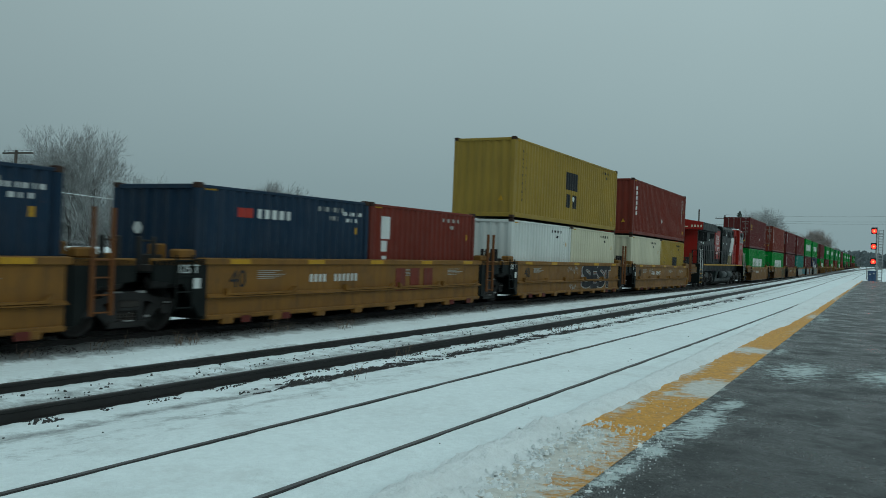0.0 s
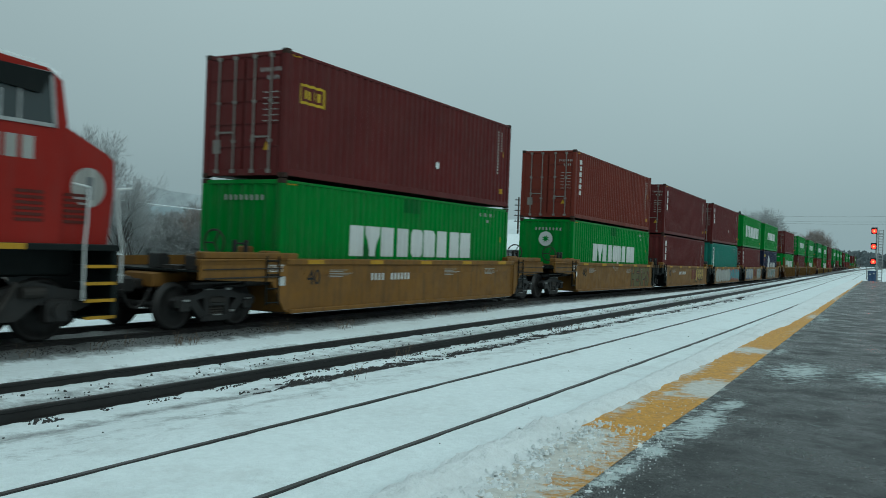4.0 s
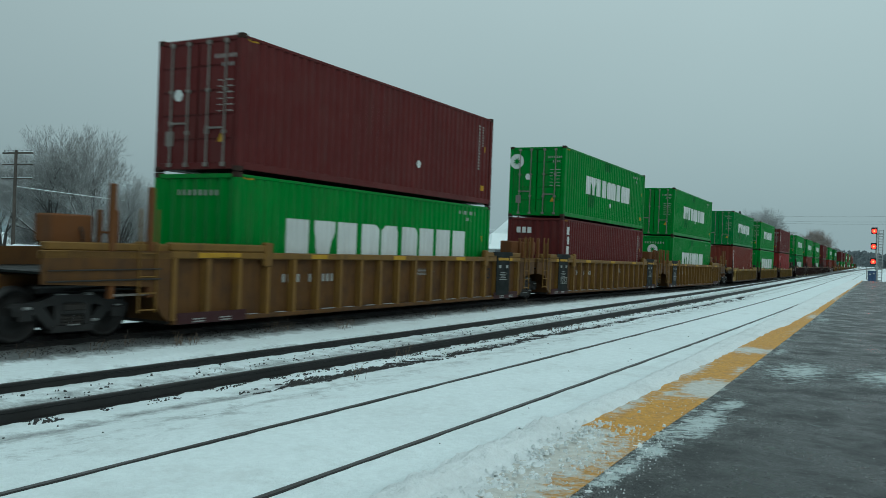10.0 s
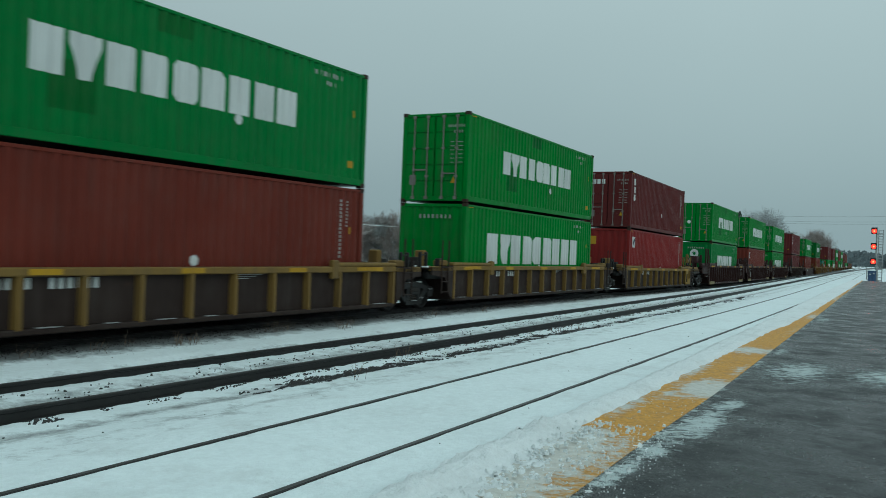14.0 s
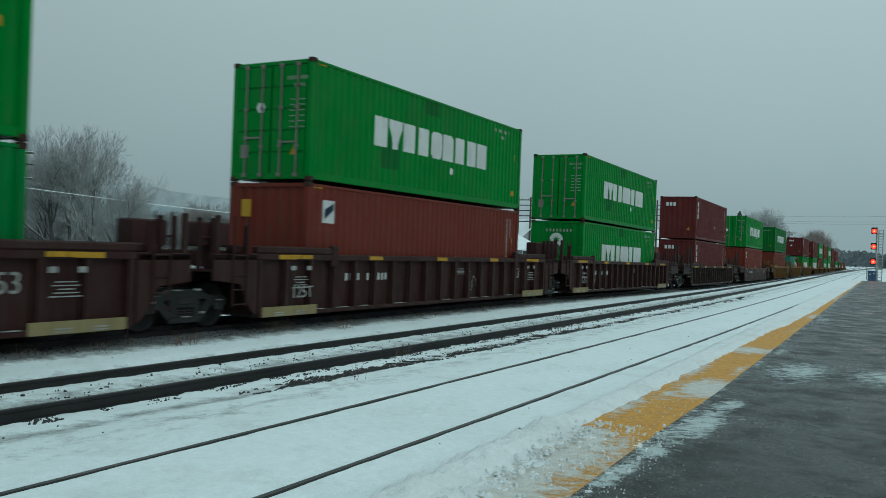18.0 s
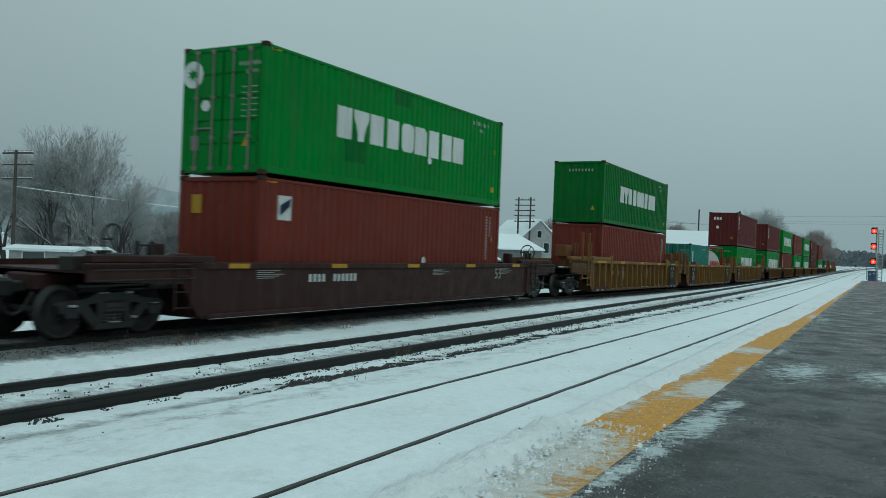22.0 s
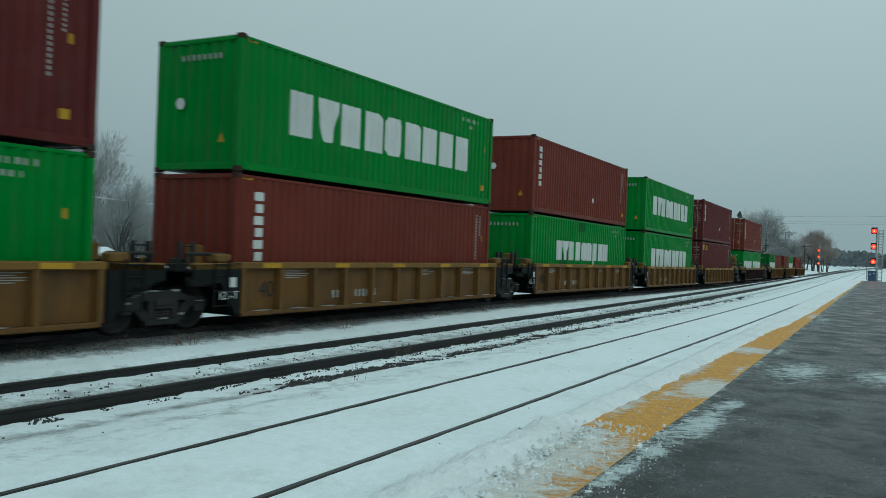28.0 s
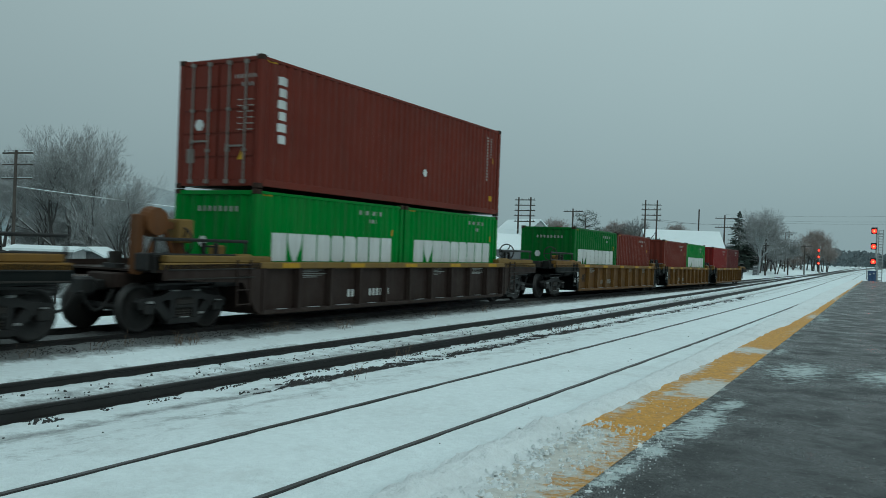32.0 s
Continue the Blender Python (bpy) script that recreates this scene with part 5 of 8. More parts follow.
        part("stencil_plate", Solid().box(-a - 0.30, -a - 0.12, y - 0.01, y - 0.002, 0.86, 1.06).mesh("stencil_plate", LETTER), ob)
    num = Solid()
    nz = 0.52 if kind.startswith("short") else 0.92
    x = -a + 3.4
    for i in range(4):
        num.box(x + i * 0.17, x + i * 0.17 + 0.085, y + (0.14 if c["ribs"] else 0.05), y + (0.146 if c["ribs"] else 0.056), nz, nz + 0.18)
    for i in range(6):
        num.box(x + 0.95 + i * 0.17, x + 0.95 + i * 0.17 + 0.085, y + (0.14 if c["ribs"] else 0.05), y + (0.146 if c["ribs"] else 0.056), nz, nz + 0.18)
    if marks != "sprayed":
        part("number_bars", num.mesh("number_bars", LETTER if c["body"] not in (TANSHEET, TANS) else LETTER_G), ob, "painted number bars")
    tab = Solid()
    for xx in (-a + 1.6, 1.2, a - 2.2) if not c["deck"] else (1.2,):
        for k in range(5):
            tab.box(xx, xx + 0.55 + 0.2 * ((k * 7) % 3), y + (0.14 if c["ribs"] else 0.05), y + (0.146 if c["ribs"] else 0.056), 1.02 + 0.04 * k, 1.035 + 0.04 * k)
    part("stencil_bars", tab.mesh("stencil_bars", LETTER_G), ob)
    return ob


def spray_tag(ob, kind, x0, x1, z0, z1, fill, edge, n, seed):
    """Sprayed fat shapes with an outline, as plain rounded pieces on the car's side."""
    rnd = random.Random(seed)
    c = CARS[kind]
    y = -1.50 + 0.052
    w = (x1 - x0) / n
    x = x0
    for i in range(n):
        back, front = Solid(), Solid()
        wide = w * rnd.uniform(0.75, 1.3)
        cx, cz = x + wide / 2, (z0 + z1) / 2 + rnd.uniform(-0.05, 0.05)
        x = min(x + wide, x1 - w * 0.4)
        lean = rnd.uniform(-0.35, 0.35)
        h = (z1 - z0) / 2 * rnd.uniform(0.8, 1.0)
        yy = y - 0.004 - 0.0012 * i
        f1, f2 = rnd.uniform(0, 6.28), rnd.uniform(0, 6.28)
        m = 24
        pts = []
        for k in range(m):
            a = 6.2832 * k / m
            r = 1.0 + 0.16 * math.sin(3 * a + f1) + 0.12 * math.sin(5 * a + f2)
            ca, sa = math.cos(a), math.sin(a)
            q = (abs(ca) ** 3 + abs(sa) ** 3) ** -0.333
            px, pz = ca * q * r * wide * 0.56 + lean * sa * h, sa * q * r * h * 0.90
            pts.append((px, pz, ca, sa))
        lo, hi = 0.27 - cz, c["top"] - 0.02 - cz

        def clip(v):
            return max(lo, min(hi, v))

        back.add([(cx + p + 0.05 * ca, yy, cz + clip(s + 0.05 * sa)) for p, s, ca, sa in pts], [tuple(range(m))])
        front.add([(cx + p - 0.02 * ca, yy - 0.0006, cz + clip(s - 0.03 * sa)) for p, s, ca, sa in pts], [tuple(range(m))])
        # slanting strokes cut in the outline colour
        for _ in range(3):
            ax, az = cx + rnd.uniform(-0.3, 0.3) * wide, cz + rnd.uniform(-0.5, 0.5) * h
            t = rnd.uniform(0, 3.14)
            dl, dt = rnd.uniform(0.10, 0.30), rnd.uniform(0.015, 0.04)
            u, v = Vector((math.cos(t), math.sin(t))) * dl, Vector((-math.sin(t), math.cos(t))) * dt
            back.add([(ax + p.x, yy - 0.001, az + p.y) for p in (u + v * 0.4, -u + v, -u - v, u - v * 0.4)], [(0, 1, 2, 3)])
        part("spray_outline", back.mesh("spray_outline", edge), ob, "sprayed outline shape" if i == 0 else "")
        part("spray_fill", front.mesh("spray_fill", fill), ob, "sprayed fat rounded shape" if i == 0 else "")
def scrawl(ob, face, x, z, w, h, mat, seed, r=0.012, turns=26):
    """A loose sprayed scribble that cannot be read."""
    rnd = random.Random(seed)
    s = Solid()
    p = (x, z + h * rnd.random())
    for i in range(turns):
        q = (x + w * (i + 1) / turns + rnd.uniform(-0.14, 0.10) * w, z + h * rnd.random())
        d = Vector((q[0] - p[0], q[1] - p[1]))
        o = Vector((-d.y, d.x)).normalized() * r * rnd.uniform(0.6, 1.2)
        s.add([(p[0] + o.x, face, p[1] + o.y), (p[0] - o.x, face, p[1] - o.y), (q[0] - o.x, face - 0.0004 * (i % 3), q[1] - o.y), (q[0] + o.x, face - 0.0004 * (i % 3), q[1] + o.y)], [(0, 1, 2, 3)])
        p = q
    part("spray_scrawl", s.mesh("spray_scrawl", mat), ob, "loose pale sprayed scribble")


GLYPHS = {}


def glyph(ch, fat):
    """The flat outline of one character, fattened; its points and faces."""
    fat = round(fat, 4)
    if (ch, fat) not in GLYPHS:
        cu = bpy.data.curves.new("writing", "FONT")
        cu.body, cu.size, cu.offset = ch, 1.0, fat
        ob = bpy.data.objects.new("writing", cu)
        me = bpy.data.meshes.new_from_object(ob)
        bpy.data.objects.remove(ob)
        bpy.data.curves.remove(cu)
        GLYPHS[ch, fat] = ([(v.co.x, v.co.y) for v in me.vertices], [tuple(p.vertices) for p in me.polygons])
        bpy.data.meshes.remove(me)
    return GLYPHS[ch, fat]


def spray_word(ob, word, x0, x1, z0, z1, layers, seed, lean=0.0, widths=None):
    """A sprayed word in fat letters: layers of (paint, fatness, height over the sheet) from the back to the front."""
    rnd = random.Random(seed)
    widths = widths or [1.0] * len(word)
    unit = (x1 - x0) / sum(widths)
    x = x0
    for i, (ch, w) in enumerate(zip(word, widths)):
        pts = glyph(ch, 0.03)[0]
        gx0, gx1 = min(p[0] for p in pts), max(p[0] for p in pts)
        gy0, gy1 = min(p[1] for p in pts), max(p[1] for p in pts)
        up, tilt = rnd.uniform(-0.04, 0.04), lean + rnd.uniform(-0.06, 0.06)
        kx, kz = unit * w * 1.04 / (gx1 - gx0), (z1 - z0) / (gy1 - gy0)
        for k, (mat, fat, name) in enumerate(layers):
            v, f = glyph(ch, fat if ch != "B" else 0.3 * fat)
            s = Solid()
            s.add([(x + (p - gx0) * kx + tilt * (q - gy0) * kz, -1.4525 - 0.0011 * k - 0.0001 * i, max(0.27, min(1.435, z0 + up + (q - gy0) * kz))) for p, q in v], f)
            part(name, s.mesh(name, mat), ob, "sprayed fat letter" if k == len(layers) - 1 else "")
        x += unit * w


# ---- the train, from its head: wells with their loads ----
RND = random.Random(11)
HC, STD, L40, L20 = 2.896, 2.591, 12.192, 6.058
FLOOR = 0.355


def load(mid, z, L, H, mat, end, look_of, label):
    ob = container(L, H, mat, end, look_of, label, rnd=RND)
    MOVING.append((ob, mid, 0.0, TOP_T + z))
    return ob


NAMES = {GREEN: "green", GREEN_B: "bright green", GREEN_D: "dark green", GREEN_T: "bluish green", TEAL: "teal", MAROON: "dark maroon", BROWN: "red-brown", RED: "red",
         OCHRE: "mustard yellow", CREAM: "cream", WHITE: "white", BLUE: "blue", NAVY: "navy blue"}
SHAPES = {"green_big": "with large white blocks", "green_small": "with white blocks", "green_emblem": "with white blocks and emblem", "green20": "with white blocks",
          "column": "with white upright blocks", "tex": "with small white word blocks", "plain": "with plain ribbed sides", "boxed": "with a boxed pale mark", "flag": "with a small flag plate",
          "yellow_word": "with yellow word blocks", "mustard": "with a dark bar mark", "mustard20": "with a dark bar mark", "blue20": "with red and white blocks", "red20": "with a white upright mark",
          "navy": "with yellow and white marks", "teal40": "with a white upright panel", "teal20": "with a white upright panel", "white20": "with plain ribbed sides"}


def name_of(L, mat, end, look_of, where):
    return f"{NAMES[mat]} ribbed container {SHAPES[look_of]}, {where}"


# front of the load along the train, car kind, upper load, lower loads, bogie under the trailing joint: shared, or a coupling of two cars
G1, G2 = "green_small", "green_big"
TRAIN = [
    (-2.95, "smooth", None, [(BLUE, "F", "blue20"), (BLUE, "F", "blue20")], "joint"),
    (12.25, "smooth", None, [(BLUE, "F", "blue20"), (BROWN, "F", "red20")], "joint"),
    (27.35, "smooth", (OCHRE, "F", "mustard"), [(WHITE, "F", "white20"), (CREAM, "F", "white20")], "joint"),
    (42.42, "smooth", (BROWN, "F", "column"), [(CREAM, "F", "white20"), (OCHRE, "F", "mustard20")], "end"),
    (83.82, "smooth", (MAROON, "D", "boxed"), [(GREEN, "F", "green_small")], "end"),
    (102.65, "smooth", (BROWN, "D", "column"), [(GREEN_B, "F", "green_emblem")], "joint"),
    (118.1, "smooth", (MAROON, "D", "tex"), [(MAROON, "F", "tex")], "joint"),
    (133.2, "smooth", (MAROON, "D", "tex"), [(TEAL, "F", "teal40")], "joint"),
    (148.5, "smooth", (GREEN_B, "F", G2), [(MAROON, "D", "tex")], "joint"),
    (163.9, "smooth", (GREEN_B, "F", "green_emblem"), [(NAVY, "F", "navy")], "end"),
    (185.17, "long", (MAROON, "D", "plain"), [(GREEN_B, "F", G2)], "joint"),
    (204.2, "long", (GREEN, "D", "green_emblem"), [(MAROON, "F", "tex")], "joint"),
    (223.28, "long", (GREEN, "D", G1), [(GREEN, "F", "green_emblem")], "end"),
    (245.7, "mid", (GREEN_T, "D", "green_emblem"), [(BROWN, "F", "column")], "joint"),
    (263.6, "mid", (GREEN, "D", G1), [(GREEN_B, "F", G2)], "joint"),
    (281.87, "mid", (MAROON, "D", "tex"), [(RED, "F", "flag")], "end"),
    (303.87, "long_brown", (GREEN, "D", G1), [(GREEN_T, "F", "green_emblem")], "joint"),
    (323.22, "long_brown", (GREEN, "D", G1), [(BROWN, "F", "flag")], "joint"),
    (342.37, "long_brown", (GREEN, "D", G1), [(GREEN, "F", "green_emblem")], "end"),
    (365.46, "long_dark", (MAROON, "F", "tex"), [(MAROON, "F", "tex")], "end"),
    (388.8, "smooth_brown", (GREEN, "D", "green_emblem"), [(BROWN, "F", "flag")], "end"),
    (412.2, "long", (GREEN_D, "F", G1), [(BROWN, "F", "plain")], "joint"),
    (431.5, "long", None, [(TEAL, "D", "teal20"), "tank"], "joint"),
    (450.94, "long", (MAROON, "F", "tex"), [(GREEN, "F", G1)], "end"),
    (472.45, "short", (MAROON, "F", "tex"), [(GREEN_B, "F", G2)], "joint"),
    (488.12, "short", (GREEN, "F", G2), [(BROWN, "F", "column")], "joint"),
    (503.88, "short", (BROWN, "F", "column"), [(GREEN_B, "F", G1)], "joint"),
    (519.62, "short", (GREEN, "F", G2), [(GREEN_B, "F", G2)], "joint"),
    (535.3, "short", (MAROON, "D", "tex"), [(MAROON, "D", "yellow_word")], "end"),
    (554.98, "short_dark", (BROWN, "D", "column"), [(GREEN_B, "F", "green20"), (GREEN_B, "F", "green20")], "end"),
    (574.85, "short", None, [(GREEN_D, "F", "green20"), (BROWN, "F", "plain")], "joint"),
    (590.4, "short", None, [(BROWN, "F", "plain"), (GREEN_B, "F", "green20")], "joint"),
    (606.0, "short", None, [(RED, "F", "plain"), (MAROON, "F", "plain")], "end"),
]
CAR_TEXT = {"smooth": "tan smooth-sided well car with black ends", "smooth_brown": "brown smooth-sided well car", "long": "golden ribbed well car with black panels", "long_brown": "dark brown ribbed well car with yellow strips",
            "long_dark": "nearly black ribbed well car", "mid": "brown well car with yellow chords and ribs", "short": "tan ribbed well car with black ends", "short_dark": "dark ribbed well car with a yellow chord"}


def build_train():
    prev_end = "end"
    for i, (x, kind, up, lows, tail) in enumerate(TRAIN):
        mid = x + L40 / 2
        half = CARS[kind]["half"]
        # room to the next unit
        nxt = TRAIN[i + 1][0] + L40 / 2 - CARS[TRAIN[i + 1][1]]["half"] if i + 1 < len(TRAIN) else mid + half + 5
        gap = nxt - (mid + half)
        state = "graffiti-marked" if kind == "smooth" and i in (2, 5, 6, 7, 8, 9) else "grimy"
        lab = f"{state} {CAR_TEXT[kind]}, carrying {'stacked' if up else 'single'} containers"
        left_b = 1.75 if prev_end == "end" else None
        right_b = 1.55 if tail == "end" else gap / 2
        rl = 2.85 if prev_end == "end" else 1.35
        rr = 2.85 if tail == "end" else 1.35
        car = well_car(kind, lab, left_b, right_b, rl, rr, "sprayed" if i in (2, 5, 7, 8, 9) else "", seed=i, ledged=i < 4)
        MOVING.append((car, mid, 0.0, TOP_T))
        if i == 2:
            spray_word(car, "SEST", 0.85, 4.75, 0.36, 1.34, ((SPRAY_M, 0.09, "spray_glow"), (SPRAY_W, 0.075, "spray_outline"), (SPRAY_K, 0.048, "spray_fill")), 2, 0.0, (1.2, 0.9, 1.1, 0.9))
        elif i == 5:
            spray_word(car, "HEAPS", 2.05, 5.35, 0.36, 1.34, ((FADED_R, 0.09, "spray_glow"), (SPRAY_K, 0.075, "spray_outline"), (SPRAY_O, 0.048, "spray_fill")), 3, 0.05)
        elif i == 6:
            spray_tag(car, kind, 1.9, 4.6, 0.45, 1.40, SPRAY_G, SPRAY_K, 5, 4)
        elif i == 7:
            spray_tag(car, kind, -5.3, 0.7, 0.28, 1.40, SPRAY_W, LETTER_G, 7, 5)
            spray_tag(car, kind, 0.8, 5.6, 0.30, 1.40, SPRAY_T, LETTER_R, 6, 6)
        elif i == 8:
            spray_tag(car, kind, -5.0, -0.4, 0.25, 1.42, SPRAY_W, SPRAY_B, 5, 7)
            spray_word(car, "WERK", 2.15, 5.0, 0.34, 1.36, ((SPRAY_T, 0.095, "spray_glow"), (SPRAY_K, 0.060, "spray_outline"), (SPRAY_W, 0.048, "spray_fill")), 8, 0.04, (1.25, 0.9, 1.0, 1.1))
            spray_word(car, "SH", 5.0, 5.75, 0.62, 1.20, ((SPRAY_K, 0.075, "spray_outline"), (SPRAY_W, 0.045, "spray_fill")), 12)
        elif i == 9:
            spray_word(car, "BOAKSTER", -4.45, 3.1, 0.36, 1.36, ((SPRAY_T, 0.095, "spray_glow"), (SPRAY_K, 0.054, "spray_outline"), (SPRAY_W, 0.040, "spray_fill")), 9, 0.02)
        if i == 21:
            for k, (xx, zz, ww, hh) in enumerate(((-3.1, 0.55, 0.75, 0.75), (-1.1, 0.5, 0.4, 0.85), (1.6, 0.6, 0.6, 0.7), (4.4, 0.6, 0.5, 0.4))):
                scrawl(car, -1.357, xx, zz, ww, hh, DIMWHITE, 40 + k, 0.011, 22 if k != 1 else 9)
        elif i == 2:
            scrawl(car, -1.4525, -0.9, 0.95, 1.2, 0.32, DIMWHITE, 51)
            scrawl(car, -1.4525, -0.6, 0.30, 0.7, 0.25, DIMWHITE, 52)
        elif i == 5:
            scrawl(car, -1.4525, -1.1, 1.1, 0.8, 0.28, DIMWHITE, 53)
        elif i == 3:
            scrawl(car, -1.4525, -3.3, 0.95, 0.8, 0.36, DIMWHITE, 54)
        elif i == 19:
            scrawl(car, -1.357, 0.2, 0.45, 1.0, 0.8, LETTER_G, 55, 0.014, 12)
        elif i in (17, 18):
            scrawl(car, -1.357, -5.0 + 7 * (i % 2), 0.5, 0.8, 0.5, LETTER_G, 56 + i, 0.010, 14)
        if kind == "smooth" and i in (1, 6, 8):
            for xx in (1.0, 1.75, 2.5) if i != 8 else (0.2, 0.85, 1.5):
                q = Solid().prism([(xx, 1.22), (xx + 0.50, 1.22), (xx + 0.50, 0.62), (xx, 0.62)], -1.4535, -1.446)
                part("company_bar", q.mesh("company_bar", FADED_R), car, "faded red painted bar")
        # loads
        hl = STD if len(lows) == 2 else HC
        if len(lows) == 2:
            for k, lo in enumerate(lows):
                m = x + (L20 / 2 if k == 0 else L40 - L20 / 2)
                if lo == "tank":
                    MOVING.append((tank_container(), m, 0.0, TOP_T + FLOOR))
                else:
                    load(m, FLOOR, L20, hl, lo[0], lo[1], lo[2], name_of(L20, *lo, "in well car"))
        else:
            lo = lows[0]
            load(mid, FLOOR, L40, hl, lo[0], lo[1], lo[2], name_of(L40, *lo, "in well car"))
        if up:
            z = FLOOR + hl + 0.012
            load(mid, z, L40, HC, up[0], up[1], up[2], name_of(L40, *up, "stacked on top"))
        prev_end = tail


def tank_container():
    ob = thing("tank_container", "grey-white tank in a red twenty-foot frame with dark red block lettering", "tank container", "intermodal containers")
    hl, H = L20 / 2, STD
    for sx in (-1, 1):
        for sy in (-1, 1):
            part("frame_post", stored("tank_post", RED, lambda: Solid().cbox(-0.07, 0.07, -0.07, 0.07, 0, H, 0.02)), ob, at=(sx * (hl - 0.08), sy * 1.14, 0))
            br = Solid().tube((sx * (hl - 0.08), sy * 1.1, H - 0.1), (sx * (hl - 0.08), 0.25 * sy, H - 0.9), 0.05, n=8)
            part("frame_brace", br.mesh("frame_brace", RED), ob)
        for z in (0.07, H - 0.07):
            part("frame_rail", stored("tank_end_rail", RED, lambda: Solid().cbox(-0.06, 0.06, -1.1, 1.1, -0.06, 0.06, 0.02)), ob, at=(sx * (hl - 0.08), 0, z))
    for sy in (-1, 1):
        for z in (0.07, H - 0.06):
            part("frame_rail", stored("tank_side_rail", RED, lambda: Solid().cbox(-hl, hl, -0.05, 0.05, -0.06, 0.06, 0.02)), ob, at=(0, sy * 1.15, z))
    prof = [(-2.78, 0.15), (-2.74, 0.55), (-2.62, 0.88), (-2.42, 1.06), (-2.2, 1.12), (2.2, 1.12), (2.42, 1.06), (2.62, 0.88), (2.74, 0.55), (2.78, 0.15)]
    part("tank_shell", Solid().rings(prof, 40, "x").mesh("tank_shell", TANKW, True), ob, "dirty grey-white insulated tank shell", at=(0, 0, 1.28))
    part("walkway", Solid().cbox(-2.3, 2.3, -0.5, 0.5, 2.40, 2.46, 0.01).mesh("walkway", ALU), ob)
    man = Solid().rings([(2.38, 0.3), (2.55, 0.3), (2.57, 0.26)], 18, "z")
    part("manhole", man.mesh("manhole", ALU), ob)
    s = Solid()
    for x, z, w, h in block_row(-1.75, 1.55, -0.20, 0.25, 5):
        vs = []
        for k in range(9):
            zz = z + h * k / 8
            vs += [(x, -math.sqrt(max(0.1, 1.129 ** 2 - zz ** 2)), zz + 1.28), (x + w, -math.sqrt(max(0.1, 1.129 ** 2 - zz ** 2)), zz + 1.28)]
        s.add(vs, [(2 * k, 2 * k + 1, 2 * k + 3, 2 * k + 2) for k in range(8)])
    part("lettering", s.mesh("lettering", LETTER_R), ob, "dark red painted blocks")
    part("warning_plate", Solid().prism([(1.7, 1.12), (2.4, 1.12), (2.4, 1.4), (1.7, 1.4)], -1.135, -1.125).mesh("warning_plate", SAFETY), ob, "yellow notice plate")
    return ob


build_train()
# ---- the locomotive in the middle of the train, long hood leading ----
def loco_bogie(parent, x):
    b = part("bogie", Solid().cbox(-0.5, 0.5, -0.9, 0.9, 0.55, 0.95, 0.03).mesh("bogie", RUNGEAR), parent, "three-axle bogie with black side frames", at=(x, 0, 0))
    prof = [(-2.55, 0.62), (-2.45, 0.86), (-2.0, 0.92), (-1.45, 1.05), (-0.9, 0.90), (-0.45, 1.05), (0.45, 1.05), (0.9, 0.90), (1.45, 1.05), (2.0, 0.92), (2.45, 0.86), (2.55, 0.62),
            (2.3, 0.52), (1.55, 0.66), (1.2, 0.40), (0.75, 0.40), (0.4, 0.66), (-0.4, 0.66), (-0.75, 0.40), (-1.2, 0.40), (-1.55, 0.66), (-2.3, 0.52)]
    for sy in (-1, 1):
        part("side_frame", stored("loco_side_frame", RUNGEAR, lambda: Solid().prism(prof, -0.09, 0.09)), b, at=(0, sy * 1.12, 0))
        for d in (-1.9, 0.0, 1.9):
            part("axle_box", stored("loco_axle_box", RUNGEAR, lambda: Solid().cbox(-0.22, 0.22, -0.16, 0.10, 0.34, 0.74, 0.04).tube((0, -0.2, 0.54), (0, -0.1, 0.54), 0.13, n=14)), b, at=(d, sy * 1.14, 0))
        for d in (-0.95, 0.95):
            part("damper", stored("loco_damper", STEEL, lambda: Solid().tube((-0.15, 0, 0.5), (0.2, 0, 1.02), 0.05, n=8)), b, at=(d, sy * 1.26, 0))
            part("brake_cylinder", stored("loco_brake_cylinder", STEEL, lambda: Solid().tube((-0.2, 0, 0.8), (0.2, 0, 0.8), 0.10, n=12)), b, at=(d * 1.5, sy * 1.26, 0.06))
    for d in (-2.35, -0.95, 0.95, 2.3):
        part("traction_motor", stored("traction_motor", RUNGEAR, lambda: Solid().cbox(-0.46, 0.46, -0.64, 0.64, 0.20, 0.80, 0.08)), b, at=(d, 0, 0))
    for k, d in enumerate((-1.9, 0.0, 1.9)):
        w = part("wheelset", stored("loco_wheelset", RUNGEAR, lambda: wheelset_solid(0.53), True), b, at=(d, 0, 0.53))
        WHEELS.setdefault(("loco", k), []).append(w)


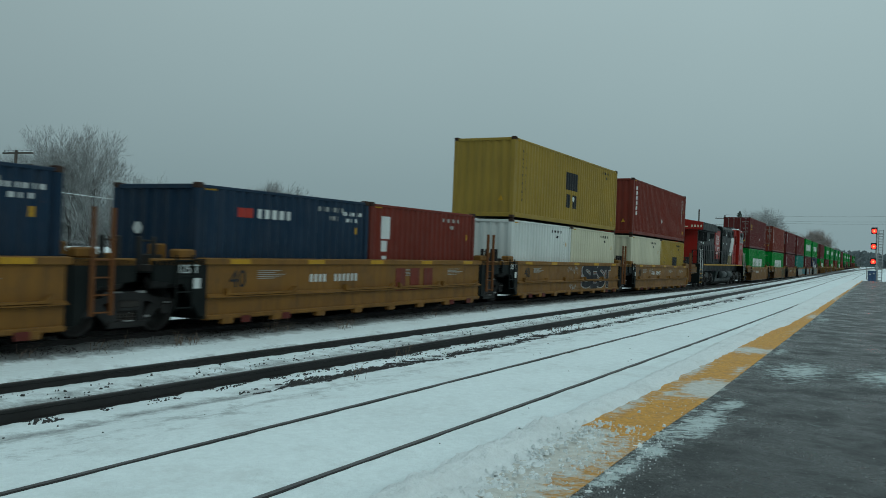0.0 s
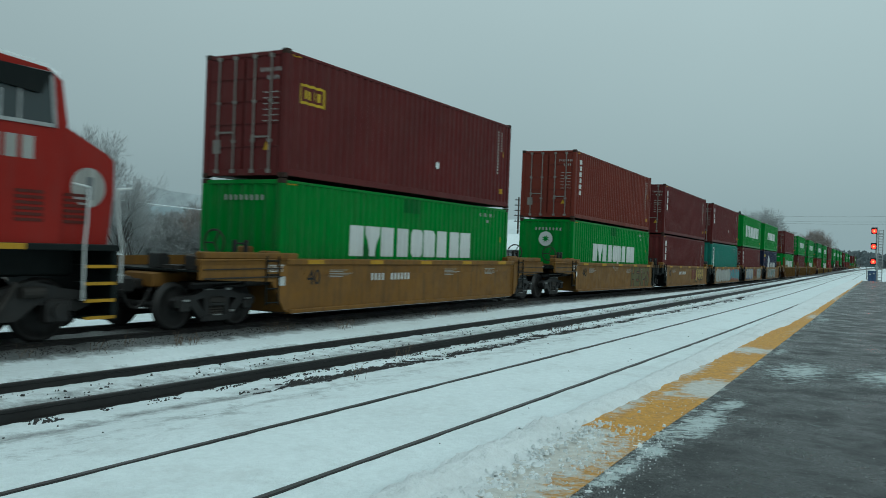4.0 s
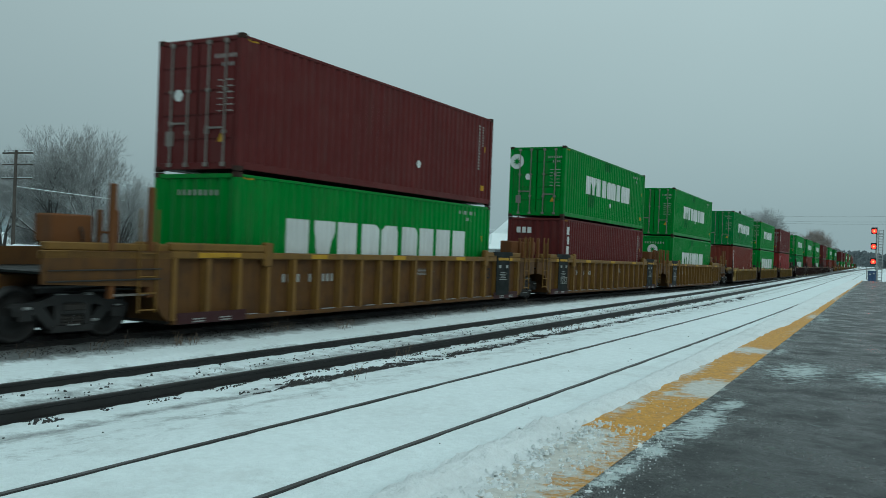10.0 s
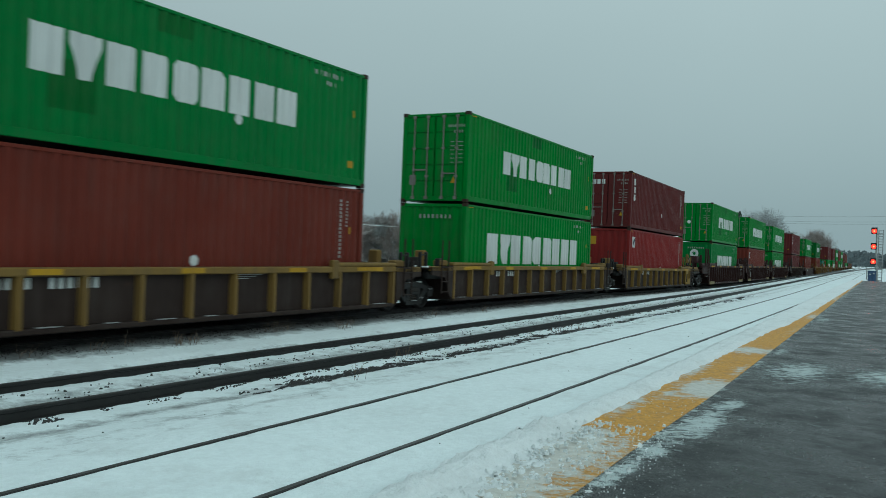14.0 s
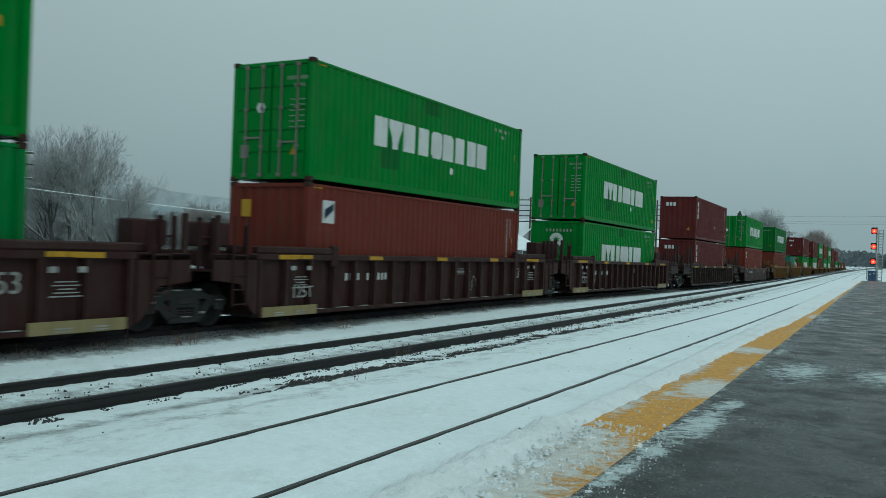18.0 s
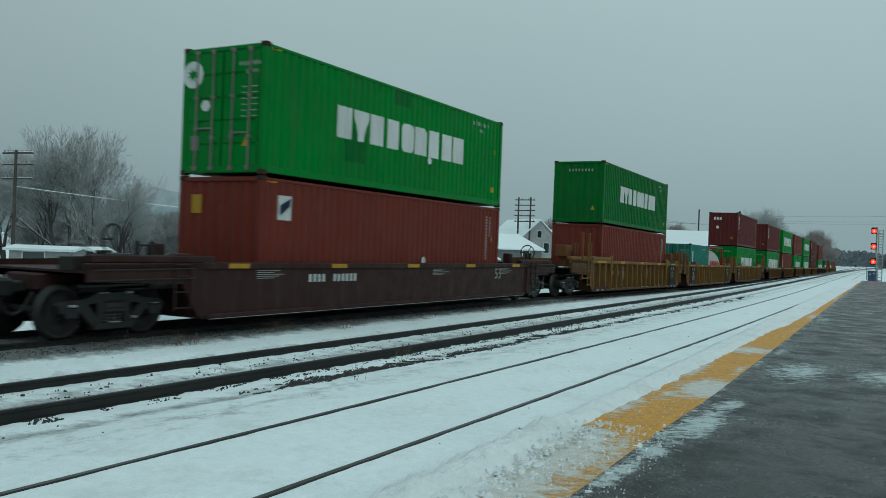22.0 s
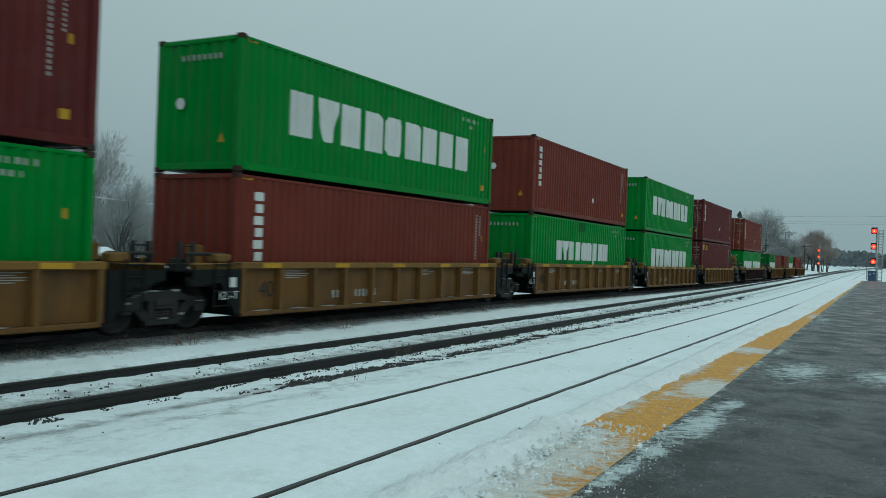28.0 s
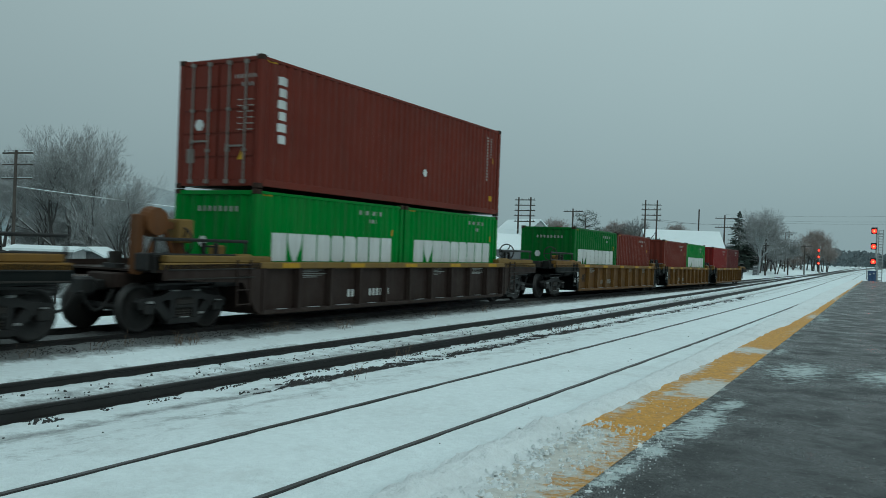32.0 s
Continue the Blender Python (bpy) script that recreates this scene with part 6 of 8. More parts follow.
def build_loco():
    ob = thing("diesel_locomotive", "black and red diesel locomotive with yellow sill stripe and red rear", "locomotive")
    Y = -1.0
    # frame and deck
    part("deck", Solid().cbox(-10.98, 9.95, -1.50, 1.50, 1.55, 1.66, 0.015).mesh("deck", LBLACK), ob, "walkway deck")
    part("frame_sill", Solid().cbox(-9.6, 9.5, -0.86, 0.86, 1.1, 1.56, 0.03).mesh("frame_sill", LBLACK), ob)
    x = -9.1
    stripe = stored("sill_stripe", SAFETY, lambda: Solid().cbox(-0.58, 0.58, -1.512, -1.498, 1.560, 1.655, 0.004))
    while x < 8.6:
        part("sill_stripe", stripe, ob, "yellow reflective sill stripe", at=(x, 0, 0))
        x += 1.28
    for sx, xx in ((-1, -10.95), (1, 9.92)):
        part("pilot", Solid().cbox(min(xx, xx - sx * 0.12), max(xx, xx - sx * 0.12), -1.48, 1.48, 0.35, 1.56, 0.02).mesh("pilot", LBLACK), ob)
        cp = Solid().cbox(min(xx, xx + sx * 0.75), max(xx, xx + sx * 0.75), -0.13, 0.13, 0.76, 1.0, 0.03).cbox(xx + sx * 0.68 - 0.17, xx + sx * 0.68 + 0.17, -0.21, 0.21, 0.69, 1.06, 0.05)
        part("coupler", cp.mesh("coupler", RUNGEAR), ob)
        for q in (-0.75, -0.55, 0.55, 0.75):
            pts = [(xx + sx * 0.02, q, 1.05)] + [(xx + sx * (0.05 + 0.07 * k), q + 0.01 * k, 1.05 - 0.42 * math.sin(k * 0.42)) for k in range(1, 7)]
            part("hose", Solid().path(pts, 0.028).mesh("hose", STEEL), ob)
    # corner steps
    for sx, x0 in ((-1, -10.52), (1, 9.55)):
        for sy in (-1, 1):
            for k in range(4):
                part("step", stored("loco_step", LBLACK, lambda: Solid().box(-0.3, 0.3, -0.16, 0.16, -0.02, 0.02)), ob, at=(x0, sy * 1.32, 0.42 + 0.29 * k))
                part("step_edge", stored("loco_step_edge", SAFETY, lambda: Solid().box(-0.3, 0.3, -0.008, 0.008, -0.03, 0.025)), ob, "yellow step edge", at=(x0, sy * 1.485, 0.42 + 0.29 * k))
            for q in (-0.36, 0.40):
                part("grab_rail", Solid().path([(x0 + q, sy * 1.5, 0.72 if q * sx < 0 else 1.0), (x0 + q, sy * 1.5, 1.7), (x0 + q * 0.85, sy * 1.47, 2.0), (x0 + q * 0.75, sy * 1.45, 2.62), (x0 + q * 0.75 + (0.3 if q > 0 else -0.3), sy * 1.44, 2.66)], 0.020, 8).mesh("grab_rail", LETTER), ob, "white grab rail")
    # walkway rail on both sides
    for sy in (-1, 1):
        pts = [(-9.9 + 1.25 * i, sy * 1.45, 2.62) for i in range(12)]
        part("hand_rail", Solid().path(pts, 0.02).mesh("hand_rail", LBLACK), ob, "walkway hand rail")
        for p in pts:
            part("rail_post", stored("loco_rail_post", LBLACK, lambda: Solid().box(-0.035, 0.035, -0.015, 0.015, 0, 0.98)), ob, at=(p[0], p[1], 1.65))
    # long hood: rear radiator section, engine section, alternator section
    part("rear_hood", Solid().cbox(-9.88, -3.35, -1.08, 1.08, 1.66, 4.05, 0.03).mesh("rear_hood", LBLACK), ob, "black hood under the radiators")
    part("rear_face", Solid().cbox(-9.93, -9.87, -1.06, 1.06, 1.68, 4.05, 0.01).mesh("rear_face", LRED), ob, "red painted rear wall of the hood")
    wing = Solid()
    ring = []
    for xx, w, lo, sh, top in ((-10.35, 1.50, 3.98, 4.50, 4.70), (-4.75, 1.50, 3.98, 4.50, 4.70), (-3.45, 1.04, 4.20, 4.42, 4.56), (-3.30, 0.98, 4.22, 4.36, 4.46)):
        ring.append([(xx, -w, lo), (xx, w, lo), (xx, w, sh), (xx, 0.80 * w, sh + 0.22 * (top - sh)), (xx, 0.08 * w, top), (xx, -0.08 * w, top), (xx, -0.80 * w, sh + 0.22 * (top - sh)), (xx, -w, sh)])
    for a, b in zip(ring, ring[1:]):
        wing.add(a + b, [(k, (k + 1) % 8, 8 + (k + 1) % 8, 8 + k) for k in range(8)])
    wing.add(ring[0], [tuple(range(8))]).add(ring[-1], [tuple(range(8))])
    part("radiator_wing", wing.mesh("radiator_wing", LBLACK), ob, "wide black radiator housing")
    face = [(-1.505, 3.985), (1.505, 3.985), (1.505, 4.505), (1.2, 4.55), (0.12, 4.705), (-0.12, 4.705), (-1.2, 4.55), (-1.505, 4.505)]
    part("wing_face", Solid().prism(face, -10.385, -10.352, axis="x").mesh("wing_face", LRED), ob, "red end board with pale bars")
    for y0, n in ((-1.42, 4), (0.62, 4)):
        for k in range(n):
            part("number_bar", stored("loco_number_bar", CREAM, lambda: Solid().box(-0.006, 0, 0, 0.11, 0, 0.16)), ob, at=(-10.388, y0 + 0.2 * k, 4.14))
    lg = Solid().box(-10.392, -10.387, -0.48, 0.10, 4.14, 4.21).box(-10.392, -10.387, -0.10, 0.46, 4.43, 4.50).box(-10.392, -10.387, -0.03, 0.04, 4.21, 4.43)
    part("company_mark", lg.mesh("company_mark", CREAM), ob, "pale painted bar mark")
    part("radiator_snow", Solid().cbox(-6.9, -4.8, -0.3, 0.3, 4.66, 4.72, 0.02).mesh("radiator_snow", SNOW_ROOF), ob, "thin snow on the roof")
    for a, b in ((-9.75, -8.15), (-8.0, -6.6)):
        sc = Solid().prism([(a + 0.12, 3.94), (b, 3.94), (b - 0.1, 3.25), (a, 3.25)], -1.10, -1.083)
        part("radiator_screen", sc.mesh("radiator_screen", VOID), ob, "dark radiator intake screen")
    part("intake_screen", Solid().prism([(-5.2, 3.9), (-3.5, 3.9), (-4.0, 3.55), (-5.2, 3.5)], -1.10, -1.083).mesh("intake_screen", VOID), ob, "dark air intake opening")
    frame_bars = Solid()
    for a, b, zz in ((-9.85, -6.5, 3.19), (-9.85, -6.5, 3.93), (-5.3, -3.9, 3.47)):
        frame_bars.box(a, b, -1.125, -1.08, zz, zz + 0.05)
    frame_bars.prism([(-8.13, 3.93), (-8.03, 3.93), (-8.13, 3.22), (-8.23, 3.22)], -1.125, -1.08)
    part("screen_frame", frame_bars.mesh("screen_frame", LBLACK), ob)
    for x in (-9.15, -8.55, -7.75, -7.0, -6.3, -5.6):
        part("door_louvre", stored("door_louvre", VOID, lambda: Solid().box(-0.12, 0.12, -1.115, -1.106, 2.0, 2.95)), ob, "tall dark louvre", at=(x, 0, 0))
    for x in np.arange(-9.4, -3.6, 0.72):
        part("hood_door", stored("rear_hood_door", LBLACK, lambda: Solid().cbox(-0.31, 0.31, -1.105, -1.075, 1.75, 3.1, 0.01).box(0.2, 0.26, -1.125, -1.1, 2.3, 2.5)), ob, at=(float(x), 0, 0))
    part("headlight_box", Solid().cbox(-10.28, -9.9, -0.22, 0.22, 3.5, 3.95, 0.04).mesh("headlight_box", LBLACK), ob)
    for q in (-0.08, 0.08):
        part("headlight", Solid().rings([(-10.31, 0.0), (-10.31, 0.05), (-10.27, 0.055)], 14, "x").mesh("headlight", HEADL), ob, "small round headlight", at=(0, q, 3.8))
    part("sand_filler", Solid().cbox(-10.02, -9.92, -0.2, 0.2, 3.05, 3.4, 0.02).mesh("sand_filler", SIGBLK), ob)
    part("engine_hood", Solid().prism([(-1.0, 1.66), (1.0, 1.66), (1.0, 4.28), (0.85, 4.45), (-0.85, 4.45), (-1.0, 4.28)], -3.35, 5.45, axis="x").mesh("engine_hood", LBLACK), ob, "black engine hood")
    part("alternator_hood", Solid().prism([(-1.13, 1.70), (1.13, 1.70), (1.13, 4.46), (0.97, 4.64), (-0.97, 4.64), (-1.13, 4.46)], -0.2, 5.34, axis="x").mesh("alternator_hood", LBLACK), ob, "raised black hood by the cab")
    for x in np.arange(-3.0, 2.4, 0.72):
        part("hood_door", stored("engine_hood_door", LBLACK, lambda: Solid().cbox(-0.32, 0.32, -1.03, -0.99, 1.75, 2.85, 0.01).box(0.2, 0.26, -1.05, -1.02, 2.2, 2.4)), ob, at=(float(x), -0.122 if x > -0.6 else 0, 0))
    for x, w, z0, z1 in ((0.68, 1.15, 3.90, 4.38), (3.0, 1.5, 3.85, 4.30), (4.75, 0.55, 4.12, 4.36)):
        gr = Solid()
        for k in range(6):
            z = z0 + (z1 - z0) * k / 6
            gr.box(x - w / 2, x + w / 2, -1.15, -1.128, z, z + (z1 - z0) / 9)
        part("louvre", gr.mesh("louvre", VOID), ob)
    part("exhaust_stack", Solid().cbox(-2.4, -1.6, -0.4, 0.4, 4.4, 4.62, 0.03).mesh("exhaust_stack", SIGBLK), ob)
    for k in range(4):
        part("horn", Solid().tube((-3.0 + 0.14 * k, -0.5, 4.55), (-2.6 + 0.14 * k, -0.5, 4.55), 0.03, 0.08, 10).mesh("horn", SIGBLK), ob)
    # red panel with the number 100
    part("red_panel", Solid().cbox(-3.32, -1.20, -1.125, -1.04, 2.06, 4.20, 0.006).mesh("red_panel", LRED), ob, "bright red panel on the hood")
    part("panel_number", text_mesh("100", 0.72, LETTER), ob, "large white painted number", at=(-3.08, -1.13, 3.16))
    mk = Solid()
    for a, b, c, d in ((-3.02, -2.18, 2.42, 2.54), (-2.33, -1.46, 2.86, 2.98), (-2.33, -2.18, 2.54, 2.86), (-3.02, -2.90, 2.54, 2.98), (-1.58, -1.46, 2.42, 2.86)):
        mk.box(a, b, -1.131, -1.126, c, d)
    part("company_mark", mk.mesh("company_mark", LETTER), ob, "white painted bar mark")
    # white and red slanting bands before the cab
    part("white_band", Solid().prism([(2.45, 1.72), (4.0, 1.72), (5.5, 3.88), (4.3, 3.88)], -1.180, -1.125).mesh("white_band", LETTER), ob, "white slanting band")
    part("band_foot", Solid().prism([(2.45, 1.715), (4.0, 1.715), (4.46, 2.38), (2.91, 2.38)], -1.184, -1.125).mesh("band_foot", OLDCREAM), ob, "grimy yellowed foot of the band")
    part("red_band", Solid().prism([(4.02, 1.72), (5.52, 1.72), (5.52, 3.86)], -1.178, -1.125).mesh("red_band", LRED), ob)
    # cab and nose
    part("cab_rear", Solid().prism([(5.35, 1.66), (6.56, 1.66), (6.56, 4.58), (5.5, 4.60), (5.35, 4.5)], -1.19, 1.19).mesh("cab_rear", LRED), ob, "recessed red rear of the cab")
    cab = [(6.55, 1.66), (8.75, 1.66), (8.85, 3.62), (8.72, 4.30), (8.45, 4.46), (6.55, 4.60)]
    part("cab", Solid().prism(cab, -1.42, 1.42).mesh("cab", LRED), ob, "red driver's cab")
    part("cab_roof", Solid().prism([(5.5, 4.60), (6.55, 4.60), (8.45, 4.46), (8.74, 4.28), (8.70, 4.44), (8.45, 4.54), (6.55, 4.68), (5.5, 4.68)], -1.36, 1.36).mesh("cab_roof", SNOW_ROOF), ob, "cab roof white with snow")
    part("roof_unit", Solid().cbox(6.3, 7.3, -0.9, -0.2, 4.66, 4.84, 0.03).mesh("roof_unit", SIGBLK), ob)
    part("nose", Solid().prism([(8.7, 1.66), (9.85, 1.66), (9.95, 2.6), (9.93, 3.12), (9.80, 3.22), (8.84, 3.64)], -1.24, 1.24).mesh("nose", LRED), ob, "red sloping nose")
    part("nose_emblem", Solid().rings([(-1.252, 0.0), (-1.252, 0.34), (-1.242, 0.34)], 24).mesh("nose_emblem", DIMWHITE), ob, "round pale emblem", at=(9.42, 0, 2.62))
    part("emblem_centre", Solid().box(-0.05, 0.09, -1.258, -1.25, -0.2, 0.18).mesh("emblem_centre", SIDING_B), ob, at=(9.42, 0, 2.62))
    wf = Solid()
    for p, q, c, d in ((6.88, 8.62, 3.52, 3.58), (6.88, 8.54, 4.34, 4.40), (6.88, 6.94, 3.52, 4.40), (7.62, 7.67, 3.58, 4.0), (7.95, 7.99, 3.58, 4.34)):
        wf.box(p, q, -1.45, -1.42, c, d)
    wf.prism([(8.58, 3.52), (8.64, 3.52), (8.54, 4.40), (8.48, 4.40)], -1.45, -1.42)
    w = part("cab_window", wf.mesh("cab_window", ALU), ob, "cab side window with pale frame")
    part("pane", Solid().prism([(6.94, 3.58), (8.58, 3.58), (8.49, 4.34), (6.94, 4.34)], -1.432, -1.423).mesh("pane", GLASS), w)
    part("sunshade", Solid().prism([(6.95, 4.40), (8.5, 4.38), (8.3, 4.02), (7.3, 4.10)], -1.50, -1.46).mesh("sunshade", LBLACK), w)
    part("cab_door", Solid().cbox(5.62, 6.25, -1.215, -1.19, 1.75, 4.35, 0.01).mesh("cab_door", LRED), ob, "red cab door in the recess")
    part("door_window", Solid().prism([(5.72, 3.4), (5.80, 3.3), (6.08, 3.3), (6.16, 3.4), (6.16, 4.0), (6.08, 4.1), (5.80, 4.1), (5.72, 4.0)], -1.225, -1.216).mesh("door_window", GLASS), ob, "rounded cab door window")
    for k in range(4):
        part("number_bar", stored("cab_number_bar", DIMWHITE, lambda: Solid().box(0, 0.20, -1.428, -1.42, 0, 0.36)), ob, at=(7.18 + 0.29 * k, 0, 2.98))
    for x, z in ((9.2, 2.0), (8.2, 2.0), (7.1, 2.0)):
        gr = Solid()
        for k in range(6):
            gr.box(x - 0.25, x + 0.25, -1.43 if x < 8.7 else -1.255, -1.41 if x < 8.7 else -1.235, z + 0.09 * k, z + 0.05 + 0.09 * k)
        part("louvre", gr.mesh("louvre", PADRED), ob)
    for x, z in ((-8.9, 3.15), (-8.1, 3.12), (0.35, 3.3), (1.9, 3.3), (-5.8, 3.4), (1.6, 4.0), (4.1, 3.7), (2.9, 2.4)):
        part("notice_plate", stored("loco_notice", LETTER, lambda: Solid().box(-0.11, 0.11, -1.145, -1.112, -0.06, 0.06)), ob, "small white notice plate", at=(x, 0, z))
    # fuel tank with air reservoirs
    tank = [(-1.15, 0.35), (-0.9, 0.17), (0.9, 0.17), (1.15, 0.35), (1.3, 1.12), (-1.3, 1.12)]
    part("fuel_tank", Solid().prism(tank, -3.5, 4.2, axis="x").mesh("fuel_tank", RESERV), ob, "dark grey fuel tank")
    for x in (-3.42, 0.0, 4.1):
        part("tank_strap", Solid().prism([(-1.165, 0.36), (-0.9, 0.155), (0.9, 0.155), (1.165, 0.36), (1.315, 1.12), (-1.315, 1.12)], x - 0.06, x + 0.06, axis="x").mesh("tank_strap", LBLACK), ob)
    # raised near-black plate paints the shade of a recess; none is cut
    part("tank_recess", Solid().cbox(-2.6, 2.55, -1.315, -1.2, 0.60, 1.10, 0.02).mesh("tank_recess", VOID), ob, "black plate imitating recess shade behind the reservoirs")
    for x in (-1.3, 1.25):
        part("air_reservoir", Solid().rings([(x - 1.05, 0.05), (x - 1.0, 0.22), (x - 0.9, 0.27), (x + 0.9, 0.27), (x + 1.0, 0.22), (x + 1.05, 0.05)], 20, "x").mesh("air_reservoir", RESERV, True), ob, "grey air reservoir", at=(0, -1.33, 0.88))
    # end platform: hand rail gates, hoses and the cable stand
    for y0, y1, zt, mat, lab in ((0.62, 1.05, 2.78, LRED, "red gate frame"), (-0.15, 0.25, 2.70, LBLACK, ""), (-1.3, -0.95, 2.6, LBLACK, "")):
        g = Solid()
        for yy in (y0, y1):
            g.cbox(-10.98, -10.90, yy - 0.045, yy + 0.045, 1.66, zt, 0.012)
        g.box(-10.97, -10.91, y0, y1, zt - 0.06, zt).box(-10.96, -10.92, y0, y1, 2.15, 2.19)
        part("end_gate", g.mesh("end_gate", mat), ob, lab)
    part("cable_stand", Solid().cbox(-10.96, -10.78, 0.3, 0.5, 1.3, 2.25, 0.03).cbox(-11.0, -10.8, -0.75, -0.5, 1.66, 2.1, 0.04).mesh("cable_stand", SIGBLK), ob)
    part("cable_box", Solid().cbox(-11.08, -10.95, -0.15, 0.35, 1.25, 1.62, 0.04).mesh("cable_box", PADRED), ob, "dull red cable box")
    rr = random.Random(5)
    for k in range(9):
        y0, y1 = rr.uniform(-1.2, 1.2), rr.uniform(-1.2, 1.2)
        z0 = rr.uniform(1.1, 1.55)
        pts = [(-10.98 - 0.28 * math.sin(math.pi * i / 7), y0 + (y1 - y0) * i / 7 * 0.5, z0 - 0.55 * math.sin(math.pi * i / 7)) for i in range(8)]
        part("hose", Solid().path(pts, 0.024).mesh("hose", (RUNGEAR, STEEL, GALV)[k % 3]), ob)
    for y0, z0 in ((-0.9, 1.35), (-0.35, 1.2), (0.75, 1.4), (1.1, 1.1)):
        part("snow_patch", stored("hose_snow", SNOW_ROOF, lambda: Solid().cbox(-0.05, 0.03, -0.07, 0.07, -0.04, 0.03, 0.018)), ob, at=(-11.0, y0, z0))
    loco_bogie(ob, -7.0)
    loco_bogie(ob, 7.0)
    MOVING.append((ob, 69.3, 0.0, TOP_T))


build_loco()
# ---- trees ----
def bare_tree(seed, height, spread=0.55, levels=5, multi=1, droop=0.0, lean=0.12, rise=0.18, fine=0.008, base=0.36):
    """A tapered trunk, limbs and a crown of fine twigs; returns the trunk and the crown."""
    rnd = random.Random(seed)
    trunk, crown, rime = Solid(), Solid(), Solid()

    def grow(p, d, length, r, lv):
        bits = 3 if lv <= 1 else 2
        wood = trunk if lv <= 2 else crown
        for _ in range(bits):
            q = p + d * (length / bits)
            r2 = r * (0.86 if lv <= 1 else 0.80)
            wood.tube(p, q, r, r2, 6 if lv == 0 else (4 if lv < 3 else 3), caps=False)
            if 0 < lv < levels or (lv == levels and rnd.random() < 0.5):
                up = Vector((rnd.uniform(-0.3, 0.3), rnd.uniform(-0.3, 0.3), 1.0)) * r
                rime.tube(p + up, q + up * (r2 / r), r * 0.62, r2 * 0.62, 3, caps=False)
            p, r = q, r2
            d = (d + Vector((rnd.uniform(-1, 1), rnd.uniform(-1, 1), rnd.uniform(-0.4, 0.7) - droop * lv)) * lean).normalized()
            if lv < levels and (lv > 0 or _ >= 1):
                for _k in range(3 if lv == levels - 1 else 2):
                    ax = d.orthogonal()
                    ax.rotate(Matrix.Rotation(rnd.uniform(0, 6.283), 3, d))
                    e = (d * rnd.uniform(0.55, 0.9) + ax.normalized() * rnd.uniform(0.35, 1.0) * spread * 1.5 + Vector((0, 0, rise))).normalized()
                    grow(p.copy(), e, length * rnd.uniform(0.52, 0.78), max(fine, r * rnd.uniform(0.42, 0.60)), lv + 1)
        if lv < levels:
            grow(p, d, length * rnd.uniform(0.55, 0.75), max(fine, r * 0.8), lv + 1)

    for k in range(multi):
        d = Vector((rnd.uniform(-0.3, 0.3) * (multi > 1), rnd.uniform(-0.3, 0.3) * (multi > 1), 1)).normalized()
        grow(Vector((0.25 * k, 0.1 * k, -0.2)), d, height * base, height * 0.014, 0)
    top = max(v[2] for v in crown.v)
    s = height / top
    for so in (trunk, crown, rime):
        so.v = [(x * s, y * s, z * s if z > 0 else z) for x, y, z in so.v]
    return trunk, crown, rime


def conifer(seed, height, width):
    rnd = random.Random(seed)
    trunk, crown = Solid(), Solid()
    trunk.tube((0, 0, -0.2), (0, 0, height * 0.95), height * 0.018, 0.03, 7)
    n = int(height * 4.2)
    for i in range(n):
        z = height * (0.12 + 0.88 * i / n)
        r = width * (1 - (z / height)) ** 0.75 * rnd.uniform(0.45, 1.15) + 0.12
        for k in range(8):
            r *= rnd.uniform(0.8, 1.18)
            a = rnd.uniform(0, 6.283)
            tip = Vector((r * math.cos(a), r * math.sin(a), z - 0.22 * r + rnd.uniform(-0.1, 0.1)))
            base = Vector((0, 0, z))
            w = 0.10 * r + 0.05
            sd = Vector((-math.sin(a), math.cos(a), 0)) * w
            for q in range(5):
                m = base.lerp(tip, 0.25 + 0.18 * q)
                m2 = base.lerp(tip, 0.48 + 0.18 * q)
                sp = sd * rnd.uniform(0.8, 2.0)
                crown.add([m, m2 + sp, m2 + Vector((0, 0, -0.12 - 0.1 * rnd.random())), m2 - sp], [(0, 1, 2), (0, 2, 3)])
    return trunk, crown


def pine(seed, height):
    """A pine with an open crown in tufts."""
    rnd = random.Random(seed)
    trunk, crown = Solid(), Solid()
    trunk.tube((0, 0, -0.2), (0.2, 0.1, height * 0.97), height * 0.02, 0.04, 7)
    for i in range(34):
        z = height * rnd.uniform(0.38, 1.0)
        a = rnd.uniform(0, 6.283)
        r = height * 0.24 * (1.15 - z / height) + 0.5 + rnd.uniform(0, 0.5)
        tip = Vector((r * math.cos(a), r * math.sin(a), z + rnd.uniform(-0.1, 0.4)))
        trunk.tube((0, 0, z - 0.2), tip, 0.05, 0.02, 4, caps=False)
        for _ in range(70):
            c = tip + Vector((rnd.gauss(0, 0.34), rnd.gauss(0, 0.34), rnd.gauss(0, 0.17)))
            e = Vector((rnd.uniform(-1, 1), rnd.uniform(-1, 1), rnd.uniform(-0.2, 1))).normalized() * 0.22
            o = e.orthogonal().normalized() * 0.035
            crown.add([c - o, c + o, c + e], [(0, 1, 2)])
    return trunk, crown


def ground_at(x, y):
    return ground_z(x, y - side(x))


def plant(name, solids, trunk_mat, crown_mat, label, x, y, turn=0.0, group="bare trees", category="tree"):
    ob = thing(name, label, category, group)
    part("trunk", solids[0].mesh("trunk", trunk_mat), ob)
    part("crown", solids[1].mesh("crown", crown_mat), ob)
    if len(solids) > 2:
        part("limb_snow", solids[2].mesh("limb_snow", LIMB_SNOW), ob, "snow lying along the limbs")
    ob.matrix_basis = pose(x, y, ground_at(x, y), 0, 0, turn)
    return ob


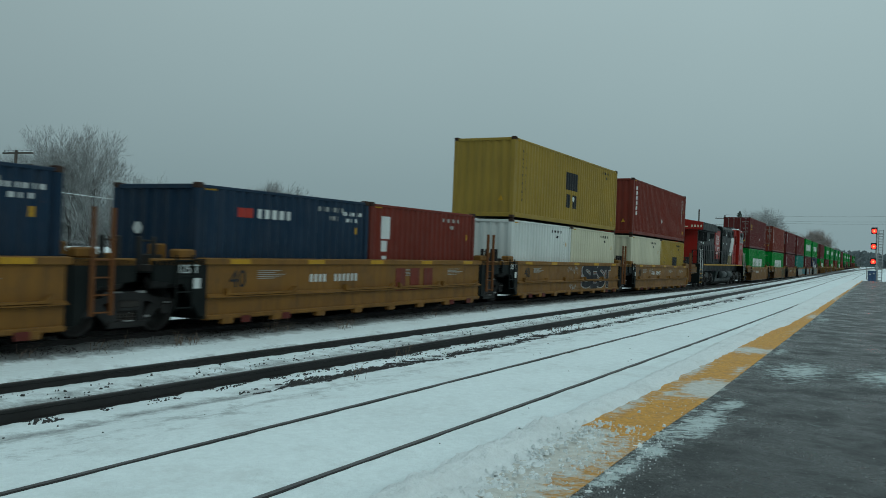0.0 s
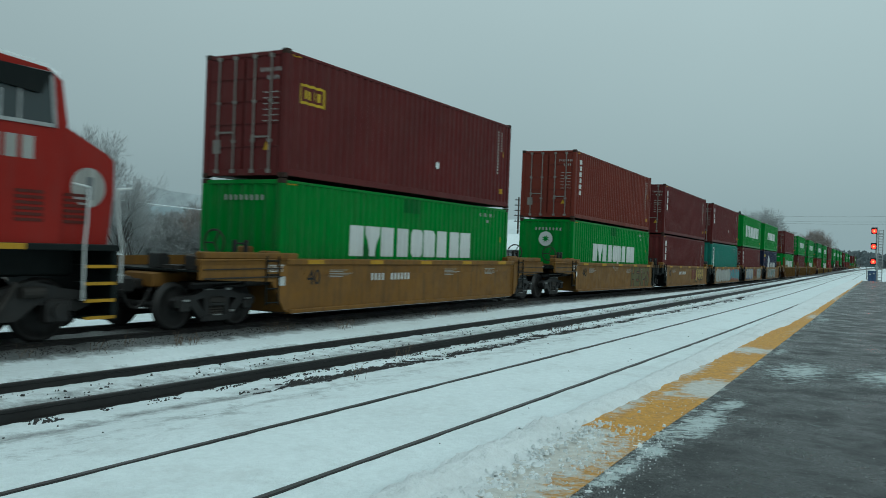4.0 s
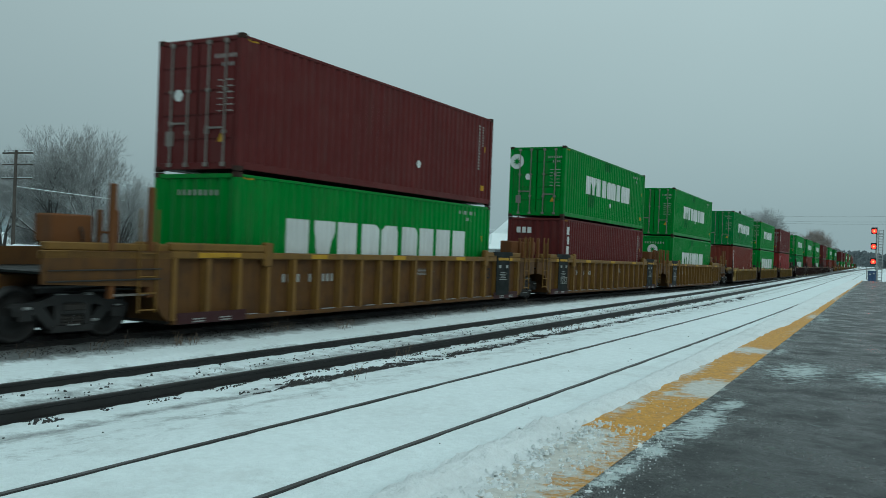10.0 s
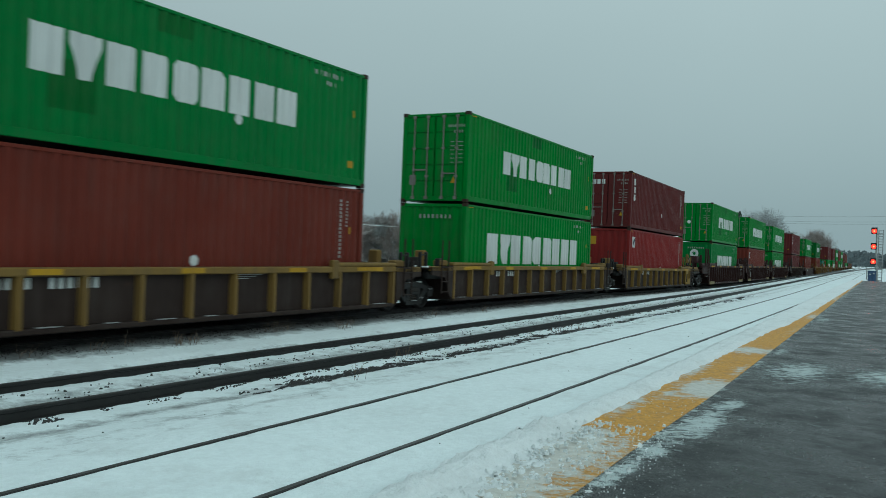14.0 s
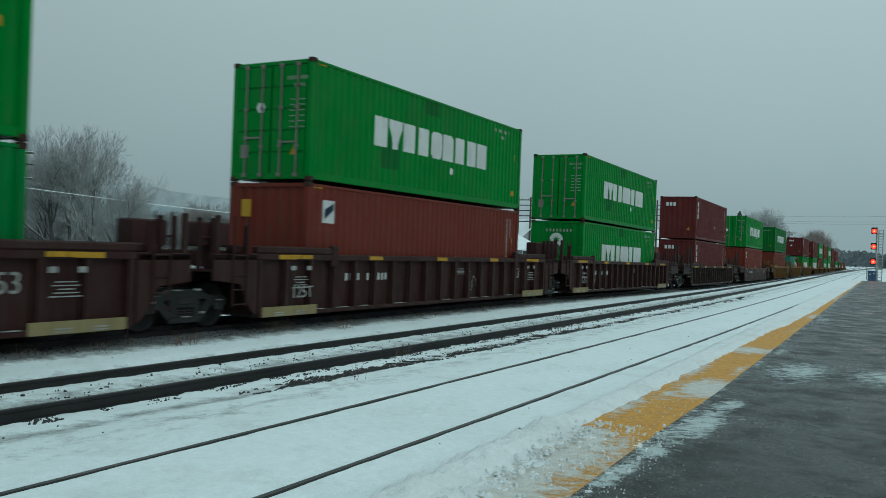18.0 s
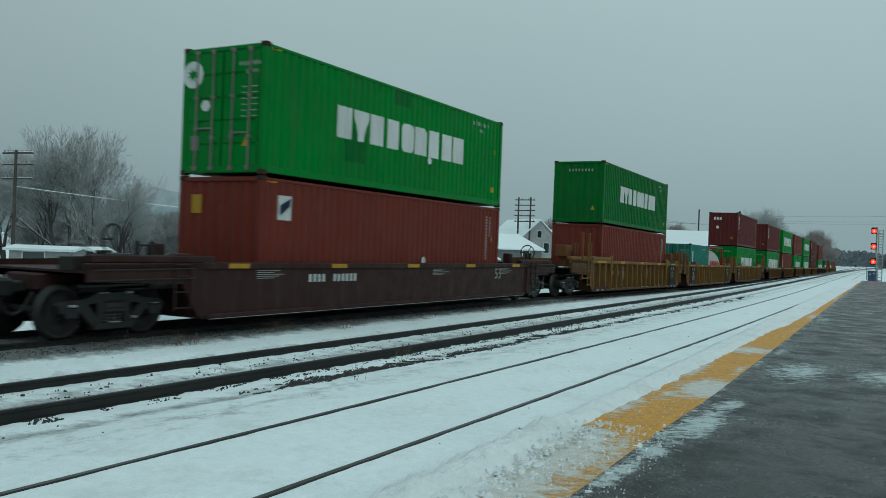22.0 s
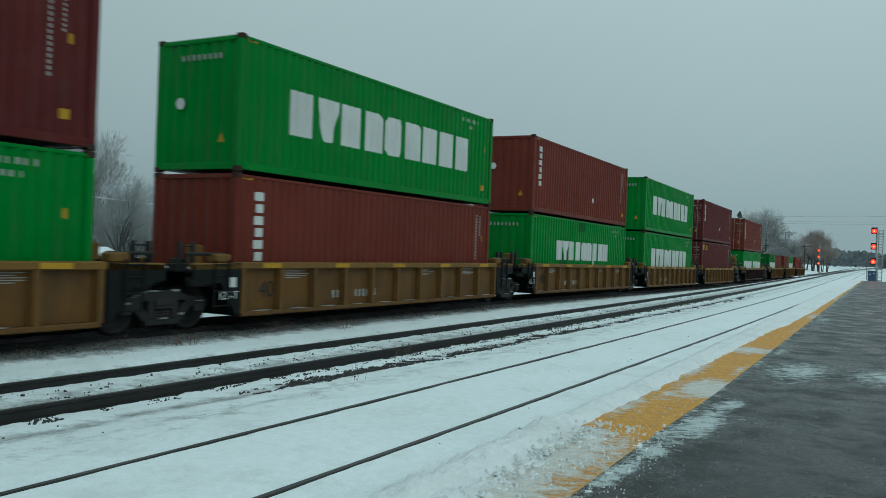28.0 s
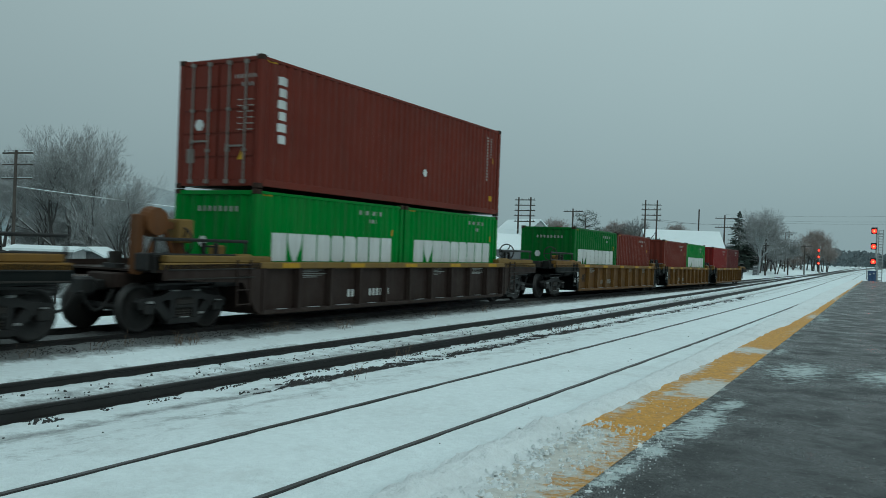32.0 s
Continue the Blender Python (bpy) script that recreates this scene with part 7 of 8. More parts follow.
def replant(ob, x, y, size, turn, label=""):
    c = copy_thing(ob, pose(x, y, ground_at(x, y), 0, 0, turn))
    for ch in c.children:
        ch.scale = (size, size, size)
    if label:
        tagged(c, label)
    return c


def build_trees():
    tall = [plant("bare_tree", bare_tree(3, 13.2, 0.50, 5, 2, lean=0.22, rise=0.26, base=0.34, fine=0.006), BARK, TWIG, "tall leafless tree with frosted grey twigs", 45.7, 61.5),
            plant("bare_tree", bare_tree(8, 13.2, 0.56, 5, 1, lean=0.22, rise=0.24, base=0.36, fine=0.006), BARK, TWIG, "tall leafless tree with frosted grey twigs", 45.6, 57.4)]
    for k, (x, y, s, r) in enumerate(((44.6, 67.2, 0.90, 50), (45.9, 64.9, 0.86, 130), (46.2, 54.6, 0.72, 20), (42.0, 70.5, 0.85, 200), (50.5, 62.0, 0.62, 300), (49.0, 57.0, 0.60, 80), (44.0, 74.0, 0.9, 10))):
        replant(tall[k % 2], x, y, s, r)
    mid = [plant("bare_tree", bare_tree(21, 9.0, 0.65, 5, 3, fine=0.015), BARK, TWIG, "small spreading leafless tree white with frost", 68.0, 72.5, group="frosted scrub trees"),
           plant("bare_tree", bare_tree(27, 9.0, 0.70, 5, 3, fine=0.015), BARK, TWIG_B, "small spreading leafless tree with brownish twigs", 71.0, 54.0, group="frosted scrub trees"),
           plant("bare_tree", bare_tree(33, 11.0, 0.36, 5, 3), BARK, TWIG, "upright leafless tree with frosted twigs", 67.6, 59.6)]
    rnd = random.Random(5)
    for u in range(26):
        k = u / 25
        x, y = 56 + 25 * k + rnd.uniform(-1.5, 1.5), 80 - 29 * k + rnd.uniform(-2, 2)
        near = 0.62 < k < 0.92
        replant(mid[1] if near or rnd.random() < 0.2 else mid[0], x, y, rnd.uniform(0.78, 1.0) * (0.98 if k > 0.5 else 0.9), rnd.uniform(0, 360))
    replant(mid[2], 69.2, 56.9, 0.98, 120)
    for x, y, s in ((95.2, 55.3, 0.78), (100, 57, 0.8), (131, 52.5, 0.85), (145.2, 47.8, 0.9), (146.4, 45.5, 0.98), (161.3, 39.7, 0.95), (164, 42, 0.9), (170.4, 23.6, 0.95), (176, 26.5, 0.9), (136, 33.5, 0.68)):
        replant(mid[int(x) % 2], x, y, s, x * 7 % 360)
    for x, y in ((60.8, 55.6), (62.0, 54.2), (63.3, 55.4)):
        t = conifer(int(x), 7.0, 2.6)
        plant("conifer", t, BARK, NEEDLE, "dark bushy conifer dusted with snow", x, y, group="conifers")
    plant("conifer", conifer(77, 10.6, 2.4), BARK, NEEDLE, "dark spruce dusted with snow", 156.5, 28.2, group="conifers")
    plant("conifer", conifer(78, 9.0, 2.6), BARK, NEEDLE, "dark spruce dusted with snow", 158.5, 27.2, group="conifers")
    plant("pine_tree", pine(5, 8.0), BARK, NEEDLE, "dark pine with an open tufted crown", 114.4, 41.4, group="conifers")
    plant("bare_tree", bare_tree(41, 11.4, 0.62, 5, 2), FROST, TWIG, "large leafless tree with a snow-plastered trunk", 147.5, 23.4)
    plant("bare_tree", bare_tree(43, 10.6, 0.60, 5, 2), BARK, TWIG, "large leafless tree behind the siding", 160, 25.0)
    far = plant("bare_tree", bare_tree(51, 13.2, 0.55, 5, 2), BARK, TWIG_B, "leafless tree far along the line", 274.0, 26.5, group="far trees")
    for x, y, s in ((258, 29.5, 0.62), (262, 28.4, 0.75), (266, 27.5, 0.7), (270, 27.6, 0.85), (279, 25.8, 0.82), (286, 25.2, 0.62), (292, 26, 0.55), (252, 31, 0.5)):
        replant(far, x, y, s, x * 13 % 360)
    rnd = random.Random(31)
    for k in range(52):
        x = 165 + 130 * (k / 51) ** 0.7 + rnd.uniform(-3, 3)
        y = 12.4 + 0.035 * x + rnd.uniform(8.5, 17)
        replant(mid[k % 2], x, y, rnd.uniform(0.28, 0.5) * (1.25 if x > 225 else 1.0), rnd.uniform(0, 360), "low frosted bush beside the line")
    for k, (x, y) in enumerate(((32.0, 50.5), (33.5, 49.3), (35.0, 47.6), (36.5, 46.4), (38.0, 45.2), (39.8, 44.4), (31.0, 52.0))):
        replant(mid[k % 2], x, y, 0.27 + 0.02 * (k % 3), 47 * k, "low frosted bush before the pale building")
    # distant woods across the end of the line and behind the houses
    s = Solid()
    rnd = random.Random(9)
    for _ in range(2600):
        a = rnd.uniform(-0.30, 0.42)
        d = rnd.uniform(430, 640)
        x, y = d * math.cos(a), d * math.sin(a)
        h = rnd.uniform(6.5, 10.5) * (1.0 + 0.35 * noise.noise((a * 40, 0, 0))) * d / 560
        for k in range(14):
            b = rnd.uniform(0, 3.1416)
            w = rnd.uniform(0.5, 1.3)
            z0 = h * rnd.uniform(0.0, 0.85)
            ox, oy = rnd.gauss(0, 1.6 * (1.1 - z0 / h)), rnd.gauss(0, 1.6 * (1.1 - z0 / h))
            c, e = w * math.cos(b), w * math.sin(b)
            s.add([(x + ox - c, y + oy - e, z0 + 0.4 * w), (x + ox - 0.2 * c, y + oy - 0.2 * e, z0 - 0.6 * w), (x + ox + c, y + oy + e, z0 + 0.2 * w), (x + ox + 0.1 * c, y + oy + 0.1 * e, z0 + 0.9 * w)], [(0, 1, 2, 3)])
    solo("far_woods", s.mesh("far_woods", FARWOOD), "woods in a haze-imitating grey at the end of the line", "woods", kind="stuff")
    # solid ridges; their even colours stand in for the haze before them
    for d, tall, low, mat, lab in ((2300, 150, 14, HILL_FAR, "dim wooded hill coloured pale to imitate haze"), (1900, 78, 10, HILL, "low wooded ridge coloured grey to imitate haze")):
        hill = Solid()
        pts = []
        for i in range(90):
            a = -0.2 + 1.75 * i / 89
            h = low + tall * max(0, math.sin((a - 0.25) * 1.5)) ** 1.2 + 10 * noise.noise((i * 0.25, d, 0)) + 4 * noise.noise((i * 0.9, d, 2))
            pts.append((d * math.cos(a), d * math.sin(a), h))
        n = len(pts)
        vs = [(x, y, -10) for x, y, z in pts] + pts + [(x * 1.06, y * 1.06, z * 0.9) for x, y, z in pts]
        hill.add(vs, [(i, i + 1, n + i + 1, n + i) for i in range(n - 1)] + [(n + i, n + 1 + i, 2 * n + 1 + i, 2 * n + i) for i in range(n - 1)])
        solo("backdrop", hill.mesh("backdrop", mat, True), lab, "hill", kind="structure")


# the far woods' haze is put into this grey; no air is rendered
FARWOOD = plain("haze_tinted_woods", (0.150, 0.178, 0.190), 0.9, 0.2, 0.2)
# haze mixed into the hill colours, paler on the farther ridge
HILL = plain("haze_tinted_hill", (0.255, 0.320, 0.345), 0.95, 0.02, 0.10)
HILL_FAR = plain("paler_haze_tinted_hill", (0.395, 0.450, 0.472), 0.95, 0.02, 0.06)
build_trees()


# ---- line-side poles and wires ----
def pole(kind, x, y, height, arms, label, turn):
    ob = thing("utility_pole", label, "utility pole", "line-side poles")
    offs = (0.0,) if kind == "single" else (-0.85, 0.85)
    for o in offs:
        part("pole", stored(("pole", height), WOODP, lambda: Solid().tube((0, 0, -0.3), (0, 0, height), 0.15, 0.10, 9)), ob, at=(0, o, 0))
    for z in arms:
        w = 1.45
        part("crossarm", stored("crossarm", WOODP, lambda: Solid().cbox(-0.06, 0.06, -w, w, -0.06, 0.06, 0.01)), ob, at=(0.13, 0, z))
        part("arm_snow", stored("arm_snow", SNOW_ROOF, lambda: Solid().cbox(-0.06, 0.06, -w, w, 0, 0.035, 0.01)), ob, at=(0.13, 0, z + 0.062))
        for k in (-1.3, -0.9, -0.45, 0.45, 0.9, 1.3):
            part("insulator", stored("insulator", SIDING_B, lambda: Solid().rings([(0, 0.02), (0.04, 0.045), (0.09, 0.045), (0.13, 0.02)], 8, "z")), ob, at=(0.13, k, z + 0.09))
    if kind != "single":
        part("pole_brace", Solid().tube((0, -0.85, height * 0.55), (0, 0.85, height * 0.30), 0.05).mesh("pole_brace", WOODP), ob)
    ob.matrix_basis = pose(x, y, ground_at(x, y), 0, 0, turn)
    return ob


def wire(a, b, sag, r=0.012, label="thin dark overhead wire between poles", mat=None):
    a, b = Vector(a), Vector(b)
    pts = []
    for i in range(25):
        k = i / 24
        p = a.lerp(b, k)
        p.z -= sag * 4 * k * (1 - k)
        pts.append(p)
    s = Solid().path(pts, r, 4)
    solo("overhead_wire", s.mesh("overhead_wire", mat or WIRE), label, "wire", "overhead wires")


def build_poles():
    g = ground_at
    pole("single", 37.5, 55.8, 7.6 - g(37.5, 55.8), [7.4 - g(37.5, 55.8), 6.6 - g(37.5, 55.8), 5.6 - g(37.5, 55.8)], "old wooden pole with three snowy crossarms", 6)
    z0 = g(103.7, 46.1)
    pole("pair", 103.7, 46.1, 8.9 - z0, [8.55 - z0, 7.85 - z0, 7.15 - z0, 6.45 - z0, 5.7 - z0], "double wooden pole with five crossarms", 2)
    z0 = g(123.8, 34.8)
    pole("pair", 123.8, 34.8, 9.9 - z0, [9.2 - z0, 8.5 - z0, 7.7 - z0, 7.0 - z0, 4.2 - z0], "double wooden pole with five crossarms", 2)
    pole("single", 135.4, 26.6, 8.8, [8.3, 6.9, 4.2], "wooden pole with crossarms beside the barn", 0)
    pole("single", 201.2, 26.4, 8.8, [8.3, 7.0], "wooden pole with crossarms along the line", 0)
    pole("single", 186.0, 27.0, 7.4, [6.9, 5.8], "wooden pole with crossarms along the line", 0)
    pole("single", 232.0, 28.4, 7.6, [7.0], "wooden pole along the line", 0)
    pole("single", 113.5, 43.0, 8.0 - g(113.5, 43), [7.6 - g(113.5, 43)], "thin wooden pole beside the pine", 0)
    for x, v, top, arms in ((150.0, 18.65, 6.2, (5.8, 5.0, 4.2)), (175.0, 17.46, 7.4, (7.1,)), (195.0, 16.08, 5.2, (4.9,)), (165.0, 25.8, 5.5, (5.2, 4.6))):
        y = v + side(x)
        pole("single", x, y, top - g(x, y), [z - g(x, y) for z in arms], "weathered pole with snow-laden crossarms by the line", 0)
    pole("single", 134.0, 30.2, 9.4, [], "thin bare pole behind the barn", 0)
    wire((37.5, 55.8, 5.05), (103.7, 46.1, 4.6), 0.9, 0.03, "thick overhead cable white with clinging snow", SNOW_ROOF)
    for k in (-1.3, -0.9, 0.9, 1.3):
        wire((123.8, 34.8 + k, 7.1), (135.4, 26.6 + k, 7.0), 0.25)
        wire((135.4, 26.6 + k, 7.1), (186.0, 27.0 + k, 6.0), 0.7)
    for z in (8.5, 7.8, 7.5):
        wire((135.4, 26.6, z), (112.0, -14.0, z - 0.2), 0.5)


build_poles()


# ---- houses beyond the line ----
def house(name, label, x, y, turn, w, d, eave, ridge, wall, hip=0.0, windows=(), chimney=False):
    """w along its ridge, d across; eave and ridge are heights over its own ground."""
    ob = thing(name, label, "house", "houses beyond the tracks")
    hw, hd, o = w / 2, d / 2, 0.35
    for sy in (-1, 1):
        part("wall", Solid().cbox(-hw, hw, sy * hd - 0.1, sy * hd + 0.1, -0.6, eave, 0.01).mesh("wall", wall), ob)
    for sx in (-1, 1):
        k = 0 if hip else 1
        prof = [(-hd + 0.1, -0.6), (hd - 0.1, -0.6), (hd - 0.1, eave)] + ([(0, ridge - 0.12)] if k else []) + [(-hd + 0.1, eave)]
        part("wall", Solid().prism(prof, sx * hw - 0.1, sx * hw + 0.1, axis="x").mesh("wall", wall), ob)
    rise = ridge - eave
    for sy in (-1, 1):
        a = [(-hw - o, sy * (hd + o), eave - 0.14), (hw + o, sy * (hd + o), eave - 0.14), (hw + o - hip, 0, ridge), (-hw - o + hip, 0, ridge)]
        up = [(p[0], p[1], p[2] + 0.16) for p in a]
        part("roof", Solid().add(a + up, [(3, 2, 1, 0), (4, 5, 6, 7), (0, 1, 5, 4), (1, 2, 6, 5), (2, 3, 7, 6), (3, 0, 4, 7)]).mesh("roof", SNOW_ROOF), ob, "snow-covered roof slope")
    if hip:
        for sx in (-1, 1):
            a = [(sx * (hw + o), -hd - o, eave - 0.14), (sx * (hw + o), hd + o, eave - 0.14), (sx * (hw + o - hip), 0, ridge)]
            up = [(p[0], p[1], p[2] + 0.16) for p in a]
            part("roof", Solid().add(a + up, [(2, 1, 0), (3, 4, 5), (0, 1, 4, 3), (1, 2, 5, 4), (2, 0, 3, 5)]).mesh("roof", SNOW_ROOF), ob, "snow-covered roof slope")
    if chimney:
        part("chimney", Solid().cbox(0.4, 1.0, -0.3, 0.3, ridge - 0.6, ridge + 0.7, 0.02).mesh("chimney", BRICKM), ob)
    for face, px, pz, pw, ph in windows:
        f = Solid()
        for a, b, c, e in ((-pw / 2 - 0.07, -pw / 2, -0.07, ph + 0.07), (pw / 2, pw / 2 + 0.07, -0.07, ph + 0.07), (-pw / 2, pw / 2, -0.07, 0), (-pw / 2, pw / 2, ph, ph + 0.07)):
            f.box(a, b, -0.05, 0.03, c, e)
        at, tn = ((px, -hd - 0.11, pz), (0, 0, 0)) if face == "side" else ((-hw - 0.11, px, pz), (0, 0, -90))
        win = part("window", f.mesh("window", LETTER), ob, "white-framed window", at=at, turn=tn)
        part("pane", Solid().box(-pw / 2, pw / 2, -0.01, 0.0, 0, ph).mesh("pane", GLASS), win)
    ob.matrix_basis = pose(x, y, ground_at(x, y), 0, 0, turn)
    return ob


def build_houses():
    g = ground_at
    z = -g(38, 52)
    house("house", "long low pale building under a flat snowy roof", 38.4, 53.1, -56, 4.0, 3.0, z + 0.72, z + 0.80, SIDING, windows=(("side", -0.4, z - 0.05, 1.4, 0.55),))
    house("shed", "small shed with a snowy gable roof", 42.0, 52.6, 20, 2.0, 2.0, z + 0.35, z + 0.80, SIDING_B)
    z = -g(87, 50)
    house("house", "pale house under a broad snowy hip roof", 88.0, 50.0, -30, 10.5, 8.0, z + 2.0, z + 3.7, SIDING, hip=2.6, windows=(("side", 2.4, z + 0.3, 1.0, 1.2), ("side", -2.4, z + 0.3, 1.0, 1.2), ("end", 0, z + 0.3, 1.0, 1.2)))
    house("house", "pale house under a snowy gable roof", 96.0, 56.0, 70, 9.0, 8.0, z + 2.0, z + 4.2, SIDING, windows=(("end", 1.0, z + 0.4, 1.0, 1.2),))
    house("garage", "low outbuilding with a rounded snowy roof", 86.5, 46.4, -25, 7.0, 5.0, z + 0.8, z + 2.1, SIDING, hip=1.2)
    z = -g(95.5, 44)
    house("house", "grey house with a snowy roof and white window", 96.5, 45.4, -35, 7.0, 6.0, z + 1.9, z + 3.6, SIDING_B, hip=2.0, windows=(("side", 1.2, z + 0.2, 0.9, 1.5), ("end", 0.0, z + 0.2, 0.9, 1.5)))
    house("house", "white gabled house beside the double pole", 107.0, 47.6, 60, 7.0, 6.0, z + 2.2, z + 4.7, SIDING, windows=(("end", -1.2, z + 0.4, 0.9, 1.3), ("end", 1.2, z + 0.4, 0.9, 1.3), ("end", 0, z + 2.4, 0.7, 0.9)))
    z = -g(117, 47)
    house("house", "red-brown house with a snowy hip roof and chimney", 117.0, 47.0, -35, 6.5, 6.5, z + 2.6, z + 4.9, BRICKM, hip=2.4, chimney=True, windows=(("side", -1.4, z + 0.6, 0.9, 1.3), ("side", 1.4, z + 0.6, 0.9, 1.3), ("end", 0.0, z + 0.6, 0.9, 1.3)))
    house("barn", "long red-brown barn under a broad snowy roof", 132.5, 32.5, -64, 11.0, 7.0, 3.4, 5.9, BRICKM, windows=(("end", 0, 2.2, 0.7, 0.8),))
    house("shed", "small shed with a snowy roof along the line", 178.0, 30.0, -20, 6.0, 4.0, 1.5, 2.6, SIDING_B)
    house("shed", "low shed with a snowy roof among bushes", 208.0, 33.0, -10, 9.0, 5.0, 1.6, 2.6, SIDING)


build_houses()


def build_fence():
    ob = thing("fence", "grey wooden fence with snowy rails", "fence")
    for k in range(9):
        part("post", stored("fence_post", SIDING_B, lambda: Solid().cbox(-0.06, 0.06, -0.06, 0.06, -0.3, 1.5, 0.01)), ob, at=(1.2 * k, 0, 0))
    for z in (0.4, 0.9, 1.35):
        part("rail", stored("fence_rail", SIDING_B, lambda: Solid().cbox(-0.2, 9.8, -0.09, -0.06, -0.07, 0.07, 0.008)), ob, at=(0, 0, z))
    part("rail_snow", Solid().cbox(-0.2, 9.8, -0.1, -0.05, 1.42, 1.47, 0.01).mesh("rail_snow", SNOW_ROOF), ob)
    ob.matrix_basis = pose(141.0, 19.4 + side(141.0), ground_at(141.0, 19.4 + side(141.0)), 0, 0, 4)


build_fence()


# ---- signals ----
def signal(x, y, top, lamps, label, ladder):
    ob = thing("railway_signal", label, "railway signal", "lit signals")
    part("mast", Solid().tube((0, 0, -0.3), (0, 0, top), 0.10, 0.09, 12).mesh("mast", ALU), ob, "pale metal mast")
    part("mast_base", Solid().cbox(-0.35, 0.35, -0.35, 0.35, -0.3, 0.25, 0.04).mesh("mast_base", CONC), ob)
    part("mast_cap", Solid().rings([(top, 0.12), (top + 0.08, 0.10), (top + 0.16, 0.0)], 12, "z").mesh("mast_cap", ALU), ob)
    for z in lamps:
        hd = part("signal_head", Solid().cbox(-0.28, -0.06, -0.02, 0.60, -0.34, 0.42, 0.04).mesh("signal_head", SIGBLK), ob, "black signal head with a lit red lamp", at=(0, 0, z))
        vis = Solid()
        n = 14
        for i in range(n):
            a0, a1 = math.pi * (-0.15 + 1.3 * i / n), math.pi * (-0.15 + 1.3 * (i + 1) / n)
            vis.add([(-0.28, 0.29 + 0.26 * math.cos(a0), 0.26 * math.sin(a0)), (-0.28, 0.29 + 0.26 * math.cos(a1), 0.26 * math.sin(a1)), (-0.55, 0.29 + 0.26 * math.cos(a1), 0.26 * math.sin(a1)), (-0.55, 0.29 + 0.26 * math.cos(a0), 0.26 * math.sin(a0))], [(0, 1, 2, 3)])
        part("visor", vis.mesh("visor", SIGBLK), hd)
        part("lamp", Solid().rings([(-0.30, 0.0), (-0.30, 0.26), (-0.285, 0.26)], 18, "x").mesh("lamp", REDLAMP), hd, "glowing red lamp", at=(0, 0.29, 0))
        part("lamp_centre", Solid().rings([(-0.306, 0.0), (-0.306, 0.10), (-0.301, 0.10)], 14, "x").mesh("lamp_centre", REDCORE), hd, at=(0, 0.29, 0))
    if ladder:
        for q in (-0.66, -0.20):
            part("ladder_rail", Solid().box(0.16, 0.26, q - 0.05, q + 0.05, -0.1, top - 0.2).mesh("ladder_rail", ALU), ob)
        z = 0.2
        while z < top - 0.2:
            part("rung", stored("ladder_rung", ALU, lambda: Solid().box(0.18, 0.24, -0.62, -0.22, -0.035, 0.035)), ob, at=(0, 0, z))
            z += 0.32
        for z in lamps:
            part("service_platform", Solid().box(-0.1, 0.5, -0.75, 0.0, -0.4, -0.36).mesh("service_platform", ALU), ob, at=(0, 0, z))
    ob.matrix_basis = pose(x, y, ground_at(x, y), 0, 0, 3)
    return ob


signal(110.8, 4.63, 6.25, (5.90, 4.10, 2.34), "tall signal mast with ladder and three lit red lamps", True)
signal(244.8, 23.45, 7.0, (6.0, 4.30, 2.58), "far signal mast with three lit red lamps", False)


def cabinet():
    ob = thing("equipment_cabinet", "dark blue equipment cabinet with a snowy top", "cabinet")
    part("body", Solid().cbox(-0.4, 0.4, -0.42, 0.42, 0.05, 1.30, 0.03).mesh("body", BLUEBOX), ob)
    for q in (-0.2, 0.2):
        part("door", Solid().cbox(-0.43, -0.4, q - 0.18, q + 0.18, 0.15, 1.2, 0.01).mesh("door", BLUEBOX), ob)
        part("leg", Solid().box(-0.3, 0.3, q - 0.05, q + 0.05, -0.3, 0.06).mesh("leg", CONC), ob)
    for q, z in ((-0.2, 1.0), (0.2, 0.9)):
        part("door_plate", Solid().box(-0.44, -0.43, q - 0.10, q + 0.10, z - 0.07, z + 0.07).mesh("door_plate", SIDING), ob)
    for q in (-0.5, 0.52):
        part("conduit", Solid().tube((-0.2, q, -0.3), (-0.2, q, 1.6), 0.06, n=8).mesh("conduit", ALU), ob)
    part("snow_cap", Solid().cbox(-0.42, 0.42, -0.44, 0.44, 1.30, 1.40, 0.04).mesh("snow_cap", SNOW_ROOF), ob, "cap of snow")
    ob.matrix_basis = pose(108.5, 4.90, ground_at(108.5, 4.90), 0, 0, 3)


cabinet()
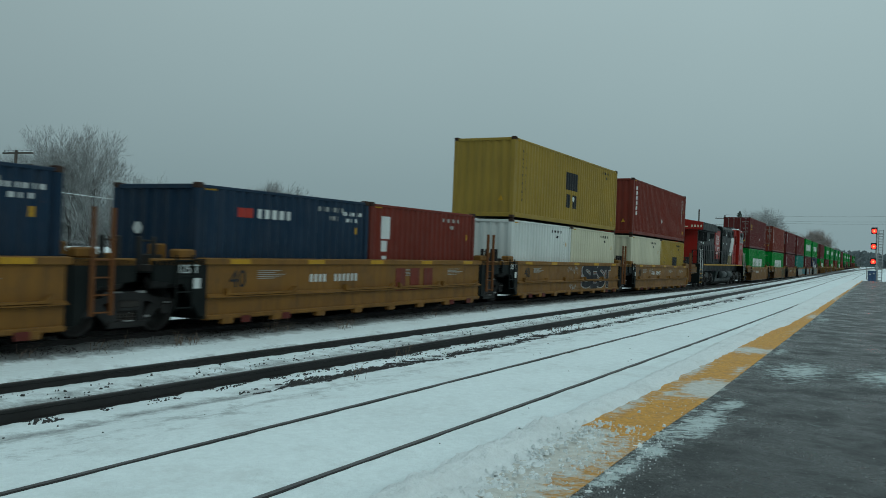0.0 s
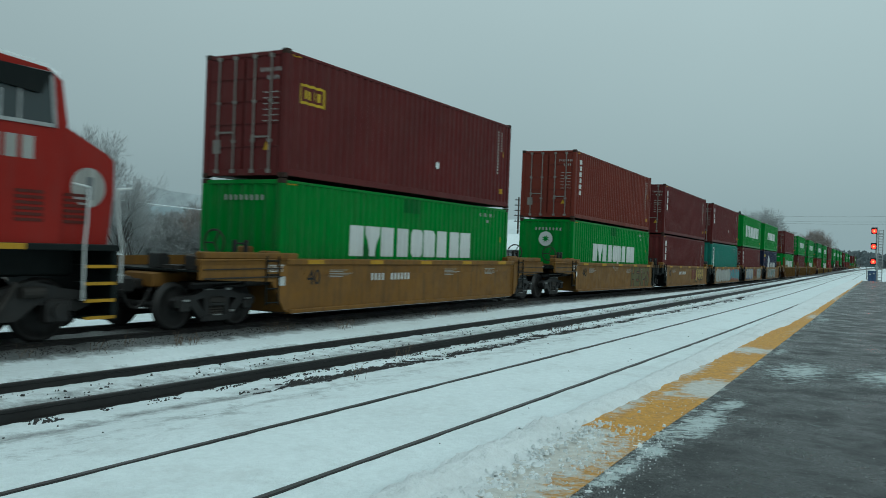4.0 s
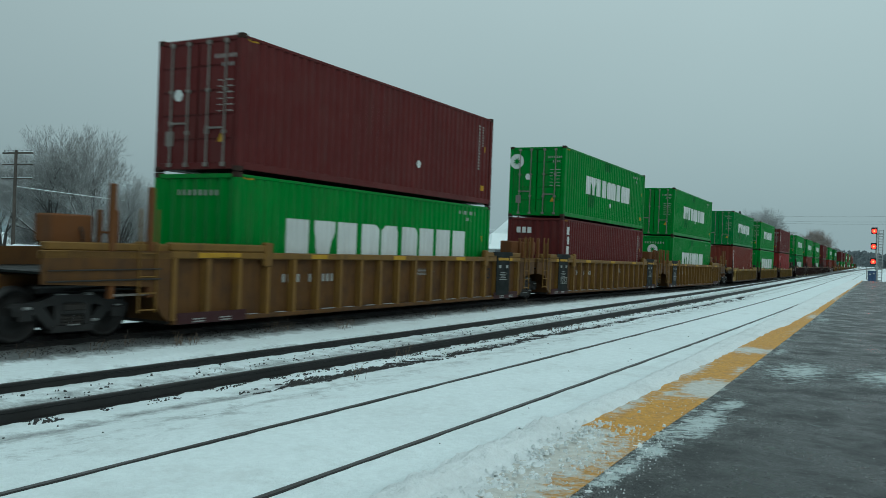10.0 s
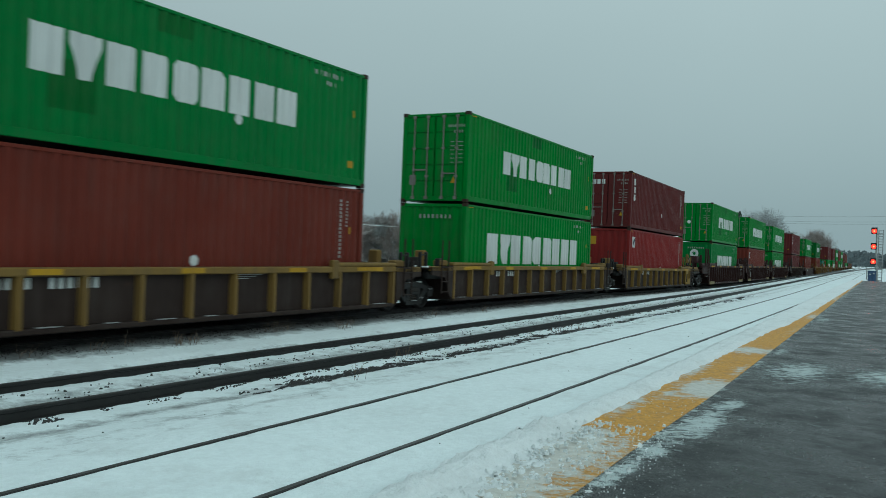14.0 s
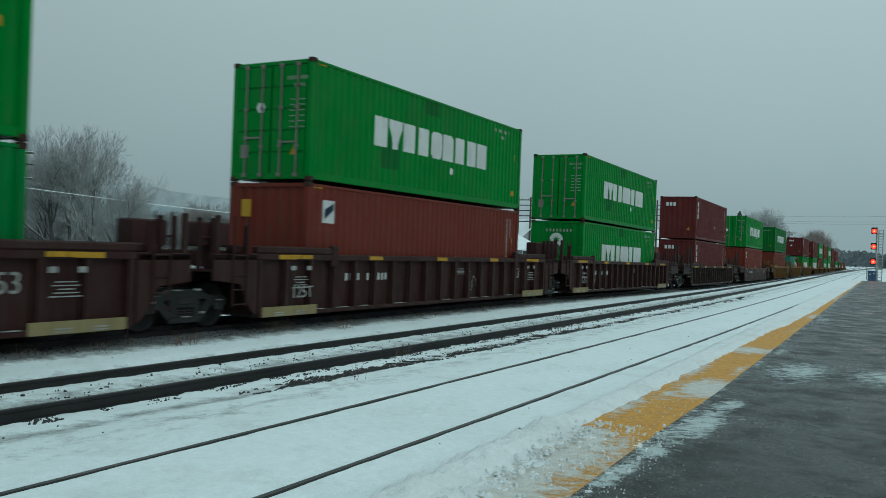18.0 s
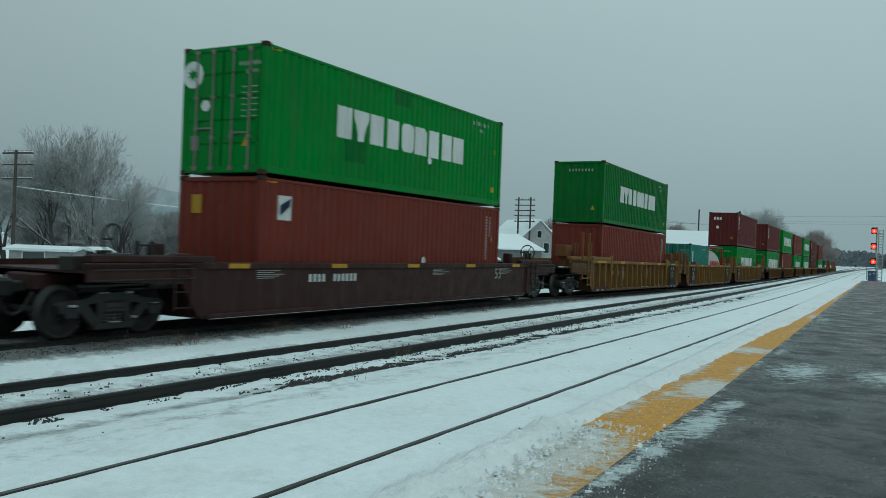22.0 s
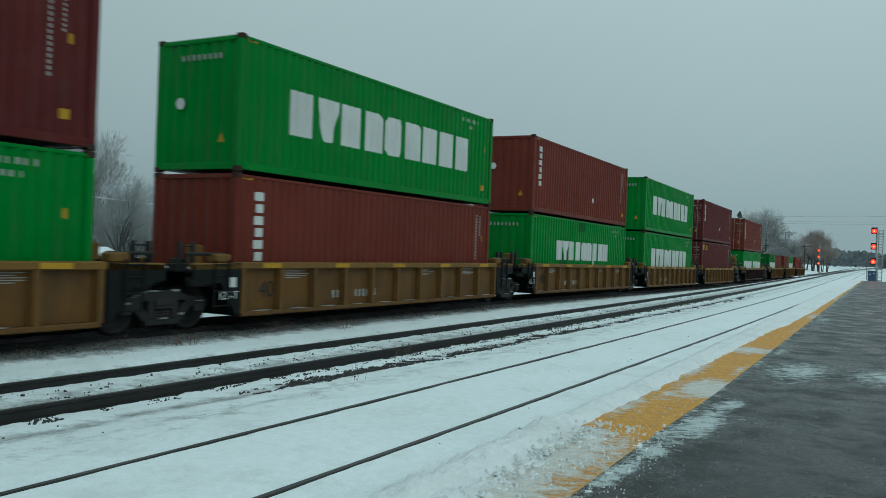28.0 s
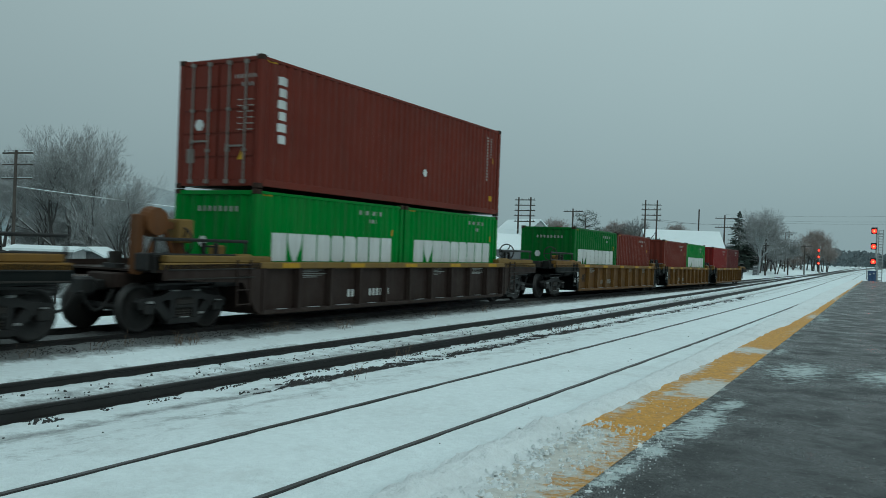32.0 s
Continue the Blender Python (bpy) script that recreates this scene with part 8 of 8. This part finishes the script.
# ---- weeds, drifts and lumps of snow ----
def build_weeds():
    rnd = random.Random(17)
    spots = [(9.6, 11.9, 7), (11.3, 11.8, 14), (11.7, 11.75, 12), (14.2, 12.0, 12), (14.6, 12.0, 9), (16.1, 11.6, 12), (16.5, 11.65, 9), (21.0, 11.9, 8), (23.9, 11.7, 10), (10.5, 7.25, 4), (13.4, 8.35, 5), (14.0, 8.5, 3), (18.5, 7.75, 4), (20.5, 7.9, 9), (21.5, 7.85, 8), (7.4, 12.0, 8), (8.3, 12.1, 6), (10.5, 12.1, 5), (28, 12.1, 7)]
    for x, v, n in spots:
        s = Solid()
        for _ in range(n):
            p = Vector((rnd.gauss(0, 0.09), rnd.gauss(0, 0.07), -0.02))
            d = Vector((rnd.uniform(-0.5, 0.5), rnd.uniform(-0.4, 0.4), 1)).normalized()
            L = rnd.uniform(0.10, 0.30)
            for _k in range(3):
                q = p + d * L / 3
                s.tube(p, q, 0.0032, 0.0024, 3, caps=False)
                if rnd.random() < 0.7:
                    e = (d + Vector((rnd.uniform(-1, 1), rnd.uniform(-1, 1), 0.2))).normalized()
                    s.tube(q, q + e * 0.07, 0.003, 0.002, 3, caps=False)
                p = q
                d = (d + Vector((rnd.uniform(-0.3, 0.3), rnd.uniform(-0.3, 0.3), 0))).normalized()
        solo("dry_weed", s.mesh("dry_weed", WEED), "dry brown weed stalks poking through the snow", "weed", "dry weeds", at=(x, v + side(x), ground_z(x, v)))


build_weeds()


BANK_RIM = [(0.0, 0.70), (8.7, 0.74), (12.6, 0.70), (16.7, 0.62), (21.4, 0.56), (25.6, 0.38), (35.0, 0.25), (58.0, 0.14), (95.0, 0.10)]


def build_banks():
    """Old snow heaped outside the yellow edge, with a ragged rim; slush lies over the edge at the near end."""
    nx, ny = 620, 84
    verts, keep = [], []
    for i in range(nx):
        x = 1.0 + 91.0 * (i / (nx - 1)) ** 1.9
        for j in range(ny):
            q = -0.10 + 1.50 * j / (ny - 1)
            y = plat_in(x) + q
            near = max(0.0, min(1.0, (8.6 - x + 0.35 * noise.noise((x * 2.0, y * 2.0, 1.0))) / 0.4))
            n1 = noise.noise((x * 1.6, y * 1.6, 2.0))
            n2 = noise.noise((x * 4.6, y * 4.6, 4.0))
            n3 = noise.noise((x * 12.0, y * 12.0, 6.0))
            n4 = noise.noise((x * 30.0, y * 30.0, 8.0))
            out = lerp_table(x, BANK_RIM) + 0.05 * n1 + 0.05 * n2 + 0.04 * n3 + 0.02 * n4
            rise = max(0.0, min(1.0, (q - out) * 5 + 0.25))
            h = min((q - out) * 0.55, 0.05 + 0.03 * near) + rise * (0.022 * n1 + 0.026 * n2 + (0.018 + 0.022 * near) * n3 + (0.010 + 0.012 * near) * n4)
            if near > 0:
                # thin broken slush
                cover = 0.55 * n1 + 0.75 * n2 + 0.55 * n3 + 0.35 * n4 - 0.62 + 1.7 * max(0.0, q - 0.34) + 0.12 * max(0.0, 7.0 - x)
                slush = 0.034 * min(0.9, cover) + 0.012 * n4 + 0.010 * n3
                h = max(h, near * slush - (1 - near) * 0.02)
            if q > 1.0:
                h -= (q - 1.0) * 0.45
            h -= max(0.0, 3.8 - x) * 0.06
            verts.append((x, y, PLAT_Z + 0.003 + h))
            keep.append(h)
    faces = []
    for i in range(nx - 1):
        for j in range(ny - 1):
            ids = (i * ny + j, (i + 1) * ny + j, (i + 1) * ny + j + 1, i * ny + j + 1)
            if max(keep[k] for k in ids) > 0.0:
                faces.append(ids)
    me = bpy.data.meshes.new("snow_bank")
    me.from_pydata(verts, [], faces)
    me.materials.append(SNOW_BANK)
    me.polygons.foreach_set("use_smooth", [True] * len(me.polygons))
    solo("snow_bank", me, "broken ridge of old snow along the platform edge", "snow", kind="structure")


SNOW_BANK = snow_mat("old_bank_snow", 0.5, (0.78, 0.82, 0.83), 0.9)
build_banks()


def build_lumps():
    """Loose lumps of snow and ice crumbs on and by the platform edge."""
    rnd = random.Random(23)
    s = Solid()
    for _ in range(1100):
        x = 4.6 + (4.0 if rnd.random() < 0.8 else 6.0) * rnd.random() ** 0.8
        q = rnd.gauss(0.42, 0.26) if rnd.random() < 0.75 else rnd.uniform(-0.3, 0.2)
        if not -0.5 < q < 1.0:
            continue
        r = rnd.uniform(0.003, 0.010) if rnd.random() < (0.72 if q > 0.2 and x < 8.6 else 0.96) else rnd.uniform(0.012, 0.030)
        c = Vector((x, plat_in(x) + q, PLAT_Z + 0.4 * r + (0.028 if q > 0.5 and x < 8.4 else 0.004)))
        pts = []
        for k in range(6):
            a = 1.0472 * k
            m = r * rnd.uniform(0.6, 1.2)
            pts.append(c + Vector((m * math.cos(a), m * math.sin(a), -0.6 * r)))
        for k in range(6):
            a = 1.0472 * k + 0.5
            m = r * rnd.uniform(0.4, 0.75)
            pts.append(c + Vector((m * math.cos(a), m * math.sin(a), r * rnd.uniform(0.3, 0.8))))
        s.add(pts, [(k, (k + 1) % 6, 6 + (k + 1) % 6, 6 + k) for k in range(6)] + [(6, 7, 8, 9, 10, 11)])
    solo("snow_crumbs", s.mesh("snow_crumbs", SNOW_BANK), "loose lumps of snow on the platform edge", "snow", kind="stuff")


build_lumps()


def build_grit():
    """Fine crumbs of ice and grit scattered over the wet platform."""
    rnd = random.Random(41)
    s = Solid()
    for _ in range(9000):
        x = 5.5 + 14 * rnd.random() ** 1.3
        y = plat_in(x) - 4.5 * rnd.random() ** 1.3
        if noise.noise((x * 0.9, y * 0.9, 12)) + 0.5 * noise.noise((x * 3, y * 3, 14)) < rnd.uniform(-0.5, 0.5):
            continue
        r = 0.0035 + 0.009 * rnd.random() ** 3
        a = rnd.uniform(0, 6.28)
        pts = [(x + r * rnd.uniform(0.7, 1.3) * math.cos(a + k * 2.094), y + r * rnd.uniform(0.7, 1.3) * math.sin(a + k * 2.094), PLAT_Z + 0.0005) for k in range(3)]
        s.add(pts + [(x, y, PLAT_Z + r * rnd.uniform(0.6, 1.2))], [(0, 1, 3), (1, 2, 3), (2, 0, 3)])
    solo("ice_grit", s.mesh("ice_grit", ICE), "fine crumbs of ice strewn over wet asphalt", "ice", kind="stuff")


build_grit()
# ---- what moves ----
def motions():
    times = [0.8 * i for i in range(41)]
    for ob, mid, across, z in MOVING:
        walk(ob, [(t, on_line(mid - gone(t), across, z)) for t in times])
    for (kind, k), obs in WHEELS.items():
        r = 0.46 if kind == "car" else 0.53
        first = obs[0]
        at = first.location.copy()
        rows = []
        for f in range(0, 961):
            t = f / 30.0
            rows.append((t, Matrix.LocRotScale(at, Euler((0, -gone(t) / r, 0)), None)))
        walk(first, rows)
        act, slot = first.animation_data.action, first.animation_data.action_slot
        for w in obs[1:]:
            w.rotation_mode = "QUATERNION"
            d = w.animation_data_create()
            d.action = act
            d.action_slot = slot


motions()
